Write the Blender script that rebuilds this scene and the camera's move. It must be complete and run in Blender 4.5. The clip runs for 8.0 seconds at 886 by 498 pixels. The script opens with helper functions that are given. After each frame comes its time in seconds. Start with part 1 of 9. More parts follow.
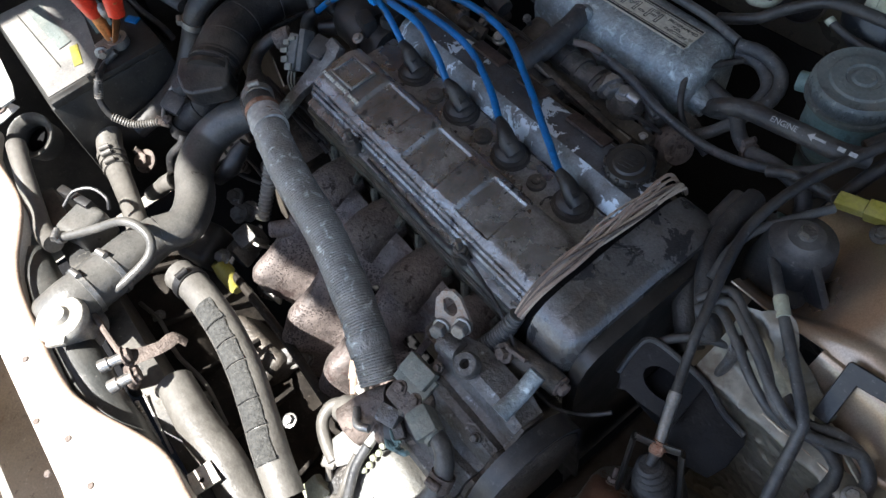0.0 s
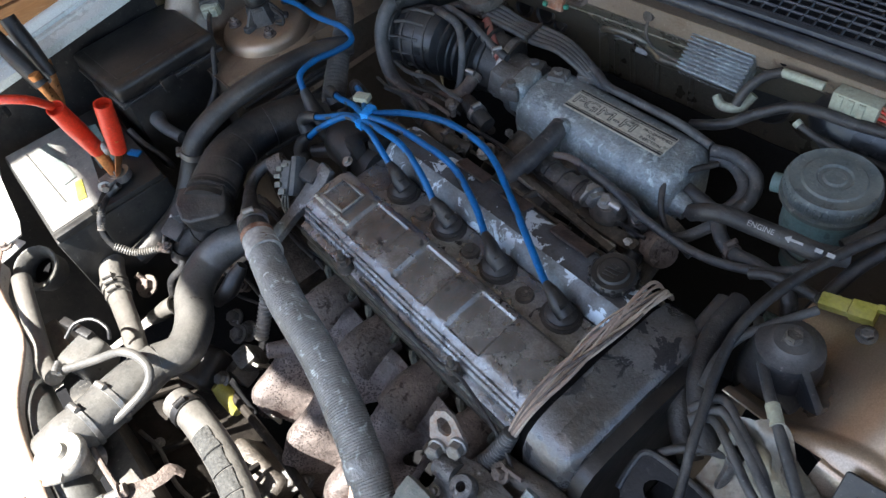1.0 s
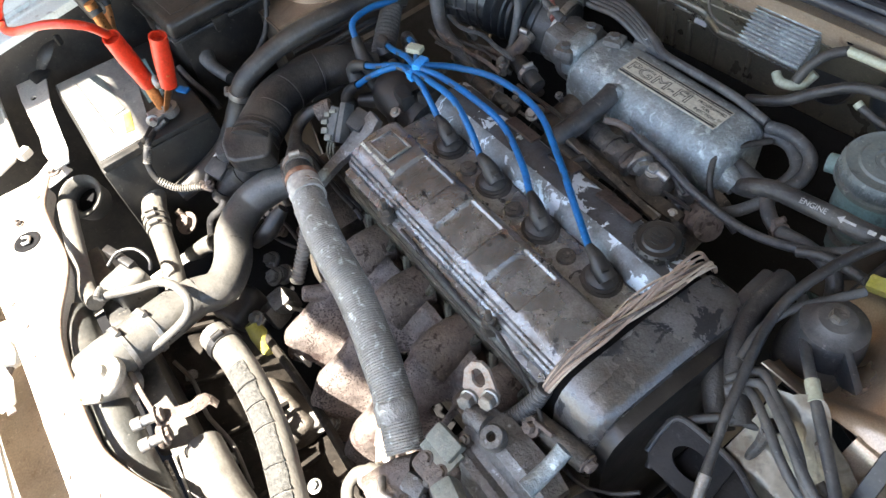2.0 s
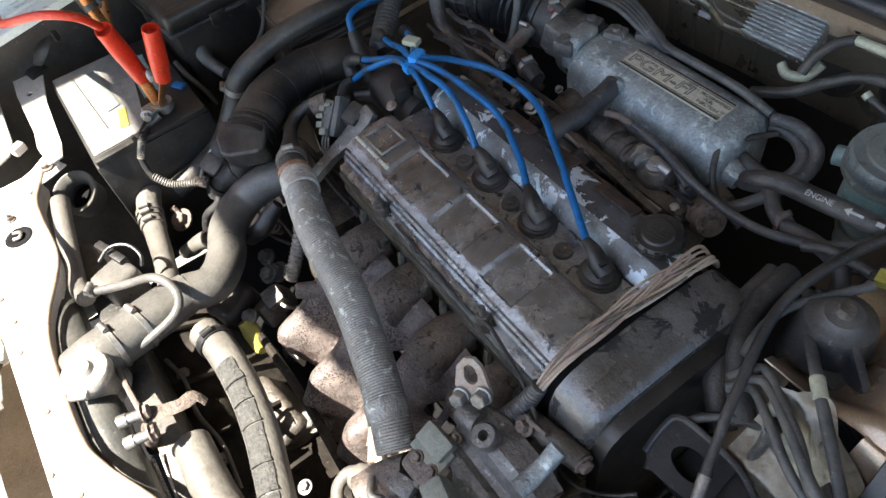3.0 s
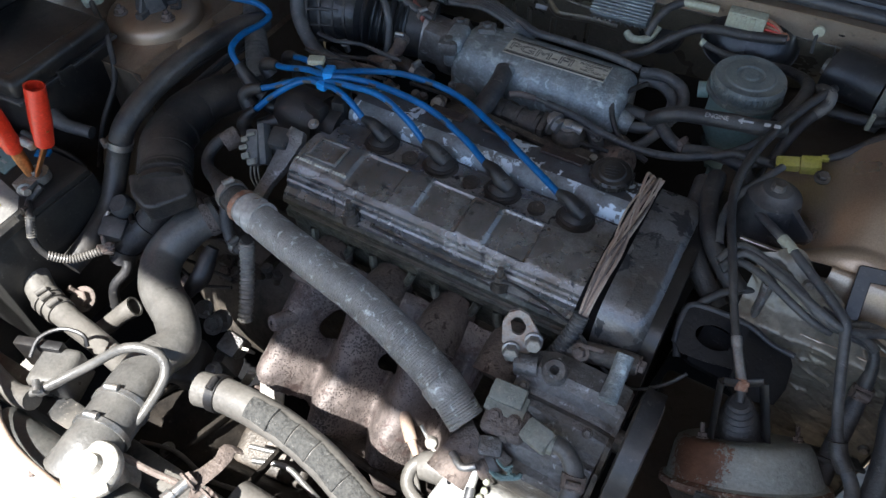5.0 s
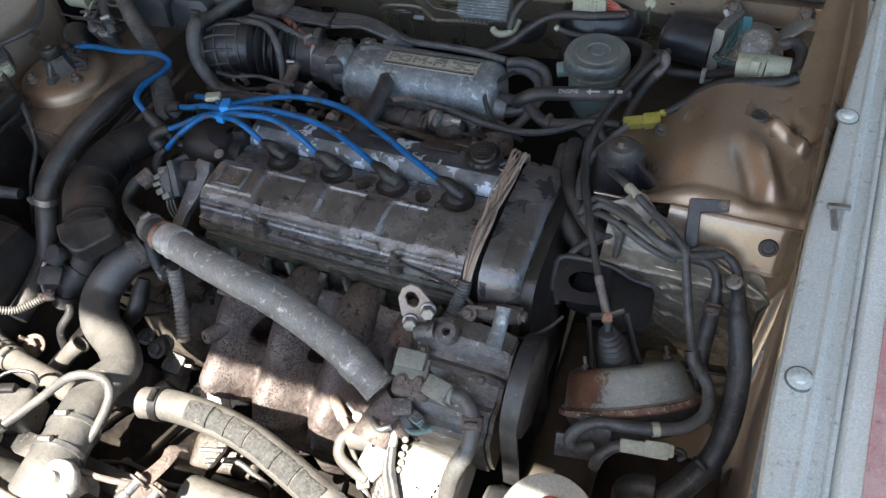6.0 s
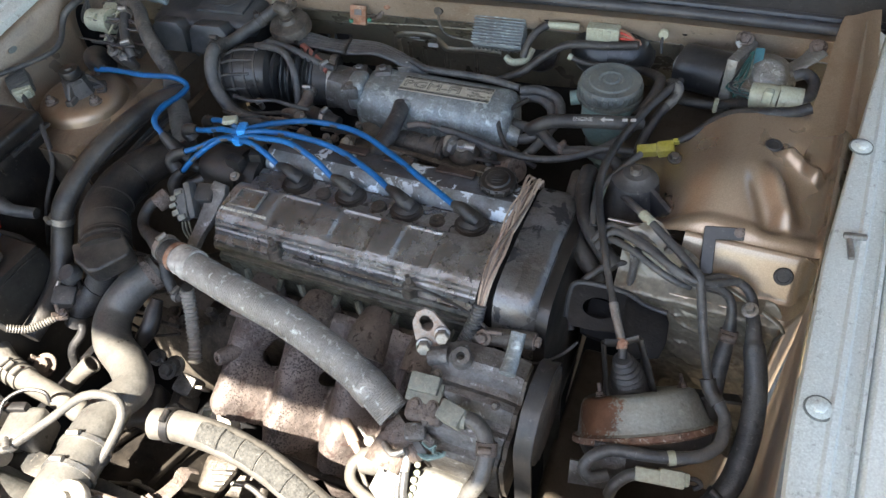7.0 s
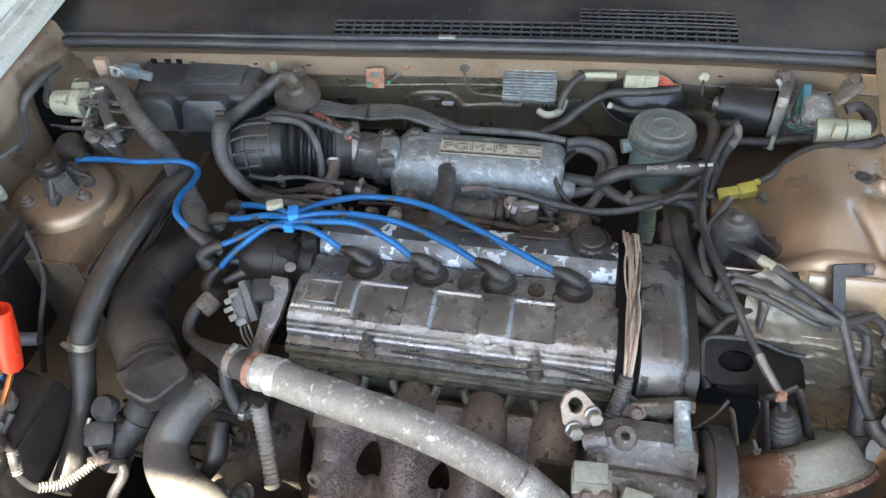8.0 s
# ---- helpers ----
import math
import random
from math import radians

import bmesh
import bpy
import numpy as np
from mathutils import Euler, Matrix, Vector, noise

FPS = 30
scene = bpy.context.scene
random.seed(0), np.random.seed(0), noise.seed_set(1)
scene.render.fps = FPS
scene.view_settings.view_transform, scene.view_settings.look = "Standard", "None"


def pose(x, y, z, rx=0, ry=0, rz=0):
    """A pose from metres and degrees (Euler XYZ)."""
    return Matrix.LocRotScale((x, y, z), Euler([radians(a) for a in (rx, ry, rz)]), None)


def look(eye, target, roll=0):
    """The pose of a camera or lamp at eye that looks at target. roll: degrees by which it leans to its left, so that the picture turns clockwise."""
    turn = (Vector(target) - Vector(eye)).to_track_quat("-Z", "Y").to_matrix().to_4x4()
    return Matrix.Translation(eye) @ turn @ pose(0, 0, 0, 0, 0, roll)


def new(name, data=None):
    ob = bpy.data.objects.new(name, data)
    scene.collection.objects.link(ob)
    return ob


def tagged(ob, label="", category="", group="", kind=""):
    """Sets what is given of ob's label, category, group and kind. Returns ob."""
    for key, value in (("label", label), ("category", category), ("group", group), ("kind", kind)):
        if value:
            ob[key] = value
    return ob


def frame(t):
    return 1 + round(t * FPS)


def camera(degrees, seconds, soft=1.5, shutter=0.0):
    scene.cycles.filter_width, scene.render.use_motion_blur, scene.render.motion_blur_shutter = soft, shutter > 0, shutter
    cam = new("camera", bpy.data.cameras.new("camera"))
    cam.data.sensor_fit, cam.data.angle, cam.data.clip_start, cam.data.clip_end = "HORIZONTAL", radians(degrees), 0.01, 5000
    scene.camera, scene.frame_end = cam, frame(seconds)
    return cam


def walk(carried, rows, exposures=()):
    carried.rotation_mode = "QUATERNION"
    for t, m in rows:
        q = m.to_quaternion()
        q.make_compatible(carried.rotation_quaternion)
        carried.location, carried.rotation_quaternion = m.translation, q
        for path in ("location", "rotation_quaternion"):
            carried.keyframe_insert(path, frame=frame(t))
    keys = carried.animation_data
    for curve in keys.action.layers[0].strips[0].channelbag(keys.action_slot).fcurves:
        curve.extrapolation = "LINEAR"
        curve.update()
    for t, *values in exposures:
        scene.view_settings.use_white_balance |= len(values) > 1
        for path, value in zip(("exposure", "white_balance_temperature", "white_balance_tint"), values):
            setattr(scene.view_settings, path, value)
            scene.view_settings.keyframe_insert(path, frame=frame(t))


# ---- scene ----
cam = camera(64.8, 8.0, 1.5)
PATH = [
    (0, (0.423, -0.199, 1.436), (-0.516, 0.321, -0.252), -11.0),
    (0.5, (0.412, -0.194, 1.447), (-0.607, 0.377, -0.176), -12.0),
    (1, (0.426, -0.167, 1.46), (-0.682, 0.471, -0.078), -13.3),
    (1.5, (0.422, -0.156, 1.476), (-0.676, 0.619, -0.005), -9.9),
    (2, (0.422, -0.198, 1.454), (-0.672, 0.35, -0.128), -11.4),
    (2.2, (0.42, -0.197, 1.455), (-0.682, 0.326, -0.13), -11.8),
    (3.3, (0.431, -0.184, 1.421), (-0.701, 0.388, -0.126), -11.5),
    (3.5, (0.428, -0.193, 1.45), (-0.684, 0.439, -0.088), -9.5),
    (4, (0.435, -0.219, 1.461), (-0.727, 0.313, -0.077), -13.3),
    (4.5, (0.366, -0.327, 1.452), (-0.717, 0.432, -0.049), -9.9),
    (5, (0.282, -0.435, 1.44), (-0.367, 0.674, -0.093), -0.3),
    (5.2, (0.293, -0.451, 1.456), (-0.318, 0.758, -0.015), -0.2),
    (6.3, (0.434, -0.471, 1.491), (-0.183, 0.665, -0.034), -8.7),
    (6.5, (0.428, -0.474, 1.477), (-0.169, 0.66, -0.059), -6.4),
    (7, (0.403, -0.477, 1.492), (-0.231, 0.733, 0.032), -6.7),
    (7.5, (0.334, -0.471, 1.499), (-0.301, 0.782, 0.075), -6.0),
    (8, (0.097, -0.484, 1.485), (-0.193, 0.917, 0.087), -2.2),
]
EXPOSURE = [(0, 2.08, 6250, 10), (0.5, 1.85, 6150, 10), (1, 2.57, 6350, 10), (1.5, 3.17, 6700, 10), (2, 3.30, 6950, 10), (3.5, 2.32, 6750, 10), (4, 2.51, 6500, 10), (4.5, 2.6, 6400, 10), (5, 1.98, 6150, 10), (6.5, 2.82, 7050, 10), (7.5, 3.18, 7150, 10), (8, 3.58, 7350, 10)]
walk(cam, [(t, look(eye, target, roll)) for t, eye, target, roll in PATH], EXPOSURE)

# ---- light ----
world = bpy.data.worlds.new("world")
scene.world = world
world.use_nodes = True
sky = world.node_tree.nodes.new("ShaderNodeTexSky")
sky.sky_type, sky.sun_disc = "NISHITA", False
SUN_ELEVATION, SUN_AZIMUTH = 62.0, 188.0
sky.sun_elevation, sky.sun_rotation = radians(SUN_ELEVATION), radians(SUN_AZIMUTH)
back = world.node_tree.nodes["Background"]
world.node_tree.links.new(sky.outputs[0], back.inputs[0])
back.inputs[1].default_value = 0.085
sun = new("sun", bpy.data.lights.new("sun", "SUN"))
sun.data.energy, sun.data.angle, sun.data.color = 5.0, radians(0.5), (1.0, 0.955, 0.885)
sun.matrix_world = look((0, 0, 0), (-math.sin(radians(SUN_AZIMUTH)) * math.cos(radians(SUN_ELEVATION)),
                                    -math.cos(radians(SUN_AZIMUTH)) * math.cos(radians(SUN_ELEVATION)),
                                    -math.sin(radians(SUN_ELEVATION))))


# ---- materials ----
def ramp(nt, a, lo, hi):
    n = nt.nodes.new("ShaderNodeMapRange")
    n.inputs[1].default_value, n.inputs[2].default_value = lo, hi
    nt.links.new(a, n.inputs[0])
    return n.outputs[0]


def mixed(nt, fac, a, b):
    n = nt.nodes.new("ShaderNodeMix")
    n.data_type = "RGBA"
    if hasattr(fac, "node"):
        nt.links.new(fac, n.inputs[0])
    else:
        n.inputs[0].default_value = fac
    for socket, v in ((n.inputs[6], a), (n.inputs[7], b)):
        if hasattr(v, "node"):
            nt.links.new(v, socket)
        else:
            socket.default_value = (*v, 1)
    return n.outputs[2]


def noisy(nt, where, scale, detail=4.0, rough=0.6, distort=0.0):
    n = nt.nodes.new("ShaderNodeTexNoise")
    n.inputs["Scale"].default_value, n.inputs["Detail"].default_value = scale, detail
    n.inputs["Roughness"].default_value, n.inputs["Distortion"].default_value = rough, distort
    nt.links.new(where, n.inputs["Vector"])
    return n.outputs["Fac"]


def surface(name, base, rough=0.6, metal=0.0, vary=0.35, scale=30.0, bump=0.15, grain=400.0,
            dust=None, dusty=0.5, dust_scale=14.0, flake=None, flaked=0.6, flake_scale=45.0, flake_soft=0.02,
            flake_rough=None, stretch=None, coat=0.0, speck=0.4, gloss=0.5):
    """Base colour with broad and fine variation, a dust veil, worn or rusty patches and a fine relief."""
    m = bpy.data.materials.new(name)
    m.use_nodes = True
    nt = m.node_tree
    p = nt.nodes["Principled BSDF"]
    where = nt.nodes.new("ShaderNodeTexCoord").outputs["Object"]
    if stretch:
        mp = nt.nodes.new("ShaderNodeMapping")
        mp.inputs["Scale"].default_value = stretch
        nt.links.new(where, mp.inputs[0])
        where = mp.outputs[0]
    broad = ramp(nt, noisy(nt, where, scale), 0.3, 0.7)
    fine = noisy(nt, where, grain, 3.0)
    col = mixed(nt, broad, [c * (1 - vary) for c in base], [min(1, c * (1 + vary * 0.7)) for c in base])
    col = mixed(nt, ramp(nt, fine, 0.32, 0.68), mixed(nt, 0.3, col, (0, 0, 0)), col)
    rough_value = rough
    if dust:
        mask = ramp(nt, noisy(nt, where, dust_scale, 6.0, 0.7), 0.62 - 0.5 * dusty, 0.95 - 0.35 * dusty)
        col = mixed(nt, mask, col, dust)
    if flake:
        mask = ramp(nt, noisy(nt, where, flake_scale, 5.0, 0.65, 0.6), flaked - flake_soft, flaked + flake_soft)
        col = mixed(nt, mask, col, flake)
        if flake_rough is not None:
            r = nt.nodes.new("ShaderNodeMapRange")
            r.inputs[3].default_value, r.inputs[4].default_value = rough, flake_rough
            nt.links.new(mask, r.inputs[0])
            nt.links.new(r.outputs[0], p.inputs["Roughness"])
            rough_value = None
    if speck:
        grit = ramp(nt, noisy(nt, where, grain * 0.42, 6.0, 0.75, 0.3), 0.60, 0.66)
        col = mixed(nt, grit, col, mixed(nt, 1 - speck, [min(1, 0.03 + c * 1.9) for c in (dust or base)], col))
        grime = ramp(nt, noisy(nt, where, grain * 0.2, 5.0, 0.7), 0.40, 0.34)
        col = mixed(nt, grime, col, mixed(nt, 1 - speck * 1.2, [c * 0.25 for c in base], col))
    nt.links.new(col, p.inputs["Base Color"])
    p.inputs["Specular IOR Level"].default_value = gloss
    if rough_value is not None:
        r = nt.nodes.new("ShaderNodeMapRange")
        r.inputs[3].default_value, r.inputs[4].default_value = max(0.05, rough - 0.12), min(1, rough + 0.12)
        nt.links.new(broad, r.inputs[0])
        nt.links.new(r.outputs[0], p.inputs["Roughness"])
    p.inputs["Metallic"].default_value = metal
    p.inputs["Coat Weight"].default_value = coat
    if bump:
        b = nt.nodes.new("ShaderNodeBump")
        b.inputs["Strength"].default_value, b.inputs["Distance"].default_value = bump, 0.002
        nt.links.new(fine, b.inputs["Height"])
        b2 = nt.nodes.new("ShaderNodeBump")
        b2.inputs["Strength"].default_value, b2.inputs["Distance"].default_value = min(1.0, bump * 0.9), 0.004
        nt.links.new(noisy(nt, where, grain * 0.22, 3.0), b2.inputs["Height"])
        nt.links.new(b.outputs[0], b2.inputs["Normal"])
        nt.links.new(b2.outputs[0], p.inputs["Normal"])
    return m


def pits(m, scale, size, colour, spread=6.0):
    """Adds small round corrosion pits in clusters."""
    nt = m.node_tree
    p = nt.nodes["Principled BSDF"]
    where = nt.nodes.new("ShaderNodeTexCoord").outputs["Object"]
    v = nt.nodes.new("ShaderNodeTexVoronoi")
    v.inputs["Scale"].default_value = scale
    nt.links.new(where, v.inputs["Vector"])
    limit = nt.nodes.new("ShaderNodeMapRange")
    limit.inputs[1].default_value, limit.inputs[2].default_value = 0.38, 0.62
    limit.inputs[3].default_value, limit.inputs[4].default_value = size * 0.25, size
    nt.links.new(noisy(nt, where, spread, 2.0), limit.inputs[0])
    d = nt.nodes.new("ShaderNodeMath")
    d.operation = "LESS_THAN"
    nt.links.new(v.outputs["Distance"], d.inputs[0])
    nt.links.new(limit.outputs[0], d.inputs[1])
    nt.links.new(mixed(nt, d.outputs[0], p.inputs["Base Color"].links[0].from_socket, colour), p.inputs["Base Color"])


def rust_patch(m, at, size, colour):
    """Adds one rough-edged patch of rust round a point."""
    nt = m.node_tree
    p = nt.nodes["Principled BSDF"]
    where = nt.nodes.new("ShaderNodeTexCoord").outputs["Object"]
    d = nt.nodes.new("ShaderNodeVectorMath")
    d.operation = "DISTANCE"
    nt.links.new(where, d.inputs[0])
    d.inputs[1].default_value = at
    edge = nt.nodes.new("ShaderNodeMath")
    edge.operation = "MULTIPLY_ADD"
    nt.links.new(noisy(nt, where, 170, 6.0, 0.8), edge.inputs[0])
    edge.inputs[1].default_value = size * 2.2
    nt.links.new(d.outputs["Value"], edge.inputs[2])
    mask = ramp(nt, edge.outputs[0], size * 1.92, size * 1.84)
    tone = mixed(nt, noisy(nt, where, 60), [c * 0.5 for c in colour], [c * 1.6 for c in colour])
    nt.links.new(mixed(nt, mask, p.inputs["Base Color"].links[0].from_socket, tone), p.inputs["Base Color"])


DUST = (0.22, 0.19, 0.155)
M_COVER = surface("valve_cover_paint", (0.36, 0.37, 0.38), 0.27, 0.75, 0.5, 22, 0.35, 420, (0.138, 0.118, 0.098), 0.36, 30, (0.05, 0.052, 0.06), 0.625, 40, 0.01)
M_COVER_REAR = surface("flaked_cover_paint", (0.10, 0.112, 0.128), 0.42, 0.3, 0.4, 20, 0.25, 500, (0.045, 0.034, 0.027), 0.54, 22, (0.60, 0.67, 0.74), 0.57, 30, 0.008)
M_TIMING = surface("timing_cover_paint", (0.212, 0.217, 0.224), 0.30, 0.55, 0.4, 14, 0.25, 450, (0.085, 0.068, 0.052), 0.46, 20, (0.045, 0.048, 0.055), 0.575, 24, 0.008)
M_ALLOY = surface("oxidised_alloy", (0.21, 0.21, 0.21), 0.48, 0.45, 0.5, 25, 0.7, 260, (0.09, 0.075, 0.06), 0.52, 30, (0.42, 0.44, 0.46), 0.66, 90, 0.06)
M_INTAKE = surface("intake_alloy", (0.30, 0.345, 0.36), 0.45, 0.4, 0.35, 42, 0.6, 300, (0.19, 0.185, 0.17), 0.38, 30, (0.44, 0.50, 0.51), 0.60, 85, 0.07, speck=0.25)
M_DIRTY = surface("oily_casting", (0.078, 0.069, 0.060), 0.5, 0.2, 0.6, 30, 0.6, 260, (0.18, 0.15, 0.12), 0.38, 40)
M_HEAD = surface("grimy_head_casting", (0.075, 0.076, 0.064), 0.42, 0.35, 0.55, 30, 0.8, 220, (0.165, 0.158, 0.125), 0.42, 60, speck=0.35)
M_RUST = surface("rusty_iron", (0.15, 0.12, 0.105), 0.75, 0.15, 0.5, 18, 0.8, 250, (0.2, 0.16, 0.135), 0.5, 40, (0.05, 0.034, 0.028), 0.6, 85, 0.03)
M_MANIFOLD_ROOT = surface("dark_brown_iron", (0.05, 0.034, 0.028), 0.6, 0.2, 0.5, 30, 0.6, 250, (0.11, 0.075, 0.06), 0.4, 40)
M_RUST_BRIGHT = surface("orange_rust", (0.30, 0.13, 0.07), 0.85, 0.0, 0.45, 60, 0.6, 300, (0.4, 0.32, 0.25), 0.4, 90)
M_RUBBER = surface("dusty_rubber", (0.022, 0.022, 0.024), 0.5, 0, 0.5, 22, 0.35, 350, (0.085, 0.078, 0.068), 0.42, 16)
M_BELLOWS = surface("bellows_rubber", (0.018, 0.020, 0.023), 0.36, 0, 0.4, 22, 0.15, 350, (0.055, 0.054, 0.052), 0.42, 16)
M_RUBBER_GREY = surface("greyed_rubber", (0.045, 0.047, 0.051), 0.48, 0, 0.4, 24, 0.25, 350, (0.125, 0.122, 0.113), 0.45, 22)
M_HOSE_PALE = surface("sun_faded_hose", (0.118, 0.110, 0.098), 0.45, 0, 0.2, 25, 0.3, 220, (0.165, 0.155, 0.138), 0.5, 22, speck=0.12)
M_HOSE_GREY = surface("dusty_grey_hose", (0.095, 0.092, 0.086), 0.36, 0, 0.2, 24, 0.2, 320, (0.145, 0.138, 0.124), 0.46, 20, speck=0.12)
M_PLASTIC = surface("black_plastic", (0.013, 0.0125, 0.013), 0.4, 0, 0.4, 14, 0.15, 300, (0.06, 0.052, 0.043), 0.4, 11)
M_PLASTIC_DUSTY = surface("dusty_plastic", (0.032, 0.034, 0.039), 0.48, 0, 0.35, 14, 0.2, 300, (0.12, 0.11, 0.097), 0.42, 14)
M_DUCT = surface("dirty_duct_plastic", (0.021, 0.0215, 0.023), 0.42, 0, 0.4, 14, 0.25, 260, (0.095, 0.083, 0.070), 0.42, 12, speck=0.2)
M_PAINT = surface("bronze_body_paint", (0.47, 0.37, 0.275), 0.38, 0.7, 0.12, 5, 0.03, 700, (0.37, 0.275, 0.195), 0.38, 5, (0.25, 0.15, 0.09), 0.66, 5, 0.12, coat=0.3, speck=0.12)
# Darker copy of the bronze paint with the lower faces' shade in its colour.
M_PAINT_SHADED = surface("shaded_body_paint", (0.115, 0.095, 0.074), 0.5, 0.3, 0.4, 9, 0.1, 600, (0.085, 0.07, 0.054), 0.5, 8, (0.05, 0.032, 0.02), 0.62, 12, 0.1)
M_PAINT_DUSTY = surface("dirty_body_paint", (0.33, 0.255, 0.19), 0.36, 0.5, 0.3, 7, 0.08, 500, (0.23, 0.185, 0.14), 0.42, 8, (0.14, 0.085, 0.055), 0.62, 9, 0.1, coat=0.3, speck=0.2)
M_FENDER = surface("grey_fender_paint", (0.64, 0.71, 0.69), 0.34, 0.05, 0.12, 6, 0.015, 500, (0.55, 0.565, 0.53), 0.42, 9, (0.27, 0.25, 0.22), 0.68, 40, 0.05)
M_FENDER_OUT = surface("chalky_fender_paint", (0.80, 0.86, 0.83), 0.5, 0.0, 0.1, 5, 0.02, 500, (0.58, 0.60, 0.55), 0.42, 7, (0.33, 0.33, 0.30), 0.70, 22, 0.04, speck=0.06)
M_RED_FADE = surface("faded_red_stripe", (0.60, 0.31, 0.30), 0.55, 0, 0.12, 9, 0.06, 400, (0.66, 0.55, 0.52), 0.45, 20)
M_LIP = surface("tan_lip_paint", (0.36, 0.272, 0.195), 0.45, 0.1, 0.25, 10, 0.08, 400, (0.34, 0.28, 0.22), 0.45, 9, (0.17, 0.10, 0.06), 0.66, 14, 0.05)
M_SEAL = surface("weather_seal", (0.024, 0.028, 0.036), 0.42, 0, 0.3, 10, 0.15, 400, (0.075, 0.075, 0.076), 0.4, 9)
M_COWL = surface("cowl_plastic", (0.022, 0.024, 0.03), 0.42, 0, 0.3, 6, 0.1, 300, (0.1, 0.095, 0.085), 0.45, 5)
# Near-black that puts the shade of holes and gaps into the colour.
M_HOLLOW = surface("recess_shade", (0.012, 0.012, 0.013), 0.9, 0, 0.3, 20, 0.0, gloss=0.1)
M_BLUE = surface("blue_silicone_lead", (0.0, 0.125, 0.37), 0.42, 0, 0.35, 40, 0.08, 300, (0.012, 0.085, 0.215), 0.42, 60, speck=0.25, gloss=0.35)
M_BLUE_BRIGHT = surface("blue_clip", (0.02, 0.28, 0.75), 0.35, 0, 0.1, 40, 0.0)
M_BOOT = surface("black_boot", (0.019, 0.019, 0.020), 0.5, 0, 0.3, 40, 0.15, 400, (0.062, 0.055, 0.046), 0.4, 40)
M_WHITE = surface("yellowed_white_plastic", (0.44, 0.46, 0.35), 0.45, 0, 0.2, 60, 0.1, 300, (0.25, 0.23, 0.17), 0.4, 60)
M_YELLOW = surface("yellow_plastic", (0.40, 0.36, 0.06), 0.45, 0, 0.2, 60, 0.05, 300, (0.26, 0.22, 0.09), 0.4, 60)
M_RED = surface("red_grip", (0.62, 0.035, 0.012), 0.4, 0, 0.12, 40, 0.04, 300)
M_CONN = surface("aged_connector", (0.20, 0.205, 0.175), 0.5, 0.1, 0.4, 60, 0.3, 300, (0.10, 0.085, 0.065), 0.5, 70, speck=0.6)
M_COPPER = surface("copper_jaw", (0.62, 0.28, 0.11), 0.38, 0.85, 0.25, 60, 0.15, 300)
M_STEEL = surface("zinc_steel", (0.42, 0.42, 0.41), 0.42, 0.8, 0.3, 60, 0.2, 400, (0.22, 0.18, 0.14), 0.4, 60)
M_FOILHOSE = surface("ribbed_foil_duct", (0.37, 0.355, 0.33), 0.42, 0.35, 0.4, 26, 0.7, 420, (0.235, 0.215, 0.185), 0.46, 40, (0.64, 0.66, 0.63), 0.62, 80, 0.06, speck=0.25)
M_FOIL = surface("crumpled_foil", (0.25, 0.23, 0.185), 0.42, 0.5, 0.25, 24, 0.06, 160, (0.21, 0.19, 0.15), 0.40, 14, (0.11, 0.085, 0.06), 0.64, 20, 0.06)
M_TAN = surface("tan_cord", (0.42, 0.31, 0.24), 0.7, 0, 0.25, 60, 0.1, 500, (0.3, 0.22, 0.17), 0.4, 60)
M_CORD_PALE = surface("pale_cord", (0.60, 0.50, 0.40), 0.7, 0, 0.25, 60, 0.1, 500, (0.35, 0.27, 0.2), 0.4, 60)
M_LABEL = surface("label_film", (0.62, 0.60, 0.50), 0.35, 0.2, 0.1, 30, 0.0, 300, (0.46, 0.43, 0.35), 0.3, 40, speck=0.15)
M_INK = surface("label_ink", (0.03, 0.03, 0.03), 0.4, 0, 0.1, 30, 0.0)
M_PRINT = surface("white_print", (0.36, 0.36, 0.35), 0.6, 0, 0.2, 60, 0.0)
M_TANK = surface("dusty_tank_plastic", (0.17, 0.27, 0.265), 0.5, 0, 0.2, 18, 0.1, 300, (0.19, 0.21, 0.185), 0.45, 14)
M_TANK_CAP = surface("dusty_cap", (0.12, 0.145, 0.142), 0.6, 0, 0.25, 20, 0.2, 300, (0.20, 0.205, 0.18), 0.5, 22)
M_BATTERY = surface("battery_case", (0.014, 0.014, 0.014), 0.5, 0, 0.25, 14, 0.1, 300, (0.05, 0.047, 0.04), 0.35, 10)
M_BATTERY_TOP = surface("battery_lid", (0.19, 0.185, 0.175), 0.5, 0, 0.3, 14, 0.15, 300, (0.28, 0.265, 0.235), 0.45, 18)
M_JAR = surface("white_jar_plastic", (0.68, 0.67, 0.60), 0.4, 0, 0.08, 14, 0.05, 300, (0.55, 0.52, 0.44), 0.35, 14)
M_CYAN = surface("cyan_cap", (0.02, 0.42, 0.55), 0.4, 0, 0.1, 20, 0.0)
M_RAD = surface("radiator_paint", (0.05, 0.05, 0.05), 0.5, 0.2, 0.3, 20, 0.1, 300, (0.22, 0.2, 0.17), 0.45, 12)
M_SUPPORT = surface("pale_support_paint", (0.62, 0.59, 0.54), 0.5, 0.05, 0.12, 8, 0.08, 400, (0.5, 0.45, 0.38), 0.45, 9, (0.3, 0.2, 0.13), 0.72, 30, 0.05)
M_WOOD = surface("varnished_wood", (0.36, 0.165, 0.055), 0.5, 0, 0.35, 6, 0.15, 200, (0.3, 0.2, 0.11), 0.35, 5, stretch=(1, 0.15, 1.2))
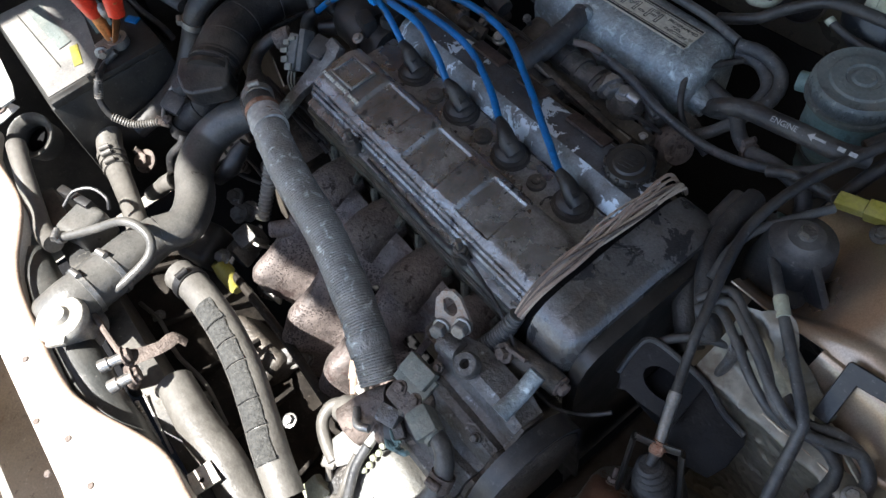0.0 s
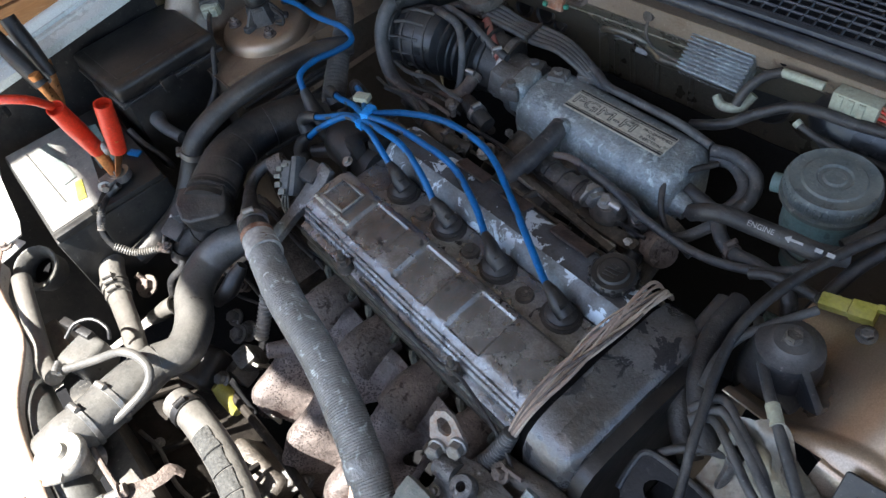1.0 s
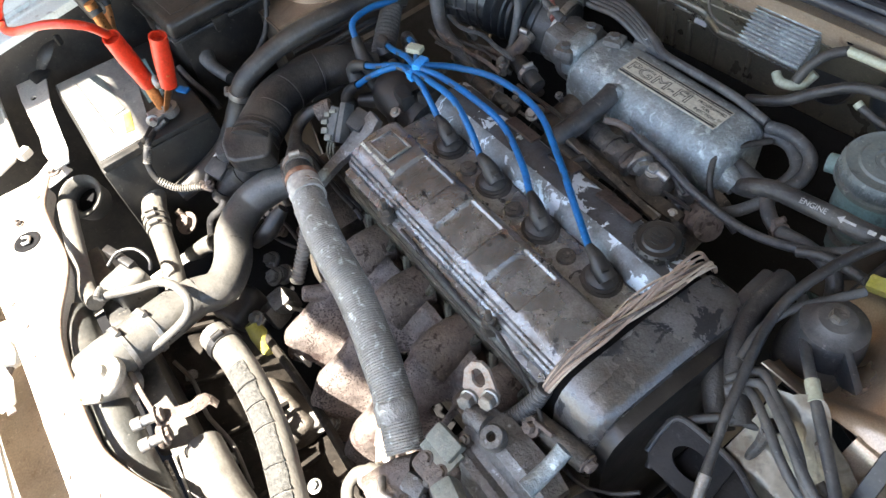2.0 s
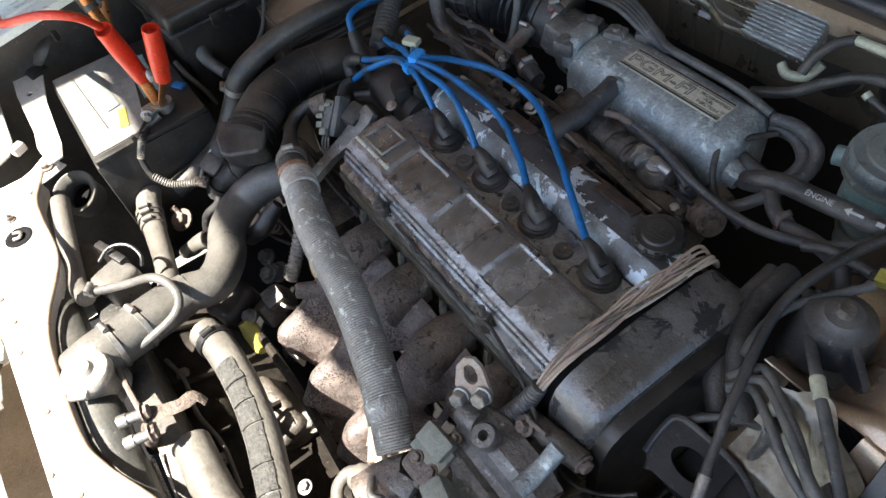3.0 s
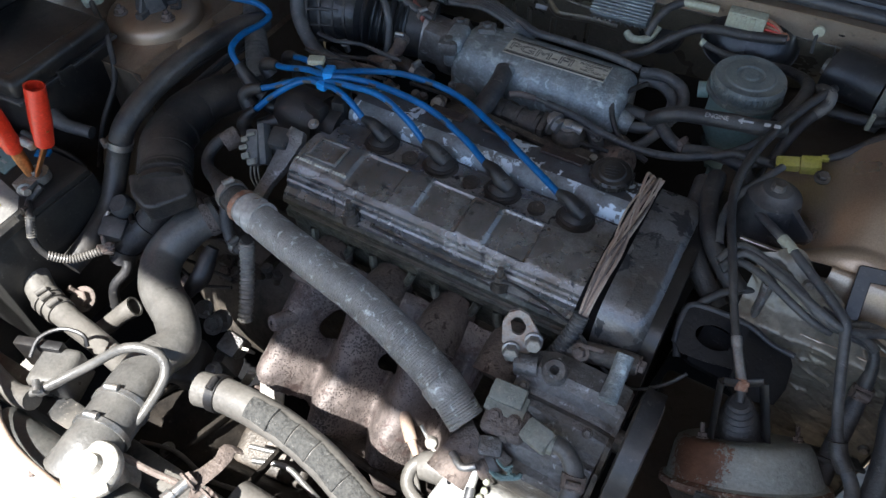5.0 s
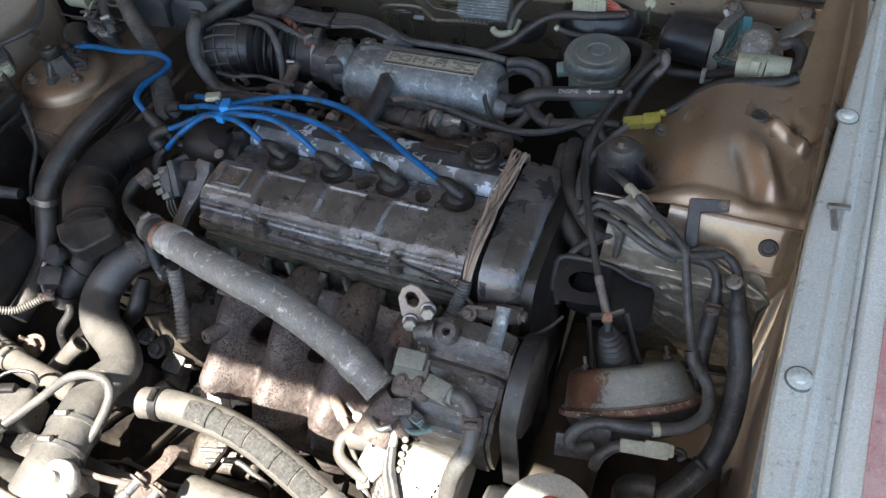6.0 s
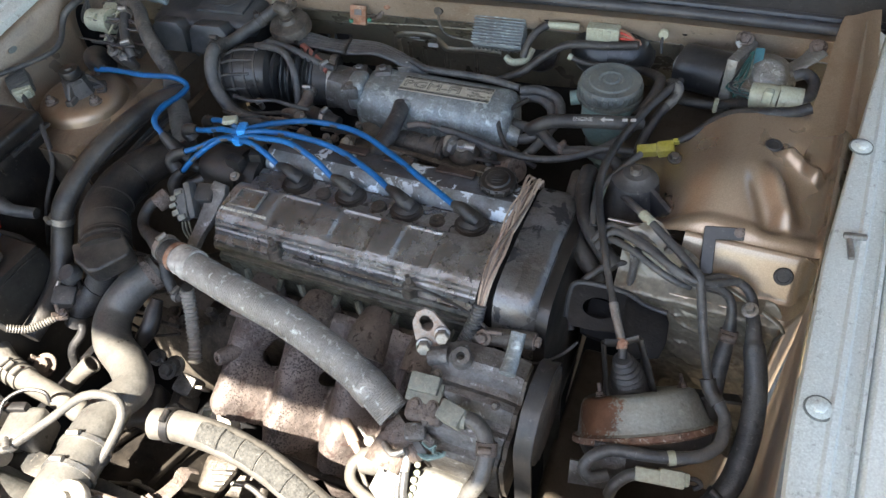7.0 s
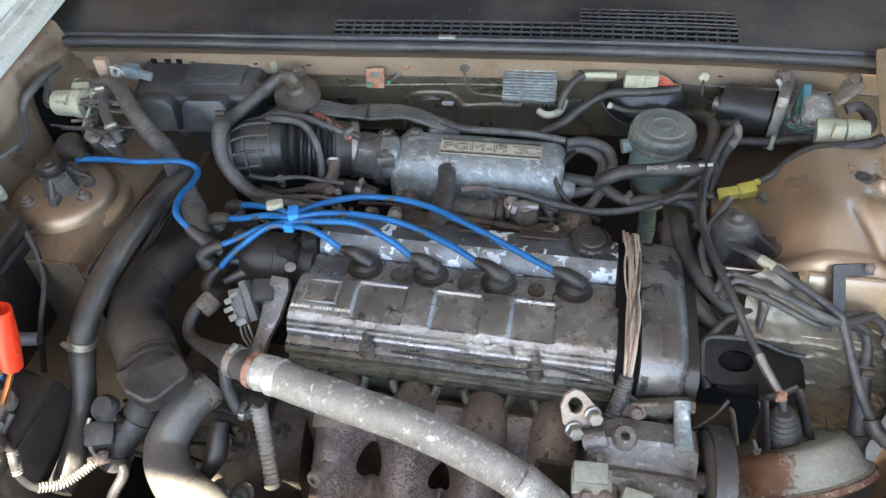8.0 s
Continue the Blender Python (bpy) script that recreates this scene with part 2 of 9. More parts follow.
M_CONCRETE = surface("concrete", (0.28, 0.265, 0.24), 0.9, 0, 0.25, 1.5, 0.3, 60, (0.33, 0.3, 0.25), 0.5, 0.8)
M_ROOF = surface("roof_board", (0.23, 0.233, 0.236), 0.8, 0, 0.2, 2, 0.1, 60)
M_RIBBON = surface("grey_ribbed_belt", (0.030, 0.031, 0.033), 0.45, 0, 0.2, 30, 0.1, 300, (0.07, 0.065, 0.06), 0.4, 20)
M_CANPAINT = surface("rusted_can_paint", (0.34, 0.36, 0.335), 0.5, 0.15, 0.2, 20, 0.25, 300, (0.25, 0.24, 0.20), 0.4, 24, (0.09, 0.08, 0.07), 0.665, 30, 0.03)
M_GEAR = surface("pale_gear_alloy", (0.36, 0.37, 0.355), 0.4, 0.5, 0.4, 40, 0.5, 260, (0.19, 0.17, 0.14), 0.46, 40, (0.58, 0.60, 0.58), 0.63, 80, 0.05, speck=0.2)
M_BOOSTER = surface("blue_black_enamel", (0.016, 0.019, 0.023), 0.36, 0.05, 0.4, 14, 0.1, 300, (0.055, 0.053, 0.05), 0.42, 9, (0.10, 0.045, 0.03), 0.70, 20, 0.04)
rust_patch(M_CANPAINT, (0.346, -0.060, 0.775), 0.047, (0.15, 0.075, 0.045))


# ---- mesh builders ----
def thing(name, at, label, category, group="", kind=""):
    ob = new(name)
    ob.empty_display_size = 0.02
    ob.location = at
    return tagged(ob, label, category, group, kind)


def finish(bm, name, material, angle=38):
    me = bpy.data.meshes.new(name)
    bmesh.ops.recalc_face_normals(bm, faces=bm.faces)
    bm.to_mesh(me)
    bm.free()
    me.materials.append(material)
    me.polygons.foreach_set("use_smooth", [True] * len(me.polygons))
    me.set_sharp_from_angle(angle=radians(angle))
    return me


def part(name, bm, material, parent=None, label="", angle=38):
    ob = new(name, finish(bm, name, material, angle))
    if parent:
        ob.parent = parent
        if parent.type == "EMPTY":
            ob.matrix_parent_inverse = Matrix.Translation(-parent.location)
    return tagged(ob, label) if label else ob


def solo(name, bm, material, label, category, group="", kind="", angle=38):
    """A thing that is one mesh."""
    return tagged(part(name, bm, material, None, "", angle), label, category, group, kind)


def box(c, size, rot=(0, 0, 0), bevel=0.003, seg=2, taper=1.0):
    bm = bmesh.new()
    bmesh.ops.create_cube(bm, size=1.0)
    for v in bm.verts:
        k = taper if v.co.z > 0 else 1.0
        v.co = Vector((v.co.x * size[0] * k, v.co.y * size[1] * k, v.co.z * size[2]))
    if bevel:
        bmesh.ops.bevel(bm, geom=list(bm.edges), offset=min(bevel, min(size) * 0.45), segments=seg, profile=0.6, affect="EDGES")
    bm.transform(pose(*c, *rot))
    return bm


def prism(pts, depth, m, bevel=0.002, seg=2):
    """A polygon in the plane of m, drawn out along m's z by depth."""
    bm = bmesh.new()
    f = bm.faces.new([bm.verts.new((x, y, 0)) for x, y in pts])
    r = bmesh.ops.extrude_face_region(bm, geom=[f])
    bmesh.ops.translate(bm, vec=(0, 0, depth), verts=[v for v in r["geom"] if isinstance(v, bmesh.types.BMVert)])
    if bevel:
        bmesh.ops.recalc_face_normals(bm, faces=bm.faces)
        bmesh.ops.bevel(bm, geom=list(bm.edges), offset=bevel, segments=seg, profile=0.6, affect="EDGES", clamp_overlap=True)
    bm.transform(m)
    return bm


def merge(*bms):
    out = bms[0]
    for b in bms[1:]:
        me = bpy.data.meshes.new("tmp")
        b.to_mesh(me)
        b.free()
        out.from_mesh(me)
        bpy.data.meshes.remove(me)
    return out


def smooth_path(points, step):
    pts = [np.array(p, float) for p in points]
    if len(pts) == 2:
        n = max(2, int(np.linalg.norm(pts[1] - pts[0]) / step) + 1)
        return np.array([pts[0] + (pts[1] - pts[0]) * k / (n - 1) for k in range(n)]), np.linspace(0, 1, n)
    ext = [2 * pts[0] - pts[1]] + pts + [2 * pts[-1] - pts[-2]]
    out, par = [], []
    for i in range(1, len(ext) - 2):
        a, b, c, d = ext[i - 1:i + 3]
        n = max(3, int(np.linalg.norm(c - b) / step))
        for k in range(n):
            t = k / n
            out.append(0.5 * (2 * b + (c - a) * t + (2 * a - 5 * b + 4 * c - d) * t * t + (3 * b - a - 3 * c + d) * t ** 3))
            par.append((i - 1 + t) / (len(pts) - 1))
    out.append(pts[-1])
    par.append(1.0)
    return np.array(out), np.array(par)


def tube(points, r, n=12, step=0.008, wave=0.0, pitch=0.004, flat=1.0, closed=True, wall=0.0):
    """A hose along a smooth path. r: one radius or one for each point. wave, pitch: rings round it."""
    if wave:
        step = pitch / 4
    path, par = smooth_path(points, step)
    radii = np.interp(par, np.linspace(0, 1, len(points)), r) if isinstance(r, (list, tuple)) else np.full(len(path), r)
    length = np.concatenate([[0], np.cumsum(np.linalg.norm(np.diff(path, axis=0), axis=1))])
    radii = radii * (1 + 0.022 * np.array([noise.noise(Vector(p * 38)) for p in path]))
    if wave:
        radii = radii + wave * np.sin(length / pitch * 2 * math.pi)
    tang = np.gradient(path, axis=0)
    tang /= np.linalg.norm(tang, axis=1)[:, None] + 1e-12
    up = np.array([0, 0, 1.0]) if abs(tang[0][2]) < 0.9 else np.array([1.0, 0, 0])
    side = np.cross(tang[0], up)
    side /= np.linalg.norm(side)
    rings = []
    for p, t, rad in zip(path, tang, radii):
        side = side - t * (side @ t)
        side /= np.linalg.norm(side)
        oth = np.cross(t, side)
        rings.append([p + rad * (math.cos(a) * side + flat * math.sin(a) * oth) for a in np.linspace(0, 2 * math.pi, n, endpoint=False)])
    bm = bmesh.new()
    vs = [[bm.verts.new(v) for v in ring] for ring in rings]
    for a, b in zip(vs, vs[1:]):
        for k in range(n):
            bm.faces.new((a[k], a[(k + 1) % n], b[(k + 1) % n], b[k]))
    if closed:
        for ring, p, rad, s in ((vs[0], path[0], radii[0], 1), (vs[-1], path[-1], radii[-1], -1)):
            if wall:
                inner = [bm.verts.new(p + (Vector(v.co) - Vector(p)) * (1 - wall / rad)) for v in ring]
                t = tang[0] if s == 1 else -tang[-1]
                deep = [bm.verts.new(v.co + Vector(t) * rad * 0.8) for v in inner]
                for k in range(n):
                    j = (k + 1) % n
                    bm.faces.new((ring[k], ring[j], inner[j], inner[k]))
                    bm.faces.new((inner[k], inner[j], deep[j], deep[k]))
                bm.faces.new(deep)
            else:
                bm.faces.new(ring)
    return bm


def lathe(profile, at=(0, 0, 0), axis=(0, 0, 1), n=32, flat=1.0):
    """Turns a profile of (radius, height) round an axis through at."""
    bm = bmesh.new()
    rings = []
    for r, h in profile:
        if r < 1e-6:
            rings.append([bm.verts.new((0, 0, h))])
        else:
            rings.append([bm.verts.new((r * math.cos(a), flat * r * math.sin(a), h)) for a in np.linspace(0, 2 * math.pi, n, endpoint=False)])
    for a, b in zip(rings, rings[1:]):
        for k in range(n):
            j = (k + 1) % n
            if len(a) == 1 and len(b) > 1:
                bm.faces.new((a[0], b[k], b[j]))
            elif len(b) == 1 and len(a) > 1:
                bm.faces.new((a[k], a[j], b[0]))
            elif len(a) > 1:
                bm.faces.new((a[k], a[j], b[j], b[k]))
    bm.transform(Matrix.Translation(at) @ Vector(axis).to_track_quat("Z", "Y").to_matrix().to_4x4())
    return bm


def sheet(f, nu, nv, thick=0.0015):
    """A sheet of points f(u, v), u and v from 0 to 1, with a thickness."""
    bm = bmesh.new()
    g = [[bm.verts.new(f(i / nu, j / nv)) for j in range(nv + 1)] for i in range(nu + 1)]
    for i in range(nu):
        for j in range(nv):
            bm.faces.new((g[i][j], g[i + 1][j], g[i + 1][j + 1], g[i][j + 1]))
    if thick:
        bm.normal_update()
        bmesh.ops.solidify(bm, geom=list(bm.faces), thickness=thick)
    return bm


def swept(profile, xs, f=None):
    """A profile of (y, z) drawn along x; f(x, y, z) may move each point."""
    bm = bmesh.new()
    rows = [[bm.verts.new(f(x, y, z) if f else (x, y, z)) for y, z in profile] for x in xs]
    n = len(profile)
    for a, b in zip(rows, rows[1:]):
        for k in range(n):
            bm.faces.new((a[k], a[(k + 1) % n], b[(k + 1) % n], b[k]))
    bm.faces.new(rows[0])
    bm.faces.new(rows[-1])
    return bm


def hexbolt(at, axis=(0, 0, 1), r=0.006, h=0.006, washer=1.5):
    a = lathe([(0, 0), (r * washer, 0), (r * washer, h * 0.25), (r * washer * 0.9, h * 0.3), (0, h * 0.3)], at, axis, 20)
    b = lathe([(0, h * 0.2), (r, h * 0.2), (r, h * 0.9), (r * 0.85, h), (0, h)], at, axis, 6)
    return merge(a, b)


def band(points, r, material, parent, name="clamp", label="", width=0.008):
    """A hose clamp with its screw, round a hose that runs from the first point to the second."""
    a, b = Vector(points[0]), Vector(points[1])
    d = (b - a).normalized()
    c = part(name, lathe([(r, -width / 2), (r + 0.0018, -width / 2), (r + 0.0018, width / 2), (r, width / 2), (r, -width / 2)], a, d, 24), material, parent, label)
    return c


def lettering(text, size, m, depth=0.0004, outline=0.0):
    cu = bpy.data.curves.new("letters", "FONT")
    cu.body, cu.size, cu.extrude, cu.align_x, cu.align_y = text, size, depth, "CENTER", "CENTER"
    if outline:
        cu.fill_mode, cu.bevel_depth, cu.bevel_resolution, cu.extrude, cu.resolution_u = "NONE", outline, 0, 0.0, 3
    ob = bpy.data.objects.new("letters", cu)
    me = ob.to_mesh()
    bm = bmesh.new()
    bm.from_mesh(me)
    bm.transform(m)
    ob.to_mesh_clear()
    bpy.data.objects.remove(ob)
    bpy.data.curves.remove(cu)
    return bm


def frame_of(origin, xdir, ydir):
    x = Vector(xdir).normalized()
    z = x.cross(Vector(ydir)).normalized()
    y = z.cross(x)
    m = Matrix((x, y, z)).transposed().to_4x4()
    m.translation = origin
    return m


def in_frame(bm, m):
    bm.transform(m)
    return bm


def holed_plate(outer, hole, t, m):
    """A flat plate with one oval hole; hole is (cx, cy, rx, ry)."""
    cx, cy, rx, ry = hole
    pts = []
    for (x0, y0), (x1, y1) in zip(outer, outer[1:] + outer[:1]):
        pts += [(x0 + (x1 - x0) * k / 4, y0 + (y1 - y0) * k / 4) for k in range(4)]
    inner = []
    for x, y in pts:
        a = math.atan2((y - cy) / ry, (x - cx) / rx)
        inner.append((cx + rx * math.cos(a), cy + ry * math.sin(a)))
    bm = bmesh.new()
    lay = [[bm.verts.new((x, y, z)) for x, y in ring] for z in (0, t) for ring in (pts, inner)]
    n = len(pts)
    for k in range(n):
        j = (k + 1) % n
        bm.faces.new((lay[0][k], lay[0][j], lay[1][j], lay[1][k]))
        bm.faces.new((lay[2][k], lay[3][k], lay[3][j], lay[2][j]))
        bm.faces.new((lay[0][k], lay[2][k], lay[2][j], lay[0][j]))
        bm.faces.new((lay[1][k], lay[1][j], lay[3][j], lay[3][k]))
    bm.transform(m)
    return bm


# ---- the place round the car ----
solo("ground", sheet(lambda u, v: (-60 + 120 * u, -60 + 120 * v, 0.0), 24, 24, 0), M_CONCRETE, "dusty pale concrete ground under the car", "ground", kind="structure")
# Unseen roof; its front edge is placed to cast the bay's shade line.
solo("ceiling", box((0.0, 1.905, 2.55), (5.2, 6.0, 0.1), (0, 0, -1.5), 0.0), M_ROOF, "unseen board roof set to shade the engine bay", "ceiling", kind="structure")
# Unseen board added only to keep the sun off the left fender.
solo("shade_overhang", box((-1.93, -1.21, 2.53), (2.25, 0.44, 0.05), (0, 0, 0), 0.0), M_ROOF, "unseen overhang added to shade the left fender", "roof", kind="structure")
wall = thing("wall_west", (-1.75, 1.0, 0), "orange-brown varnished plank wall beside the car", "wall", kind="structure")
plank = finish(box((0, 0, 0), (0.04, 5.6, 0.19), (0, 0, 0), 0.006), "plank", M_WOOD)
for k in range(13):
    ob = new("plank", plank)
    ob.parent = wall
    ob.location = (0.0, 0.3, 0.1 + 0.196 * k)
# Unseen wall, added to close off the sky behind the car.
solo("wall_north", box((0.0, 4.0, 1.25), (5.2, 0.1, 2.5), (0, 0, 0), 0.0), M_ROOF, "unseen plain back wall added to close the space", "wall", kind="structure")

# ---- body shell ----
def rail_z(y):
    return 0.933 + 0.123 * y


def fender(side, cx0, cx1, mirror):
    """The fender's edge along the bay: an inner lip, a channel, an outer skin with bolts."""
    def run(profile, name, material, parent, label=""):
        ys = np.linspace(-0.62, 0.62, 48)
        bm = bmesh.new()
        rows = []
        for y in ys:
            x0 = cx0 + (cx1 - cx0) * (y + 0.1) / 0.4
            bend = -0.05 * max(0, (-0.3 - y)) ** 1.3 * mirror
            drop = 0.9 * max(0, (-0.32 - y)) ** 2
            narrow = 0.526 + 0.05 * max(0.0, y + 0.1) + 0.06 * max(0.0, y - 0.1) - (x0 - 0.027) if mirror > 0 else 0.0
            rows.append([bm.verts.new((x0 + mirror * dx + bend + (narrow if dx < -0.02 else 0.0), y, rail_z(y) + dz - drop)) for dx, dz in profile])
        n = len(profile)
        for a, b in zip(rows, rows[1:]):
            for k in range(n):
                bm.faces.new((a[k], a[(k + 1) % n], b[(k + 1) % n], b[k]))
        bm.faces.new(rows[0])
        bm.faces.new(rows[-1])
        return part(name, bm, material, parent, label)
    f = thing("fender", (cx0, 0, 0.9), "pale grey dusty front fender with a bolted flange", "fender", "front fenders")
    run([(-0.027, -0.012), (-0.026, -0.0005), (-0.022, 0.002), (0.004, 0.002), (0.007, 0.0045), (0.012, 0.0045), (0.015, 0.001), (0.026, 0.001),
         (0.0275, 0.006), (0.031, 0.006), (0.032, -0.012)], "flange", M_FENDER, f)
    w = 1.0 if mirror > 0 else 0.33
    run([(0.0325, -0.012), (0.0325, 0.003), (0.037, 0.009)] + [(0.037 + w * a, b) for a, b in ((0.023, 0.013), (0.063, 0.012), (0.143, -0.004), (0.223, -0.05), (0.253, -0.13), (0.263, -0.4), (0.253, -0.4), (0.233, -0.12),
         (0.163, -0.02), (0.063, -0.004), (0.02, -0.006))], "outer_skin", M_FENDER_OUT, f, "chalky pale fender skin")
    return f, run


fender_r, run_r = fender("r", 0.547, 0.567, 1)
run_r([(0.052, 0.010), (0.0525, 0.0134), (0.062, 0.0146), (0.074, 0.0146), (0.0745, 0.011)], "faded_stripe", M_RED_FADE, fender_r, "faded pink-red stripe")
# Thin dark strips drawn on both sides of the flange ridge.
for a, b in ((0.0125, 0.0136), (0.0262, 0.0272)):
    run_r([(a, 0.0004), (a, 0.0018), (b, 0.0018), (b, 0.0004)], "dirt_line", M_TANK_CAP, fender_r, "dirt along the flange fold")
for y in (0.25, -0.078, -0.4):
    x = 0.545 + 0.017 * (y + 0.1) / 0.4
    b = part("bolt", hexbolt((x - 0.002, y, rail_z(y) + 0.002 - 0.9 * max(0, -0.32 - y) ** 2), (0, -0.1, 1), 0.0062, 0.006, 1.75), M_FENDER, fender_r, "painted flange bolt")
    # Thin ring, darker than the flange, drawn round the bolt.
    part("washer_ring", lathe([(0.0105, 0.0004), (0.0108, 0.0010), (0.0125, 0.0010), (0.0128, 0.0)], (x - 0.002, y, rail_z(y) + 0.002 - 0.9 * max(0, -0.32 - y) ** 2), (0, -0.1, 1), 28), M_TANK_CAP, fender_r, "dark ring round the bolt")
part("fastener", merge(box((0.559, 0.118, rail_z(0.118) + 0.006), (0.022, 0.006, 0.006), (0, 0, 8), 0.002), box((0.556, 0.105, rail_z(0.105) + 0.004), (0.006, 0.03, 0.005), (7, 0, 8), 0.002)), M_STEEL, fender_r)
fender_l, run_l = fender("l", -0.738, -0.755, -1)

# right apron: shelf with a ridge, a face below it, and the wall beside the rail
def smooth01(k):
    k = max(0.0, min(1.0, k))
    return k * k * (3 - 2 * k)


def apron_right(u, v):
    x = 0.31 + 0.260 * u
    rear = 0.285 + 0.26 * (x - 0.31) + 0.17 * smooth01((x - 0.505) / 0.025)
    y = rear + (0.14 - rear) * v
    d = y - 0.14
    front = 0.55 * 0.5 * (d + 0.066 - math.sqrt((d - 0.066) ** 2 + 0.0004)) + 0.10 * 0.5 * (d - 0.066 + math.sqrt((d - 0.066) ** 2 + 0.0004))
    z = 0.889 + 0.24 * d + (front + 0.0012 - 0.24 * d) * smooth01((x - 0.345) / 0.05) * smooth01((0.515 - x) / 0.05) - 0.06 * (1 - smooth01((x - 0.335) / 0.095)) * smooth01((y - 0.125) / 0.06)
    z += 0.008 * math.exp(-((x - 0.425) / 0.036) ** 2 - ((y - 0.20) / 0.045) ** 2)
    along = (x - 0.468) * 0.45 + (0.245 - y) * 0.89
    across = (x - 0.468) * 0.89 - (0.245 - y) * 0.45
    run = smooth01(along / 0.04) * smooth01((0.10 - along) / 0.03)
    z += run * (0.015 * math.exp(-(across / 0.010) ** 2) - 0.011 * math.exp(-((across + 0.020) / 0.012) ** 2))
    a2, c2 = (x - 0.475) * 0.85 + (0.262 - y) * 0.5, (x - 0.475) * 0.5 - (0.262 - y) * 0.85
    run2 = smooth01(a2 / 0.015) * smooth01((0.065 - a2) / 0.015)
    z += run2 * (0.013 * math.exp(-((c2 - 0.012) / 0.010) ** 2) - 0.007 * math.exp(-((c2 - 0.026) / 0.008) ** 2))
    z += 0.004 * smooth01((0.165 - y) / 0.012) * smooth01((y - 0.139) / 0.012)
    z += (rail_z(y) - 0.010 - z) * smooth01((x - 0.536) / 0.030) * 0.96 * smooth01((y - 0.128) / 0.03)
    return (x, y, z)


apron = thing("inner_fender", (0.45, 0.2, 0.6), "bronze-painted inner fender panel with rubber grommets and rust stains", "inner fender", "inner fender panels")
part("top_panel", sheet(apron_right, 150, 150), M_PAINT, apron)
part("rear_floor", sheet(lambda u, v: (0.26 + 0.26 * u, 0.29 + 0.25 * v, 0.80 + 0.06 * u), 10, 8), M_PAINT_SHADED, apron)
part("left_face", sheet(lambda u, v: (0.31 - 0.03 * v, 0.285 - 0.145 * u, 0.862 - 0.03 * u - 0.4 * v), 8, 8), M_PAINT_SHADED, apron)
part("rear_face", sheet(lambda u, v: (0.31 + 0.2 * u, 0.285 + 0.26 * 0.2 * u + 0.004 * v, 0.863 + 0.045 * u - 0.1 * v), 8, 4), M_PAINT_SHADED, apron)
def face_right(u, v):
    x = 0.400 + 0.148 * u
    pts = [(0.1402, 0.8890), (0.1372, 0.8888), (0.1345, 0.8868), (0.1318, 0.8825), (0.1225, 0.862), (0.112, 0.8395), (0.108, 0.8365), (0.088, 0.834), (0.085, 0.830), (0.083, 0.80), (0.082, 0.72), (0.08, 0.30)]
    s = v * (len(pts) - 1)
    i = min(int(s), len(pts) - 2)
    y = pts[i][0] + (pts[i + 1][0] - pts[i][0]) * (s - i)
    z = pts[i][1] + (pts[i + 1][1] - pts[i][1]) * (s - i)
    turn = smooth01((x - 0.526) / 0.022)
    return (x, y + 0.030 * turn * smooth01(v * 3), z - 0.004 * turn * turn)
part("ledge", sheet(face_right, 40, 66), M_PAINT, apron)
part("side_panel", sheet(lambda u, v: (0.529 + 0.03 * v + 0.024 * (u * 0.9 - 0.5) / 0.4, -0.6 + 1.1 * u, rail_z(-0.6 + 1.1 * u) - 0.012 - (0.6 if u < 0.62 else 0.02) * v), 40, 10), M_PAINT, apron)
# Boxes added to lift the black void beside the pump.
part("void_filler", merge(box((0.345, -0.11, 0.56), (0.09, 0.50, 0.10), (0, 0, 0), 0.012, 3), box((0.46, -0.16, 0.55), (0.17, 0.32, 0.02), (0, -8, 0), 0.004)), M_PAINT_SHADED, apron, "added rail-shaped boxes that lighten the black void")
def on_apron(x, y):
    u = (x - 0.31) / 0.260
    rear = apron_right(u, 0.0)[1]
    return apron_right(u, (y - rear) / (0.14 - rear))
for at, ax in ((tuple(Vector(on_apron(0.473, 0.270)) + Vector((0, 0, 0.0015))), (0.0, -0.10, 1)), ((0.513, 0.122, 0.869), (0, -0.85, 0.5))):
    part("grommet", lathe([(0, 0.0008), (0.0065, 0.0008), (0.007, 0.002), (0.0095, 0.002), (0.0105, 0.0005), (0.0105, -0.004), (0, -0.004)], at, ax, 24), M_RUBBER, apron, "black rubber grommet")
part("bracket", merge(prism([(-0.007, -0.03), (0.007, -0.03), (0.007, 0.010), (0.036, 0.012), (0.036, 0.026), (-0.005, 0.025), (-0.007, 0.023)], 0.0025, frame_of((0.4285, 0.1215, 0.8885), (1, 0.06, 0.12), (-0.02, 0.62, 0.78)), 0.0008, 1)), M_PLASTIC, apron, "black steel bracket")
part("bracket_bolt", hexbolt((0.4560, 0.1325, 0.9110), (0, -0.7, 0.7), 0.0045, 0.004, 1.3), M_RUST, apron, "rusty bolt")

# left apron with the strut tower
apron_l = thing("inner_fender", (-0.6, 0.2, 0.6), "dusty bronze inner fender with a domed strut tower", "inner fender", "inner fender panels")
def apron_left(u, v):
    x, y = -0.735 + 0.245 * u, 0.072 + 0.385 * v
    z = 0.826 + 0.02 * max(0, v - 0.5) - 0.30 * max(0, u - 0.80)
    z += (rail_z(y) - 0.013 - z) * smooth01((-0.686 - x) / 0.047) * (0.45 + 0.55 * smooth01((y - 0.07) / 0.06))
    z += 0.010 * math.exp(-((x + 0.665) / 0.02) ** 2 - ((y - 0.24) / 0.05) ** 2)
    return (x, y, z - 0.045 * smooth01((1.15 - math.hypot((x + 0.690) / 0.034, (y - 0.350) / 0.040)) / 0.3))
part("top_panel", sheet(apron_left, 80, 90), M_PAINT_DUSTY, apron_l)
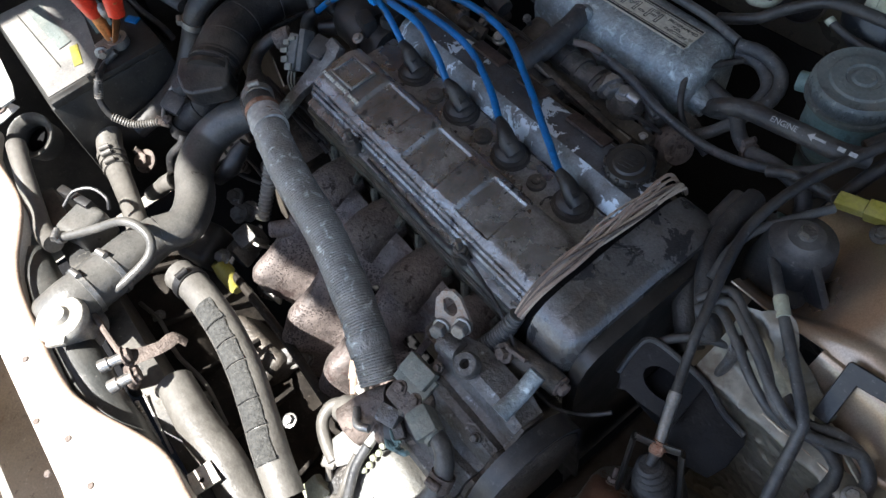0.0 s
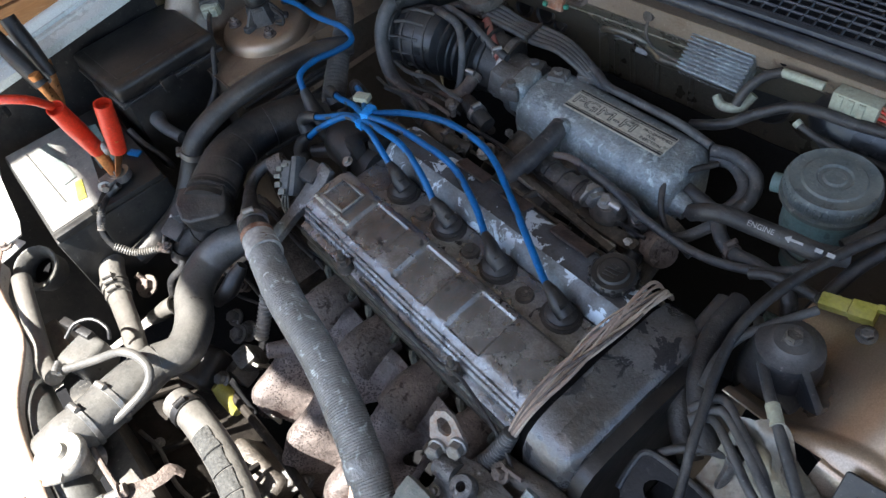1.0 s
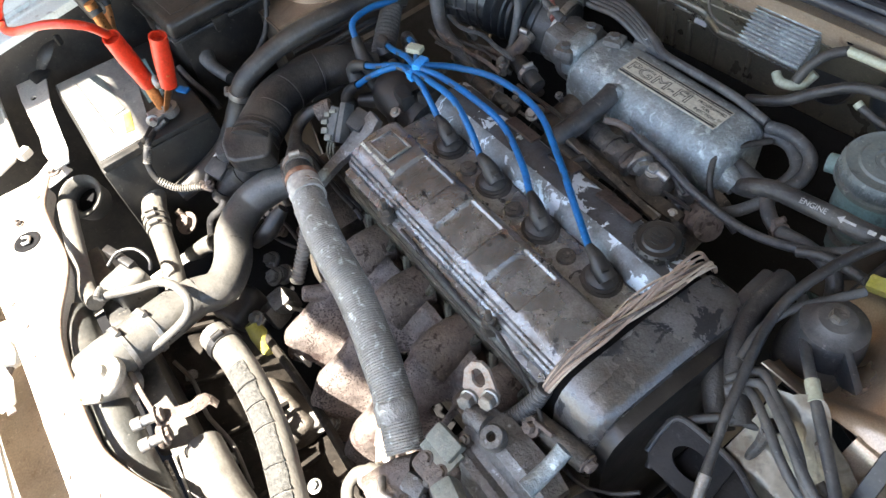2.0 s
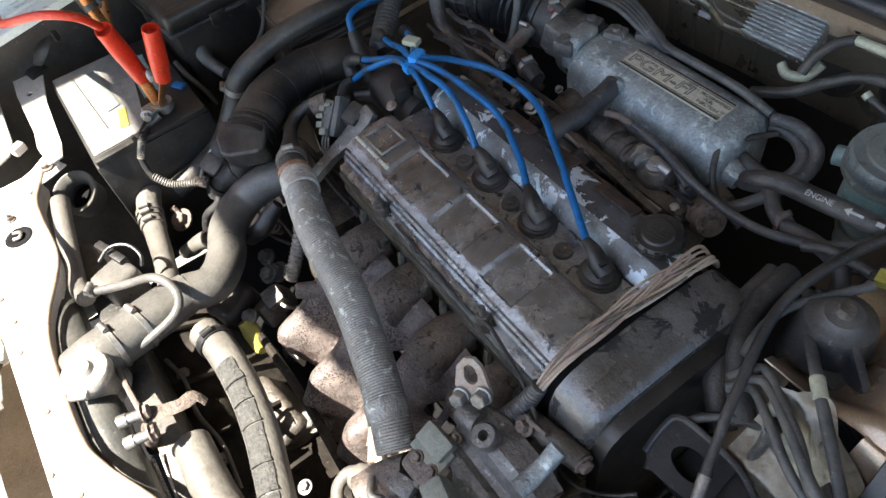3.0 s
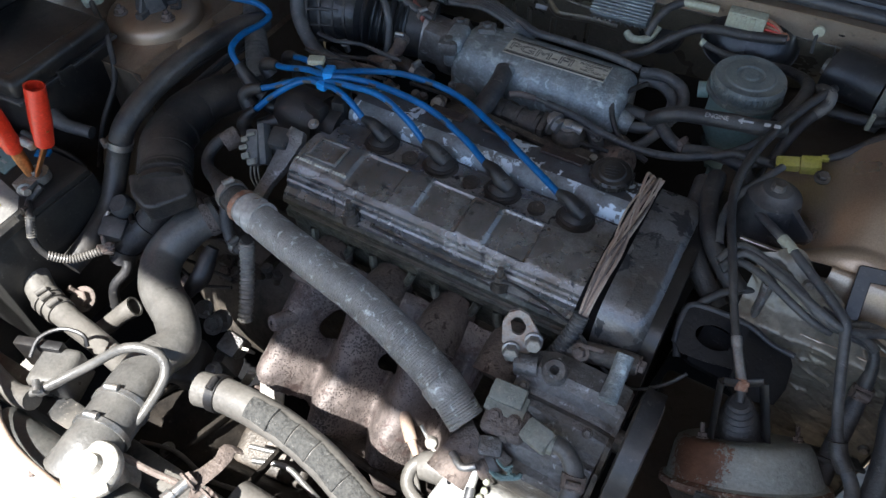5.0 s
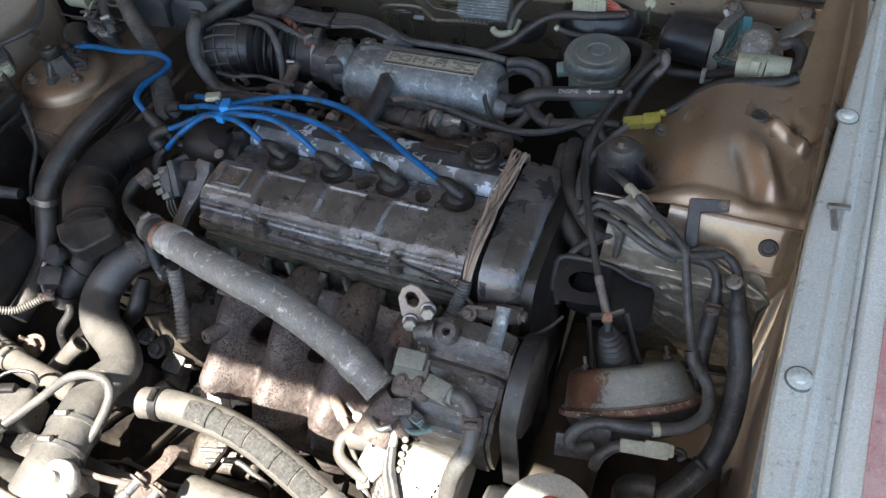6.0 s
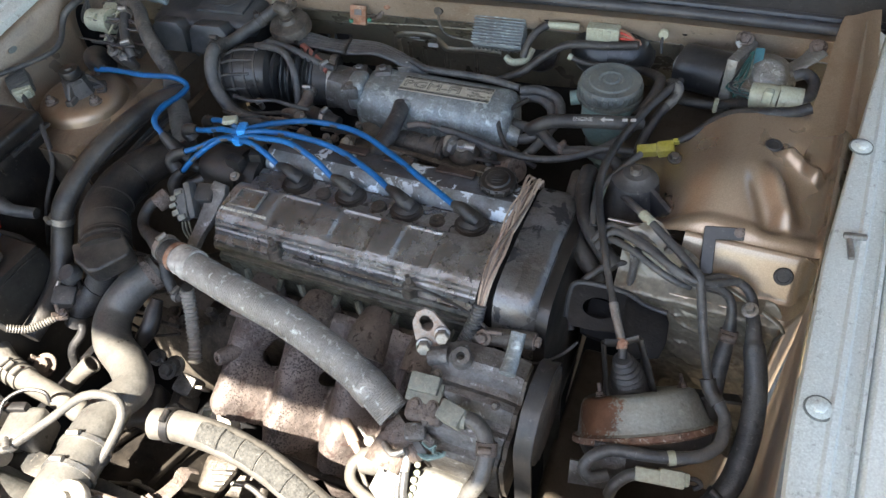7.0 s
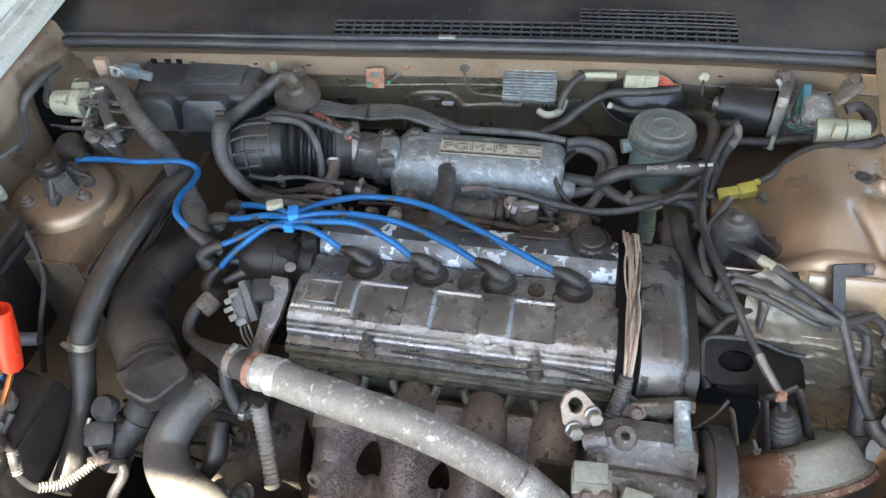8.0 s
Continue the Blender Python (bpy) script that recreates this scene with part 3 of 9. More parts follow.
part("lower_panel", sheet(lambda u, v: (-0.735 + 0.21 * u + 0.02 * v, 0.075 - 0.02 * v, 0.826 - 0.5 * v), 6, 6), M_PAINT_SHADED, apron_l)
part("inner_wall", sheet(lambda u, v: (-0.5 + 0.03 * v, 0.06 + 0.38 * u, 0.83 - 0.5 * v), 6, 6), M_PAINT_SHADED, apron_l)
# Black here stands for the fender's shade on this panel.
part("side_panel", sheet(lambda u, v: (-0.760, -0.6 + 0.68 * u, rail_z(-0.6 + 0.68 * u) - 0.016 - 0.6 * v), 20, 8), M_PLASTIC, apron_l, "side panel coloured black for the shade under the fender")
part("oval_plate", lathe([(0, 0.0012), (0.009, 0.0012), (0.010, 0)], (-0.716, 0.190, 0.918), (1, 0.1, 0.6), 24, 0.45), M_TANK_CAP, apron_l, "dull stamped oval plate")
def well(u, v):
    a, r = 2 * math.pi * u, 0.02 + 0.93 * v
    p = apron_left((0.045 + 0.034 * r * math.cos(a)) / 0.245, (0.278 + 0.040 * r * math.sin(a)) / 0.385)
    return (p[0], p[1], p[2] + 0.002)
# Near-black lining paints the shade inside the bowl.
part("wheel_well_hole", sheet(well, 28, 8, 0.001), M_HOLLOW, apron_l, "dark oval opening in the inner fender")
part("strut_tower", lathe([(0, 0.010), (0.03, 0.010), (0.052, 0.009), (0.063, 0.008), (0.070, 0.004), (0.0735, -0.003), (0.075, -0.012), (0.080, -0.016), (0.086, -0.017), (0.090, -0.021), (0.094, -0.05), (0.10, -0.14), (0.105, -0.4)], (-0.612, 0.196, 0.840), (0, -0.05, 1), 64), M_PAINT, apron_l, "domed strut tower top")

SM = Vector((-0.611, 0.198, 0.849))
strut = thing("strut_mount", tuple(SM), "black moulded strut mount cap between rusty nuts on the tower", "strut mount")
part("cap", lathe([(0, 0.050), (0.006, 0.050), (0.007, 0.047), (0.0155, 0.047), (0.017, 0.044), (0.017, 0.035), (0.014, 0.032), (0.019, 0.031), (0.0205, 0.026)], tuple(SM), (0, -0.05, 1), 28), M_PLASTIC, strut)
part("body", lathe([(0.020, 0.032), (0.024, 0.014), (0.0285, 0.0), (0.030, -0.004)], tuple(SM), (0, -0.05, 1), 6), M_PLASTIC_DUSTY, strut, angle=20)
for a in (-75, 45, 165):
    c, s = math.cos(radians(a)), math.sin(radians(a))
    part("foot", prism([(0.0, -0.011), (0.030, -0.008), (0.043, -0.006), (0.043, 0.006), (0.030, 0.008), (0.0, 0.011)], 0.012, Matrix.Translation(SM) @ pose(0, 0, -0.004, 0, 0, a), 0.003), M_PLASTIC_DUSTY, strut)
    part("fin", prism([(0.012, 0.034), (0.022, 0.028), (0.040, 0.004), (0.016, 0.0)], 0.006, Matrix.Translation(SM) @ pose(0, 0, 0, 0, 0, a) @ pose(0, 0.003, 0, 90, 0, 0), 0.0015), M_PLASTIC_DUSTY, strut)
for a in (-125, -20, 100):
    p = (SM.x + 0.050 * math.cos(radians(a)), SM.y + 0.050 * math.sin(radians(a)), SM.z - 0.001)
    part("nut", merge(hexbolt(p, (0, 0, 1), 0.008, 0.010, 1.35), lathe([(0, 0.015), (0.0035, 0.015), (0.004, 0)], p, (0, 0, 1), 10)), M_RUST, strut, "rusty strut nut")
for k in (-1, 1):
    part("bail", tube([(SM.x + 0.018 * k, SM.y + 0.012, SM.z + 0.022), (SM.x + 0.040 * k, SM.y + 0.016, SM.z + 0.012), (SM.x + 0.046 * k, SM.y + 0.010, SM.z + 0.004), (SM.x + 0.034 * k, SM.y + 0.004, SM.z + 0.004)], 0.0028, 8), M_PLASTIC, strut, "black hose clip")

# ---- cowl, firewall, windscreen ----
CX = [-0.80, -0.52, -0.25, -0.08, 0.10, 0.30, 0.55, 0.72]
CY = [0.440, 0.450, 0.460, 0.472, 0.487, 0.499, 0.503, 0.50]
CZ = [0.935, 0.945, 0.952, 0.955, 0.955, 0.955, 0.955, 0.95]
def cowl(x, back=0.0, up=0.0):
    return (x, float(np.interp(x, CX, CY)) + back, float(np.interp(x, CX, CZ)) + up)


cowl_ob = thing("cowl", (0, 0.5, 0.9), "black dusty plastic cowl with a vent grille and rubber hood seal", "cowl", kind="structure")
xs = np.linspace(-0.80, 0.72, 40)
part("hood_seal", merge(tube([cowl(x, 0.008, 0.004) for x in xs[::2]], 0.0085, 10, 0.02), tube([cowl(x, 0.022, 0.010) for x in xs[::2]], 0.006, 8, 0.02)), M_SEAL, cowl_ob, "blue-grey rubber hood seal")
part("seal_flange", sheet(lambda u, v: cowl(-0.80 + 1.52 * u, -0.004 + 0.02 * v, -0.008 + 0.002 * v), 40, 2), M_PAINT, cowl_ob)
def cowl_top(u, v):
    x = -0.80 + 1.52 * u
    p = cowl(x, 0.02, 0.004)
    return (x, p[1] + 0.20 * v, p[2] + 0.012 * math.sin(min(1, v * 3) * math.pi / 2) + 0.03 * v)
part("cowl_panel", sheet(cowl_top, 50, 12), M_COWL, cowl_ob)
def grille(x0, x1, v0, v1, nx, ny):
    bms = []
    for k in range(nx + 1):
        u = x0 + (x1 - x0) * k / nx
        a, b = Vector(cowl_top(u, v0)), Vector(cowl_top(u, v1))
        bms.append(tube([a + Vector((0, 0, 0.004)), b + Vector((0, 0, 0.004))], 0.0018, 5, 0.05))
    for k in range(ny + 1):
        v = v0 + (v1 - v0) * k / ny
        bms.append(tube([Vector(cowl_top(x0 + (x1 - x0) * j / 8, v)) + Vector((0, 0, 0.004)) for j in range(9)], 0.0018, 5, 0.05))
    return merge(*bms)
for name, a, b, c, d, nx, ny in (("vent_grille", 0.35, 0.755, 0.045, 0.18, 40, 3), ("upper_grille", 0.60, 0.752, 0.21, 0.34, 16, 3)):
    part(name, grille(a, b, c, d, nx, ny), M_COWL, cowl_ob, "black lattice vent grille")
    # Near-black sheet paints the shade behind the grille bars.
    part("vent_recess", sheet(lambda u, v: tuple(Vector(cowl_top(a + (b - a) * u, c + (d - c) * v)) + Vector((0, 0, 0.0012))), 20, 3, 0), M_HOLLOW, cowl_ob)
part("pale_scuff", box(cowl(-0.085, 0.016, 0.0165), (0.026, 0.018, 0.003), (-15, 0, 5), 0.004), M_PRINT, cowl_ob, "white scuff on the seal")
solo("windscreen", sheet(lambda u, v: (-0.78 + 1.48 * u, 0.70 + 0.55 * v - 0.04 * math.sin(u * math.pi), 1.0 + 0.38 * v), 12, 6, 0.005), M_COWL, "dark windscreen glass behind the cowl", "windscreen", kind="structure")

fire = thing("firewall", (0, 0.55, 0.5), "olive-beige dusty pressed steel firewall", "firewall", kind="structure")
part("upper_lip", sheet(lambda u, v: cowl(-0.79 + 1.5 * u, 0.004 + 0.02 * v, -0.010 - 0.045 * v), 40, 4), M_LIP, fire, "tan painted upper lip")
for x in (-0.575, -0.55, -0.53, -0.51, -0.40, -0.31, 0.12, 0.33):
    part("lip_hole", lathe([(0, 0.001), (0.005, 0.001), (0.006, 0)], cowl(x, 0.010 + 0.004 * (x > -0.53), -0.03), (0, -1, 0.2), 14), M_HOLLOW, fire)
def fire_f(u, v):
    x = -0.79 + 1.5 * u
    p = cowl(x, 0.024, -0.058)
    z = p[2] - 0.6 * v
    y = p[1] + 0.05 * min(1, v * 6)
    return (x, y, z)
part("panel", sheet(fire_f, 90, 20), surface("olive_firewall", (0.20, 0.182, 0.14), 0.32, 0.45, 0.3, 9, 0.1, 400, (0.22, 0.18, 0.125), 0.42, 8), fire)

M_OLIVE = bpy.data.materials["olive_firewall"]
def fire_at(x, z, out=0.0):
    """The place on the firewall's face at x and height z."""
    y = float(np.interp(x, CX, CY)) + 0.024 + 0.05 * min(1, max(0, (float(np.interp(x, CX, CZ)) - 0.058 - z) * 10))
    return (x, y - out, z)
for pts, r in (([(-0.172, 0.74), (-0.165, 0.822), (-0.158, 0.842), (-0.146, 0.853), (-0.120, 0.857), (-0.094, 0.857), (-0.082, 0.850), (-0.073, 0.830), (-0.060, 0.823), (-0.01, 0.829), (0.03, 0.826)], 0.0075),
               ([(-0.148, 0.74), (-0.143, 0.82), (-0.132, 0.836), (-0.108, 0.838)], 0.004), ([(-0.078, 0.74), (-0.076, 0.81)], 0.005), ([(-0.118, 0.74), (-0.117, 0.818)], 0.004), ([(-0.02, 0.74), (-0.018, 0.815)], 0.004),
               ([(-0.36, 0.862), (-0.22, 0.872), (-0.09, 0.880), (0.02, 0.882)], 0.003)):
    part("pressed_rib", tube([fire_at(x, z) for x, z in pts], r, 10, 0.008), M_OLIVE, fire)
# White boxes paint the bright shine seen on the pressing.
for x, z, w, h in ((-0.123, 0.849, 0.022, 0.006), (-0.094, 0.830, 0.020, 0.009)):
    part("slot", box(fire_at(x, z, 0.003), (w, 0.004, h), (-25, 0, 4), 0.002), M_PRINT, fire, "pale slot with its shine put into the colour")
for x, z, r in ((-0.319, 0.822, 0.013), (-0.271, 0.829, 0.014), (-0.25, 0.812, 0.008), (0.10, 0.842, 0.030)):
    part("opening", lathe([(0, 0.003), (r * 0.7, 0.003), (r, 0.0015), (r + 0.003, 0.005), (r + 0.006, 0)], fire_at(x, z, 0.002), (0, -1, 0.3), 24), M_PLASTIC, fire, "black rubber plug")

# Near-black sheet added to paint the deep shade behind the engine.
part("lower_shade", sheet(lambda u, v: (-0.5 + 1.0 * u, 0.515 - 0.05 * v + 0.085 * (-0.5 + u) + 0.004 * noise.noise(Vector((u * 30, v * 14, 0))), 0.785 - 0.5 * v), 40, 16), M_HOLLOW, fire, "near-black sheet for the shade low on the firewall")

# ---- front ----
support = thing("radiator_support", (-0.2, -0.39, 0.5), "pale sunlit radiator support bar with holes and rivets", "radiator support")
def support_bar():
    bm = bmesh.new()
    rows = []
    for k in range(91):
        x = -0.545 + 1.09 * k / 90
        y1 = float(np.interp(x, (-0.557, -0.475, -0.43, -0.345, -0.26, -0.195, -0.082, -0.03, 0.057, 0.116, 0.545), (-0.315, -0.351, -0.355, -0.354, -0.391, -0.401, -0.402, -0.389, -0.349, -0.347, -0.34)))
        y0 = -0.450 + 0.004 * smooth01((x + 0.50) / 0.2) + 0.01 * smooth01((x - 0.1) / 0.4)
        if x < -0.515:
            k2 = (x + 0.545) / 0.03
            y1 -= 0.02 * (1 - k2)
            y0 += 0.05 * (1 - k2) ** 2
        rows.append([bm.verts.new((x, y, 0.779 + z)) for y, z in ((y0, -0.022), (y0 + 0.001, -0.002), (y0 + 0.004, 0.0), (y1 - 0.006, 0.0), (y1 - 0.002, -0.003), (y1, -0.022))])
    for a, b in zip(rows, rows[1:]):
        for k in range(6):
            bm.faces.new((a[k], a[(k + 1) % 6], b[(k + 1) % 6], b[k]))
    bm.faces.new(rows[0]), bm.faces.new(rows[-1])
    return bm
part("bar", support_bar(), M_SUPPORT, support)
part("hole", lathe([(0, 0.0008), (0.0125, 0.0008), (0.0135, 0.0014), (0.016, 0.0016), (0.0185, 0.0005)], (-0.428, -0.388, 0.779), (0, 0, 1), 28), M_HOLLOW, support, "round pressed hole")
part("hole_catch", tube([(-0.437, -0.392, 0.7815), (-0.430, -0.383, 0.7835), (-0.421, -0.386, 0.7835), (-0.424, -0.394, 0.7825)], 0.0024, 8), M_STEEL, support, "bent catch in the hole")
for x, y in ((-0.494, -0.425), (-0.469, -0.389)):
    part("stud", merge(hexbolt((x, y, 0.779), (0, 0, 1), 0.0045, 0.007, 1.5), lathe([(0, 0.011), (0.002, 0.011), (0.0025, 0)], (x, y, 0.779), (0, 0, 1), 10)), M_RUST, support)
part("tab", holed_plate([(0.081, -0.346), (0.104, -0.350), (0.107, -0.321), (0.082, -0.321)], (0.095, -0.336, 0.0028, 0.0028), 0.003, pose(0, 0, 0.752)), M_SUPPORT, support, "white tab with a round hole")
for x, y in ((-0.436, -0.427), (-0.334, -0.432), (-0.287, -0.426), (-0.236, -0.431), (-0.202, -0.404), (-0.137, -0.424), (-0.09, -0.403), (-0.06, -0.44), (-0.02, -0.42), (0.04, -0.42), (0.0, -0.45)):
    part("rivet", lathe([(0, 0.002), (0.003, 0.0018), (0.004, 0)], (x, y, 0.779), (0, 0, 1), 10), M_RUST, support)
ST = [(-0.786, -0.305), (-0.748, -0.261), (-0.663, -0.276), (-0.545, -0.284), (-0.515, -0.291), (-0.511, -0.312), (-0.56, -0.316), (-0.60, -0.311), (-0.711, -0.311)]
H0 = (-0.703, -0.293, 0.800)
part("strap", holed_plate(ST, (H0[0], H0[1], 0.006, 0.005), 0.003, pose(0, 0, 0.798)), M_SUPPORT, support, "pale steel strap with a round hole")
part("strap_foot", prism([(-0.562, -0.314), (-0.514, -0.293), (-0.504, -0.320), (-0.497, -0.356), (-0.530, -0.366), (-0.543, -0.338)], 0.003, frame_of((0, 0, 0.79), (1, 0, 0), (0, 1, 0.02)), 0.001, 1), M_SUPPORT, support, "pale foot of the strap")
part("strap_bolt", hexbolt((-0.528, -0.318, 0.788), (0, 0, 1), 0.007, 0.008, 1.5), M_RUST, support)
part("black_bracket", merge(tube([(-0.825, -0.205, 0.860), (-0.761, -0.236, 0.840), (-0.763, -0.268, 0.810), (-0.739, -0.264, 0.803)], 0.016, 10, 0.01, flat=0.25), box((-0.783, -0.215, 0.840), (0.05, 0.03, 0.02), (0, 0, 30), 0.004)), M_PLASTIC, support)
part("strap_clip", box((-0.582, -0.340, 0.800), (0.014, 0.02, 0.014), (0, 0, 30), 0.003), M_SUPPORT, support)
lamp = thing("headlamp_panel", (-0.62, -0.4, 0.75), "white sunlit headlamp mounting panel inside the fender", "panel")
LP = [(-0.862, -0.504, 0.800), (-0.853, -0.382, 0.800), (-0.848, -0.339, 0.800), (-0.729, -0.343, 0.800), (-0.599, -0.347, 0.800), (-0.581, -0.356, 0.800), (-0.558, -0.397, 0.800), (-0.550, -0.548, 0.800)]
part("panel", prism([(x, y) for x, y, z in LP], 0.004, pose(0, 0, 0.794), 0.001), M_SUPPORT, lamp)
part("edge_fold", tube([(-0.834, -0.338, 0.800), (-0.727, -0.341, 0.800), (-0.598, -0.346, 0.800)], 0.003, 8), M_SUPPORT, lamp)
# Black sheet stands in for the shaded gap ahead of the bar.
part("front_panel", sheet(lambda u, v: (-0.6 + 1.2 * u, -0.45 - 0.05 * v, 0.745 - 0.4 * v), 10, 6), M_PLASTIC, support)
gb = thing("grille_bar", (-0.4, -0.6, 0.7), "white sunlit panel in front of the radiator support", "panel")
part("panel", prism([(-0.709, -0.640), (-0.528, -0.522), (-0.378, -0.514), (-0.236, -0.518), (-0.029, -0.524), (-0.203, -0.753)], 0.01, pose(0, 0, 0.712), 0.003), M_SUPPORT, gb)
part("seam", tube([(-0.42, -0.547, 0.7225), (-0.307, -0.548, 0.7225), (-0.10, -0.556, 0.7225)], 0.0014, 6), M_DIRTY, gb)
for x, y in ((-0.33, -0.537), (-0.21, -0.541), (-0.36, -0.57)):
    part("clip", hexbolt((x, y, 0.722), (0, 0, 1), 0.004, 0.004, 1.5), M_DIRTY, gb)
stay = thing("grille_stay", (-0.3, -0.48, 0.73), "white sunlit pressed stay between grille and radiator support", "stay")
part("plate", prism([(-0.403, -0.486), (-0.386, -0.465), (-0.343, -0.466), (-0.291, -0.456), (-0.270, -0.463), (-0.282, -0.476), (-0.250, -0.470), (-0.214, -0.475), (-0.210, -0.494), (-0.292, -0.501), (-0.313, -0.495)], 0.004, pose(0, 0, 0.748), 0.0015, 1), M_SUPPORT, stay)
part("leg", box((-0.355, -0.476, 0.715), (0.05, 0.006, 0.07), (0, 0, 8), 0.002), M_SUPPORT, stay)
# Sheet added to paint the orange-brown shade between bar and bumper.
part("brown_shade", sheet(lambda u, v: (-0.62 + 1.1 * u, -0.44 - 0.10 * v, 0.655 + 0.004 * math.sin(u * 23)), 20, 4, 0.004), M_LIP, stay, "added tan sheet for the brown shade behind the bumper")
lampb = thing("horn", (-0.316, -0.472, 0.740), "round pale sunlit horn behind the grille", "horn")
part("shell", lathe([(0, 0.014), (0.02, 0.012), (0.032, 0.004), (0.034, 0.0), (0.03, -0.01), (0, -0.014)], (-0.321, -0.473, 0.735), (0.3, -0.3, 1), 30), M_SUPPORT, lampb)
part("bracket", tube([(-0.284, -0.474, 0.735), (-0.264, -0.490, 0.730), (-0.229, -0.495, 0.720)], 0.006, 8, 0.01, flat=0.4), M_RUST, lampb)
radiator = thing("radiator", (-0.1, -0.33, 0.4), "black radiator with a plastic end tank", "radiator")
part("core", box((-0.10, -0.335, 0.55), (0.62, 0.03, 0.36), (0, 0, 0), 0.003), M_RAD, radiator)
part("top_tank", tube([(-0.301, -0.379, 0.742), (-0.223, -0.383, 0.745), (-0.108, -0.383, 0.745), (-0.033, -0.383, 0.740), (0.20, -0.36, 0.722)], [0.020, 0.024, 0.024, 0.023, 0.02], 20, 0.02), surface("dusty_tank_top", (0.045, 0.047, 0.045), 0.42, 0, 0.35, 18, 0.2, 300, (0.11, 0.105, 0.095), 0.45, 20), radiator, "dusty sunlit top tank")

M_SHROUD = surface("dusty_shroud_plastic", (0.020, 0.017, 0.0145), 0.7, 0, 0.4, 14, 0.3, 200, (0.052, 0.043, 0.034), 0.4, 16, gloss=0.2)
shroud = thing("fan_shroud", (-0.06, -0.28, 0.64), "dusty black plastic fan shroud behind the radiator", "fan shroud")
def shroud_at(u, v):
    x, y = -0.30 + 0.48 * u, -0.325 + 0.13 * v
    sink = 0.05 * smooth01((v - 0.35) / 0.3) * smooth01((u - 0.30) / 0.1)
    return (x, y, 0.662 - 0.03 * v - sink + 0.004 * math.sin(u * 14) + 0.006 * noise.noise(Vector((x * 30, y * 30, 2))) + 0.003 * noise.noise(Vector((x * 90, y * 90, 5))))
part("panel", sheet(shroud_at, 70, 24, 0.003), M_SHROUD, shroud)
for k in range(5):
    part("rib", box((-0.24 + 0.09 * k, -0.265, 0.664), (0.006, 0.10, 0.012), (-12, 0, 8 * (k - 2)), 0.002), M_SHROUD, shroud)
part("rim", tube([(-0.30, -0.20, 0.64), (-0.20, -0.195, 0.642), (-0.06, -0.19, 0.642), (0.08, -0.195, 0.642), (0.18, -0.20, 0.64)], 0.006, 8), M_SHROUD, shroud)
for x, y in ((-0.17, -0.30), (-0.03, -0.305), (0.06, -0.24)):
    part("screw", hexbolt((x, y, 0.667), (0, -0.2, 1), 0.006, 0.008), M_STEEL, shroud)
part("wire", tube([(-0.20, -0.31, 0.675), (-0.15, -0.30, 0.682), (-0.10, -0.305, 0.676), (-0.04, -0.295, 0.68), (0.02, -0.30, 0.675)], 0.0028, 8), M_HOSE_PALE, shroud)

# ---- battery and jump leads ----
bat = thing("battery", (-0.58, -0.17, 0.58), "dusty car battery with a pale sunlit lid", "battery")
part("case", box((-0.585, -0.172, 0.69), (0.25, 0.175, 0.21), (0, 0, 0), 0.006), M_BATTERY, bat)
part("lid", box((-0.585, -0.172, 0.797), (0.244, 0.17, 0.012), (0, 0, 0), 0.004), M_BATTERY, bat)
part("label", prism([(-0.704, -0.254), (-0.702, -0.150), (-0.600, -0.150), (-0.500, -0.168), (-0.480, -0.185), (-0.476, -0.253)], 0.0012, pose(0, 0, 0.803), 0), M_BATTERY_TOP, bat, "broad pale sticker")
part("yellow_strip", box((-0.527, -0.192, 0.8052), (0.045, 0.012, 0.001), (0, 0, -12), 0.0), M_YELLOW, bat)
part("grey_sticker", prism([(-0.674, -0.146), (-0.659, -0.116), (-0.552, -0.124), (-0.548, -0.151)], 0.0012, pose(0, 0, 0.8036), 0), M_TANK, bat, "grey-green instruction sticker")
part("clear_sticker", prism([(-0.676, -0.212), (-0.674, -0.190), (-0.560, -0.186), (-0.556, -0.206)], 0.0008, pose(0, 0, 0.8052), 0), M_TANK_CAP, bat, "dull strip sticker")
for k in range(7):
    part("print_bar", box((-0.665 + 0.016 * k, -0.130 - 0.001 * k, 0.8052), (0.011, 0.004 + 0.002 * (k % 3), 0.0006), (0, 0, -4), 0.0), M_INK if k % 2 else M_PRINT, bat, "illegible printed bar")
part("label_seam", box((-0.60, -0.222, 0.8048), (0.16, 0.0012, 0.0006), (0, 0, 3), 0.0), M_BATTERY, bat)
part("hold_down", merge(box((-0.463, -0.218, 0.802), (0.012, 0.075, 0.012), (0, 0, 4), 0.002), box((-0.461, -0.195, 0.810), (0.006, 0.006, 0.012), (0, 0, 0), 0.001), box((-0.463, -0.183, 0.810), (0.006, 0.006, 0.012), (0, 0, 0), 0.001)), M_BATTERY, bat, "black moulded edge rib")
part("terminal", lathe([(0, 0.022), (0.007, 0.022), (0.009, 0.0), (0, 0)], (-0.497, -0.135, 0.803), (0, 0, 1), 16), M_STEEL, bat)

# ---- engine block ----
block = thing("engine_block", (0, 0.08, 0.3), "grimy engine block and cylinder head", "engine")
part("block", box((0.0, 0.10, 0.50), (0.42, 0.20, 0.44), (0, 0, 0), 0.01), M_DIRTY, block)
part("head", swept([(0.002, 0.812), (-0.004, 0.806), (-0.004, 0.799), (0.003, 0.796), (0.003, 0.786), (-0.003, 0.783), (-0.003, 0.772), (0.008, 0.765), (0.01, 0.66), (0.22, 0.66), (0.22, 0.812)],
     np.linspace(-0.205, 0.195, 2)), M_HEAD, block)

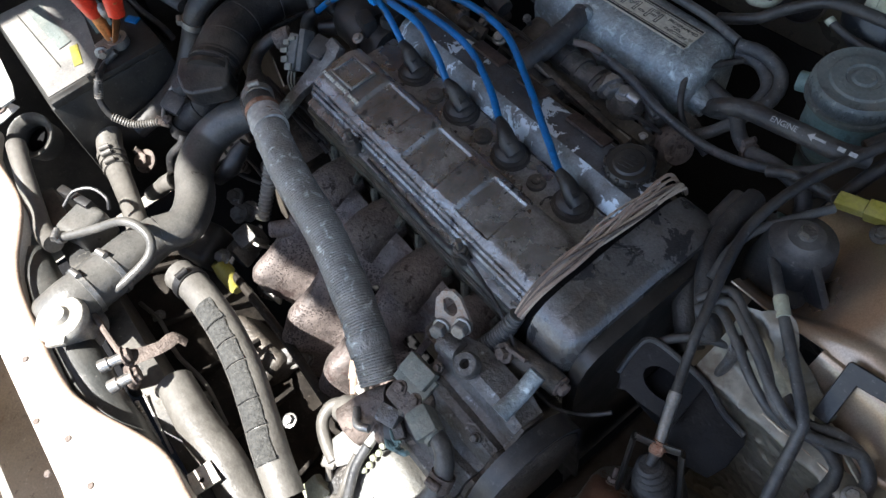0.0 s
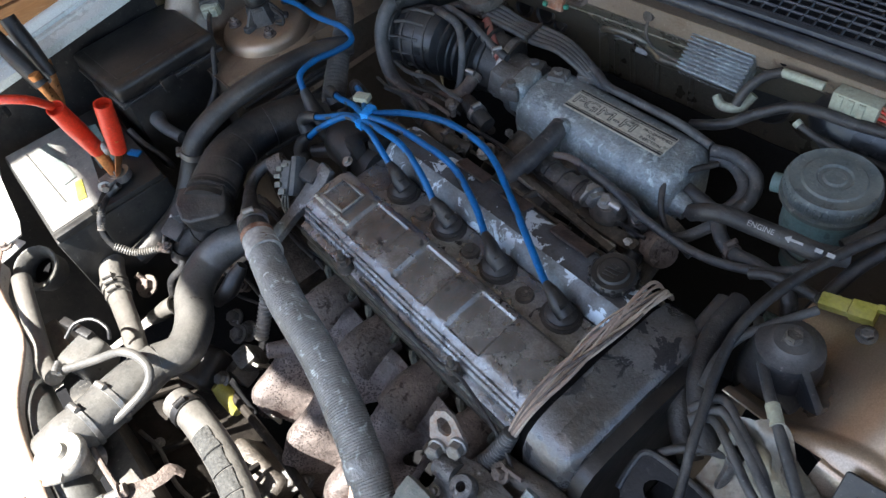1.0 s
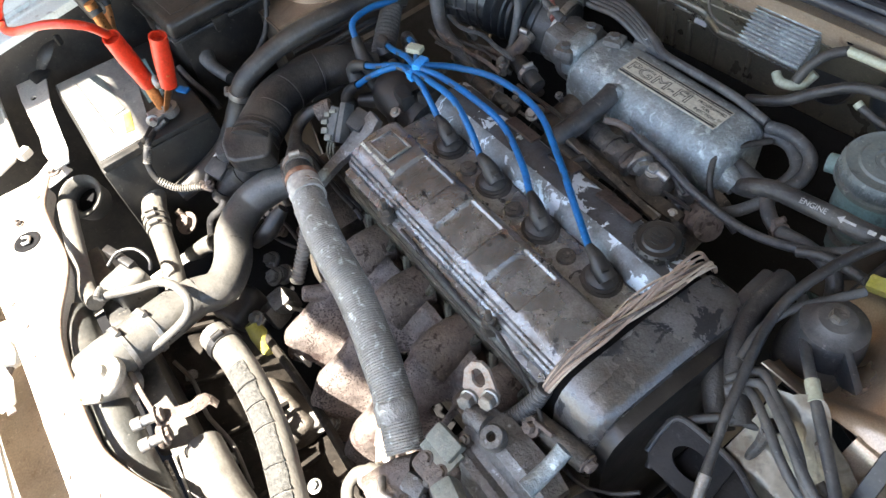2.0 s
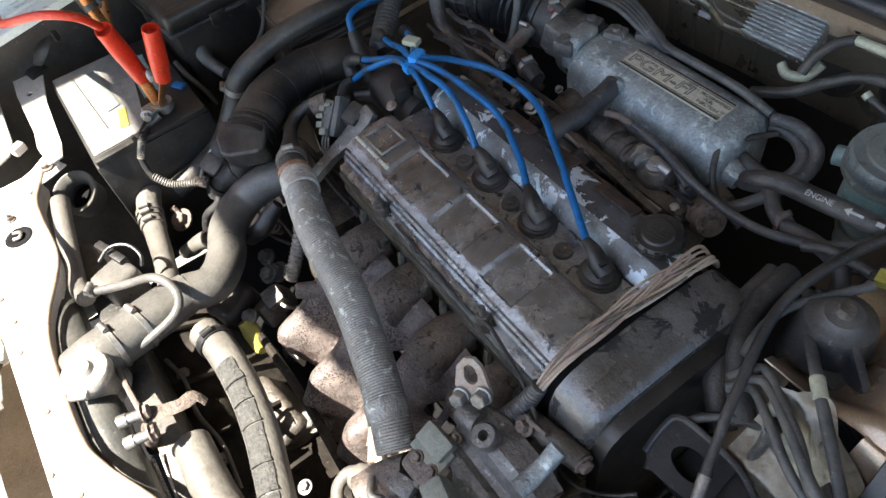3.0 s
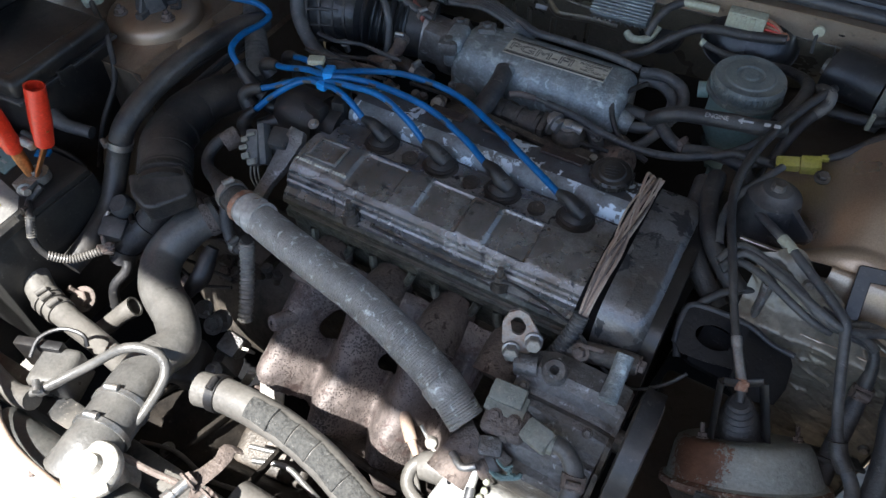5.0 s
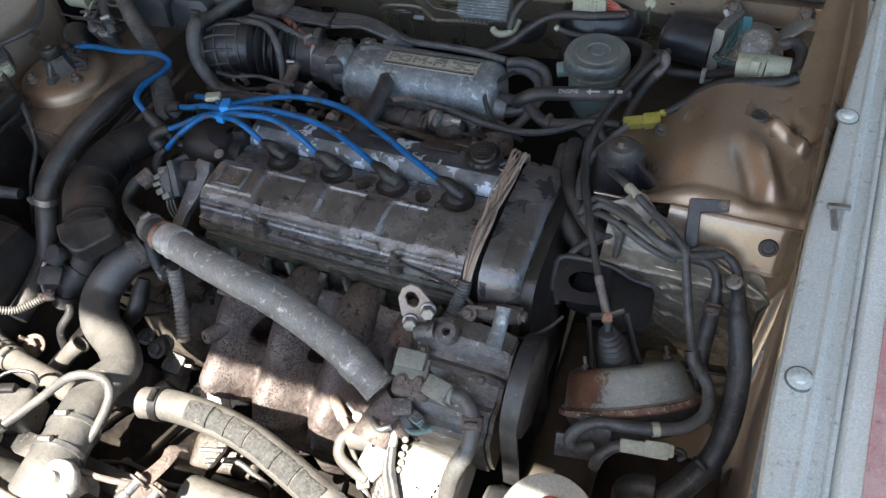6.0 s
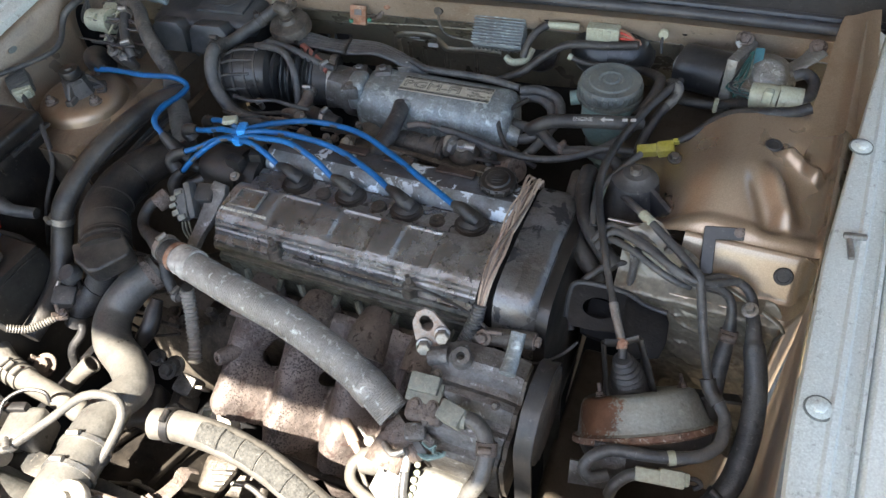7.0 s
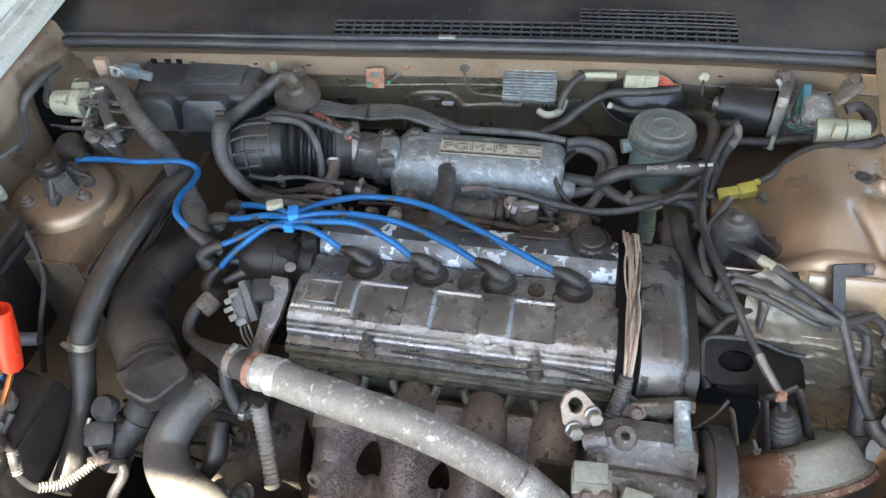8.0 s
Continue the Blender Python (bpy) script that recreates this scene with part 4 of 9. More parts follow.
# valve cover, exhaust side with panels, valley, intake side
PANELS = [(-0.128, -0.062), (-0.031, 0.030), (0.063, 0.118)]
def inset(x):
    return max([min(1, max(0, min((x - a) / 0.0035, (b - x) / 0.0035))) for a, b in PANELS])
def cover_point(x, y, z):
    if 0.0205 < y < 0.078 and z > 0.84:
        z -= 0.0036 * inset(x) * min(1, max(0, (0.0777 - y) / 0.0040)) * min(1, max(0, (y - 0.0205) / 0.004))
    return (x, y, z)
cover_prof = [(-0.002, 0.812), (-0.002, 0.8175), (0.001, 0.819), (0.006, 0.8205), (0.007, 0.829), (0.0095, 0.831), (0.011, 0.8355), (0.0135, 0.837), (0.015, 0.8415), (0.0185, 0.8435), (0.0215, 0.8465), (0.0245, 0.848),
              (0.0275, 0.849), (0.04, 0.8515), (0.055, 0.8535), (0.068, 0.854), (0.075, 0.8535), (0.0775, 0.8533), (0.0788, 0.853), (0.083, 0.8515), (0.087, 0.847), (0.089, 0.840), (0.090, 0.836), (0.092, 0.834), (0.135, 0.834), (0.138, 0.830), (0.138, 0.812)]
xs = sorted(set([-0.202, -0.200, 0.186, 0.188] + [round(a + d, 4) for p in PANELS for a, s in ((p[0], 1), (p[1], -1)) for d in (-0.0002 * s, 0.002 * s, 0.004 * s, 0.0045 * s)] + list(np.linspace(-0.19, 0.18, 12).round(4))))
cover = thing("valve_cover", (0, 0.08, 0.812), "silver valve cover with flaking paint and three sunk panels", "valve cover")
part("front_cover", swept(cover_prof, xs, cover_point), M_COVER, cover, angle=25)
rear_prof = [(0.138, 0.806), (0.138, 0.832), (0.141, 0.842), (0.150, 0.851), (0.158, 0.855), (0.185, 0.856), (0.195, 0.852), (0.204, 0.840), (0.206, 0.806)]
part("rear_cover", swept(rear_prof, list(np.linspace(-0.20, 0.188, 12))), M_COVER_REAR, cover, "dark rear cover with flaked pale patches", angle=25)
wf = [(0.1370, 0.8345), (0.1373, 0.836), (0.1402, 0.8425), (0.1495, 0.8516), (0.157, 0.8555), (0.157, 0.8545), (0.150, 0.8505), (0.141, 0.8415), (0.138, 0.8345)]
part("worn_front", swept(wf, list(np.linspace(-0.199, 0.187, 12))), surface("worn_blue_grey_paint", (0.23, 0.26, 0.28), 0.42, 0.35, 0.35, 22, 0.3, 400, (0.075, 0.06, 0.047), 0.46, 24, (0.55, 0.64, 0.71), 0.57, 34, 0.015), cover, "worn pale blue-grey front edge", angle=25)
for x, w in ((0.0, 0.042), (0.088, 0.056), (-0.075, 0.05)):
    part("cover_pad", box((x, 0.190, 0.8566), (w, 0.017, 0.004), (-12, 0, 0), 0.0015), M_MANIFOLD_ROOT, cover, "brown grimy raised pad")
em = frame_of((-0.168, 0.054, 0.8532), (1, 0, 0), (0, 1, 0.06))
def rect_frame(w, h, t, d, m):
    b = [box((0, h / 2 - t / 2, d / 2), (w, t, d), (0, 0, 0), 0.0006, 1), box((0, -h / 2 + t / 2, d / 2), (w, t, d), (0, 0, 0), 0.0006, 1),
         box((-w / 2 + t / 2, 0, d / 2), (t, h - 2 * t, d), (0, 0, 0), 0.0006, 1), box((w / 2 - t / 2, 0, d / 2), (t, h - 2 * t, d), (0, 0, 0), 0.0006, 1)]
    out = merge(*b)
    out.transform(m)
    return out
part("emblem", rect_frame(0.045, 0.036, 0.0032, 0.003, em), M_STEEL, cover, "raised rectangular emblem frame")
bars, bx = [], -0.200
for k, w in enumerate((34, 26, 30, 24, 36, 28, 0, 30, 26, 34, 28, 30, 26, 0, 24, 34, 30, 26, 32)):
    if w:
        bars.append(box((bx + w * 0.00005, 0.0305, 0.8502), (w * 0.0001, 0.0042, 0.0014), (8, 0, 0), 0.0004, 1))
    bx += w * 0.0001 + 0.0011 if w else 0.0032
part("writing", merge(*bars), M_JAR, cover, "row of small worn white raised marks")
for k, x in enumerate((-0.1, 0.1)):
    s = part("stud", merge(lathe([(0, 0.034), (0.0032, 0.034), (0.0036, 0.031), (0.0036, 0.02), (0, 0.02)], (x, -0.001, 0.817), (0, 0, 1), 12), hexbolt((x, -0.001, 0.828), (0, 0, 1), 0.0068, 0.010, 1.3),
             lathe([(0.0, 0.012), (0.0085, 0.012), (0.0105, 0.0)], (x, -0.001, 0.817), (0, 0, 1), 16)), M_DIRTY, cover, "oily cover nut on a stud")

# timing cover
tim = thing("timing_cover", (0.24, 0.1, 0.6), "worn silver-grey timing belt cover with a black lower shell", "timing cover")
tprof = [(-0.012, 0.74), (-0.013, 0.80), (-0.010, 0.835), (-0.002, 0.853), (0.012, 0.863), (0.03, 0.867), (0.10, 0.872), (0.17, 0.868), (0.192, 0.860), (0.207, 0.84), (0.212, 0.80), (0.21, 0.74)]
def tim_f(x, y, z):
    k = max(0, (x - 0.252) / 0.012)
    return (x, 0.1 + (y - 0.1) * (1 - 0.06 * k * k), z - 0.006 * k * k)
part("upper_cover", swept(tprof, [0.2125, 0.214, 0.23, 0.252, 0.256, 0.260, 0.264], tim_f), M_TIMING, tim)
part("lower_cover", swept([(0.1 + (y - 0.1) * 0.97, z - 0.016 if z > 0.75 else 0.50) for y, z in tprof], [0.264, 0.272, 0.278]), M_PLASTIC, tim, "black plastic side shell")
# Strip coloured near-black as the shade in the gap under the cords.
part("gap_shade", swept([(0.1 + (y - 0.1) * 0.96, z - 0.012) for y, z in tprof], [0.188, 0.2125]), M_HOLLOW, tim, "near-black strip for the shade of the gap")

def hose(name, label, pts, r, material, clamps=(), clamp_mat=None, ends=(), category="hose", **kw):
    """A hose with its clamps: (place along the path from 0 to 1, width)."""
    path, par = smooth_path(pts, 0.004)
    th = thing(name, tuple(float(v) for v in path[0]), label, category)
    part("hose", tube(pts, r, **kw), material, th)
    for s, w in clamps:
        i = min(int(np.searchsorted(par, s)), len(path) - 2)
        rad = float(np.interp(par[i], np.linspace(0, 1, len(pts)), r)) if isinstance(r, (list, tuple)) else r
        d = Vector(path[i + 1] - path[i])
        at = Vector(path[i])
        c = part("clamp", lathe([(rad * 0.98, -w / 2), (rad + 0.0022, -w / 2), (rad + 0.0022, w / 2), (rad * 0.98, w / 2)], at, d, 28), clamp_mat or M_STEEL, th, "steel hose clamp")
        q = d.to_track_quat("Z", "Y").to_matrix() @ Vector((0, 1, 0))
        if q.z < 0:
            q = -q
        part("screw", lathe([(0, 0.008), (0.004, 0.008), (0.004, -0.006), (0, -0.006)], at + q * (rad + 0.004), d.cross(q), 10), clamp_mat or M_STEEL, c)
    return th


# ---- spark plugs and leads ----
def plug_lead(x, y, tip, pts, far):
    """A spark plug boot in the valley, its blue lead and the boot at the far end."""
    th = thing("spark_plug_lead", (x, y, 0.829), "bright blue spark plug lead with black rubber boots", "ignition lead", "spark plug leads")
    b = part("plug_boot", lathe([(0, 0.014), (0.010, 0.014), (0.014, 0.012), (0.018, 0.009), (0.018, 0.0075), (0.016, 0.0065), (0.0205, 0.005), (0.0205, 0.0035), (0.018, 0.003), (0.0235, 0.0015), (0.0235, 0.0)], (x, y, 0.834), (0, -0.05, 1), 30, 0.9), M_BOOT, th)
    t = Vector(tip)
    d = Vector((x, y, 0.845)) - t
    part("boot_grip", box(((x * 2 + t.x) / 3, (y * 2 + t.y) / 3, 0.8545), (0.034, 0.010, 0.012), (0, 0, math.degrees(math.atan2(d.y, d.x))), 0.003), M_BOOT, b)
    part("boot_neck", tube([(x + 0.008, y, 0.845), (x - 0.004, y + 0.001, 0.853), tuple((Vector((x, y, 0.856)) + t) / 2 + Vector((0, 0, 0.002))), tip], [0.011, 0.0105, 0.0078, 0.0055], 14, 0.003), M_BOOT, b)
    part("lead", tube([tip] + pts, 0.0043, 10, 0.004), M_BLUE, th)
    for k in range(2, 9, 3):
        q, _ = smooth_path([tip] + pts, 0.01)
        i = min(len(q) - 2, int(len(q) * k / 10))
        part("marking", tube([tuple(q[i]), tuple(q[i + 1])], 0.0045, 10, 0.02, flat=0.9), M_INK, th, "small dark printed marking")
    e = Vector(far)
    d = (e - Vector(pts[-2])).normalized()
    part("far_boot", tube([tuple(e - d * 0.004), tuple(e + d * 0.016), tuple(e + d * 0.03 + Vector((0.004, 0, -0.006))), tuple(e + d * 0.034 + Vector((0.014, 0, -0.018)))], [0.0065, 0.0085, 0.0105, 0.012], 12, 0.004), M_BOOT, th)
    return th


J1, J2 = Vector((-0.231, 0.150, 0.889)), Vector((-0.236, 0.137, 0.877))
EA, EB, EC, ED = (-0.327, 0.190, 0.856), (-0.332, 0.157, 0.861), (-0.329, 0.115, 0.850), (-0.327, 0.094, 0.827)
plug_lead(-0.132, 0.118, (-0.163, 0.125, 0.857), [(-0.186, 0.128, 0.876), (-0.212, 0.133, 0.882), tuple(J2 + Vector((0.008, -0.002, 0.002))), (-0.262, 0.133, 0.876), (-0.30, 0.110, 0.853), ED], ED)
plug_lead(-0.045, 0.119, (-0.070, 0.121, 0.862), [(-0.100, 0.130, 0.879), (-0.143, 0.138, 0.893), (-0.19, 0.139, 0.890), tuple(J2 + Vector((0.004, 0.004, 0.005))), (-0.27, 0.136, 0.872), (-0.305, 0.123, 0.858), EC], EC)
plug_lead(0.043, 0.117, (0.012, 0.129, 0.858), [(-0.03, 0.150, 0.864), (-0.088, 0.168, 0.872), (-0.14, 0.160, 0.888), (-0.19, 0.152, 0.892), tuple(J1 + Vector((0.0, -0.005, -0.002))), (-0.27, 0.150, 0.880), (-0.31, 0.154, 0.866), EB], EB)
plug_lead(0.137, 0.120, (0.109, 0.127, 0.858), [(0.053, 0.155, 0.863), (-0.01, 0.187, 0.867), (-0.081, 0.217, 0.868), (-0.155, 0.215, 0.872), (-0.205, 0.185, 0.879), tuple(J1), (-0.265, 0.165, 0.880), (-0.305, 0.182, 0.866), EA], EA)
clip = thing("lead_clip", tuple(J1), "bright blue plastic clips holding the ignition leads together", "clip")
part("clip", box(tuple(J1 + Vector((0, 0, -0.001))), (0.014, 0.022, 0.013), (0, 0, 20), 0.003), M_BLUE_BRIGHT, clip)
part("clip", box(tuple(J2 + Vector((0.002, 0, 0))), (0.014, 0.014, 0.012), (0, 0, 0), 0.003), M_BLUE_BRIGHT, clip)
part("tag", box(tuple(J1 + Vector((-0.03, 0.012, 0.001))), (0.022, 0.014, 0.008), (0, 0, 25), 0.002), M_WHITE, clip, "yellowed white tag")
CL = [(-0.600, 0.236, 0.872), (-0.56, 0.243, 0.872), (-0.499, 0.240, 0.876), (-0.44, 0.249, 0.876), (-0.415, 0.246, 0.866), (-0.408, 0.215, 0.868), (-0.407, 0.178, 0.874), (-0.396, 0.142, 0.874), (-0.378, 0.132, 0.858)]
lead = thing("coil_lead", CL[0], "long blue ignition coil lead with black boots", "ignition lead")
part("lead", tube(CL, 0.0046, 10, 0.004), M_BLUE, lead)
part("boot", tube([(-0.380, 0.133, 0.860), (-0.366, 0.130, 0.846), (-0.352, 0.128, 0.835), (-0.336, 0.128, 0.825)], [0.007, 0.010, 0.012, 0.012], 12, 0.004), M_BOOT, lead)
part("boot", tube([(-0.588, 0.240, 0.873), (-0.604, 0.248, 0.874), (-0.622, 0.262, 0.872), (-0.634, 0.274, 0.862), (-0.638, 0.280, 0.840)], [0.007, 0.012, 0.021, 0.024, 0.024], 18, 0.004), M_BOOT, lead)

# distributor at the end of the head
dist = thing("distributor", (-0.25, 0.135, 0.80), "dusty black distributor with lead towers on the end of the engine", "distributor")
part("body", lathe([(0, 0), (0.034, 0), (0.034, 0.03), (0.039, 0.031), (0.039, 0.05), (0.036, 0.052), (0.036, 0.085), (0.03, 0.1), (0.02, 0.104), (0, 0.104)], (-0.205, 0.135, 0.812), (-1, 0, 0.05), 36), M_PLASTIC, dist)
for e in (EA, EB, EC, ED):
    part("tower", tube([(-0.296, 0.135 + (e[1] - 0.135) * 0.5, 0.815 + (e[2] - 0.845) * 0.3), (-0.325, e[1], e[2] - 0.025)], [0.014, 0.009], 12), M_PLASTIC, dist)
part("flange", merge(box((-0.215, 0.148, 0.835), (0.02, 0.035, 0.05), (0, 0, 15), 0.006), box((-0.236, 0.12, 0.842), (0.03, 0.02, 0.035), (0, 0, -10), 0.006)), M_PLASTIC, dist)
part("screw", hexbolt((-0.226, 0.098, 0.842), (0, -0.4, 1), 0.005, 0.006), M_STEEL, dist)

# oil cap
cap = thing("oil_filler_cap", (0.153, 0.182, 0.857), "round black ribbed oil filler cap on the valve cover", "cap")
part("body", lathe([(0, 0.014), (0.015, 0.014), (0.017, 0.012), (0.0225, 0.012), (0.025, 0.009), (0.025, 0.002), (0.0225, 0), (0, 0)], (0.153, 0.182, 0.857), (0, -0.1, 1), 40), M_PLASTIC, cap)
for k in range(14):
    a = k * math.pi / 7
    part("rib", box((0.153 + 0.025 * math.cos(a), 0.182 + 0.025 * math.sin(a), 0.862), (0.004, 0.005, 0.008), (0, 0, math.degrees(a)), 0.001, 1), M_PLASTIC, cap)
part("mark", merge(*[box((0.153, 0.182 + 0.005 * k, 0.8712), (0.018 - 0.003 * abs(k), 0.0016, 0.001), (0, 0, 12), 0.0) for k in (-2, -1, 0, 1, 2)]), M_PLASTIC_DUSTY, cap, "raised grey marking")
for x in (-0.088, 0.0, 0.0885):
    solo("cover_nut", merge(lathe([(0, 0.006), (0.0055, 0.006), (0.0055, 0.0)], (x + 0.002, 0.112, 0.834), (0, 0, 1), 6), lathe([(0.011, 0), (0.010, 0.004), (0.005, 0.0045)], (x + 0.002, 0.112, 0.834), (0, 0, 1), 20)), M_DIRTY, "dark oily cover nut in the plug valley", "nut", "valley nuts")

# cord strapped over the gap of the timing cover
cord = thing("cord_bundle", (0.2, 0.1, 0.86), "bundle of twisted tan cords strapped over the engine", "cord")
cord_rng = random.Random(5)
CORD = [(0.212, 0.838, 0.55), (0.203, 0.858, 0.8), (0.192, 0.869, 1.0), (0.17, 0.8745, 1.0), (0.15, 0.877, 1.0), (0.125, 0.879, 1.0), (0.10, 0.880, 1.0), (0.075, 0.879, 0.95), (0.05, 0.877, 0.9), (0.03, 0.872, 0.75), (0.012, 0.865, 0.6), (-0.006, 0.85, 0.45), (-0.016, 0.835, 0.35)]
for k in range(15):
    phase, pace, reach, slack = cord_rng.uniform(0, 6.28), cord_rng.uniform(2.0, 7.0), cord_rng.uniform(0.35, 1.0), cord_rng.uniform(0, 0.003)
    pts = []
    for q, (y, z, w) in enumerate(CORD):
        a = phase + pace * q / (len(CORD) - 1)
        pts.append((0.2005 + 0.0005 * (6 - q) / 6 + 0.0105 * w * reach * math.sin(a), y, z + 0.0028 * w * math.cos(a * 1.3) + slack * w))
    part("cord", tube(pts, cord_rng.choice((0.0012, 0.0015, 0.0019)), 6, 0.006), (M_TAN, M_CORD_PALE, M_TAN, M_RUST, M_CORD_PALE)[k % 5], cord)
solo("sheathed_cable", tube([(0.1985, -0.010, 0.846), (0.196, -0.022, 0.828), (0.191, -0.034, 0.812), (0.184, -0.05, 0.795), (0.178, -0.066, 0.775)], [0.008, 0.009, 0.0095, 0.0105, 0.011], 14, 0.003, 0.0006, 0.004), M_RUBBER_GREY, "grey corrugated cable sheath below the cords", "cable")

# ---- front of the head: ports, bracket, wire ----
for x in (-0.135, -0.045, 0.045, 0.13):
    part("port_boss", tube([(x - 0.03, 0.0, 0.768), (x - 0.024, -0.006, 0.752), (x - 0.010, -0.009, 0.738), (x + 0.010, -0.009, 0.738), (x + 0.024, -0.006, 0.752), (x + 0.03, 0.0, 0.768)], 0.0055, 8, 0.006), M_HEAD, block, "arched port boss")
part("gallery", tube([(-0.195, -0.001, 0.792), (0.19, -0.001, 0.792)], 0.0035, 8, 0.05), M_DIRTY, block)
lift = thing("lifting_bracket", (0.145, -0.045, 0.80), "rust-stained steel lifting eye with two bolts", "bracket")
lm = frame_of((0.146, -0.048, 0.832), (0.82, 0.42, 0.22), (-0.05, 0.42, 0.9))
def eye_plate(t):
    outer = [(-0.012, -0.030), (-0.019, -0.012), (-0.015, 0.010), (-0.006, 0.021), (0.005, 0.023), (0.013, 0.016), (0.018, 0.0), (0.022, -0.012), (0.019, -0.024), (0.012, -0.028), (0.008, -0.033), (-0.002, -0.034)]
    bm = bmesh.new()
    inner = [(0.000 + 0.0085 * math.cos(a), 0.004 + 0.011 * math.sin(a)) for a in [math.atan2(y - 0.0, x) for x, y in outer]]
    n = len(outer)
    lay = [[bm.verts.new((x, y, z)) for x, y in ring] for z in (0, t) for ring in (outer, inner)]
    for k in range(n):
        j = (k + 1) % n
        bm.faces.new((lay[0][k], lay[0][j], lay[1][j], lay[1][k]))
        bm.faces.new((lay[2][k], lay[3][k], lay[3][j], lay[2][j]))
        bm.faces.new((lay[0][k], lay[2][k], lay[2][j], lay[0][j]))
        bm.faces.new((lay[1][k], lay[1][j], lay[3][j], lay[3][k]))
    bm.transform(lm)
    return bm
part("plate", eye_plate(0.004), surface("rusty_plate", (0.42, 0.39, 0.36), 0.6, 0.4, 0.2, 40, 0.3, 300, (0.35, 0.2, 0.12), 0.45, 60, (0.25, 0.09, 0.035), 0.6, 55, 0.05), lift)
for p in ((-0.011, -0.022), (0.014, -0.014)):
    part("bolt", hexbolt(tuple(lm @ Vector((*p, 0.004))), tuple(lm.to_3x3() @ Vector((0, 0, 1))), 0.0085, 0.014, 1.15), M_STEEL, lift, "blue-grey flange bolt")
solo("thin_wire", tube([(-0.07, 0.0, 0.823), (0.02, -0.003, 0.822), (0.085, -0.006, 0.828), (0.115, -0.004, 0.836), (0.16, -0.012, 0.838), (0.20, -0.022, 0.832), (0.225, -0.032, 0.818), (0.25, -0.035, 0.800), (0.275, -0.03, 0.79), (0.30, -0.015, 0.80), (0.315, 0.0, 0.812)], 0.0021, 7, 0.008), M_RUBBER, "thin black wire draped along the engine", "wire")
solo("small_bracket", merge(box((0.222, -0.03, 0.826), (0.022, 0.004, 0.018), (30, 0, 10), 0.001), hexbolt((0.213, -0.037, 0.823), (-0.2, -0.8, 0.6), 0.0065, 0.010)), M_RUST, "small rusty bracket with a bolt", "bracket")

# ---- aluminised hot-air duct ----
DUCT = [(-0.222, -0.053, 0.826), (-0.165, -0.068, 0.83), (-0.10, -0.082, 0.83), (-0.025, -0.092, 0.818), (0.05, -0.11, 0.805), (0.105, -0.128, 0.79), (0.138, -0.142, 0.775)]
duct = thing("hot_air_duct", DUCT[0], "silvery ribbed paper-and-foil hot air duct with torn tape", "duct")
part("duct", tube(DUCT, [0.0200, 0.0208, 0.0212, 0.0212, 0.0212, 0.021, 0.0205], 24, 0.003, 0.00042, 0.0029, wall=0.002), M_FOILHOSE, duct)
part("rust_ring", tube([(-0.2235, -0.0526, 0.826), (-0.216, -0.0546, 0.8265)], 0.0213, 24, 0.004), M_RUST_BRIGHT, duct, "rusty end ring")
M_TAPE = surface("torn_tape", (0.56, 0.565, 0.54), 0.45, 0.25, 0.25, 60, 0.6, 120, (0.36, 0.34, 0.30), 0.45, 50, (0.20, 0.10, 0.06), 0.64, 70, 0.04)
for a, b, r in ((0.17, 0.47, 0.0219), (0.44, 0.70, 0.0225)):
    part("tape_wrap", tube([tuple(Vector(DUCT[0]).lerp(Vector(DUCT[1]), a)), tuple(Vector(DUCT[0]).lerp(Vector(DUCT[1]), b) + Vector((0, 0.002, 0.001)))], [r, r * 0.985], 24, 0.003), M_TAPE, duct, "pale torn tape")
part("tape_band", tube([(0.095, -0.1245, 0.7935), (0.112, -0.1315, 0.787)], 0.0222, 24, 0.003), M_FOILHOSE, duct)
hose("stove_elbow", "black rubber elbow hose joined to the duct", [(-0.226, -0.052, 0.826), (-0.25, -0.044, 0.826), (-0.285, -0.03, 0.820), (-0.318, -0.014, 0.812), (-0.332, 0.004, 0.815), (-0.328, 0.028, 0.825), (-0.31, 0.042, 0.822)], [0.0185, 0.0175, 0.0105, 0.008, 0.0078, 0.008, 0.009], M_RUBBER, ((0.12, 0.01),))
solo("stove_pipe_end", lathe([(0.012, -0.012), (0.014, 0.0), (0.0135, 0.01), (0.009, 0.012), (0.009, -0.012)], (-0.318, 0.036, 0.824), (0.4, 0.75, 0.2), 24), M_RUST, "short rusty metal pipe stub", "pipe")

# spring-like hose under the duct
hose("breather_hose", "grey corrugated small hose hanging below the duct", [(-0.226, -0.062, 0.765), (-0.222, -0.075, 0.735), (-0.212, -0.10, 0.70), (-0.205, -0.12, 0.675)], 0.0092, surface("grey_corrugated", (0.30, 0.29, 0.26), 0.6, 0.1, 0.2, 30, 0.2, 300, (0.2, 0.17, 0.14), 0.5, 30), n=16, wave=0.0012, pitch=0.0062)
hose("vacuum_pipe", "black small bent pipe under the duct", [(-0.275, -0.03, 0.80), (-0.268, -0.05, 0.775), (-0.255, -0.062, 0.752), (-0.236, -0.066, 0.75), (-0.226, -0.06, 0.768)], 0.008, M_RUBBER, ((0.6, 0.008),))
solo("hanger_strap", merge(box((-0.196, -0.14, 0.64), (0.016, 0.004, 0.05), (25, 10, 20), 0.001), box((-0.185, -0.16, 0.605), (0.012, 0.004, 0.05), (10, 25, 30), 0.001)), M_SUPPORT, "bent pale steel strap below the hose", "strap")

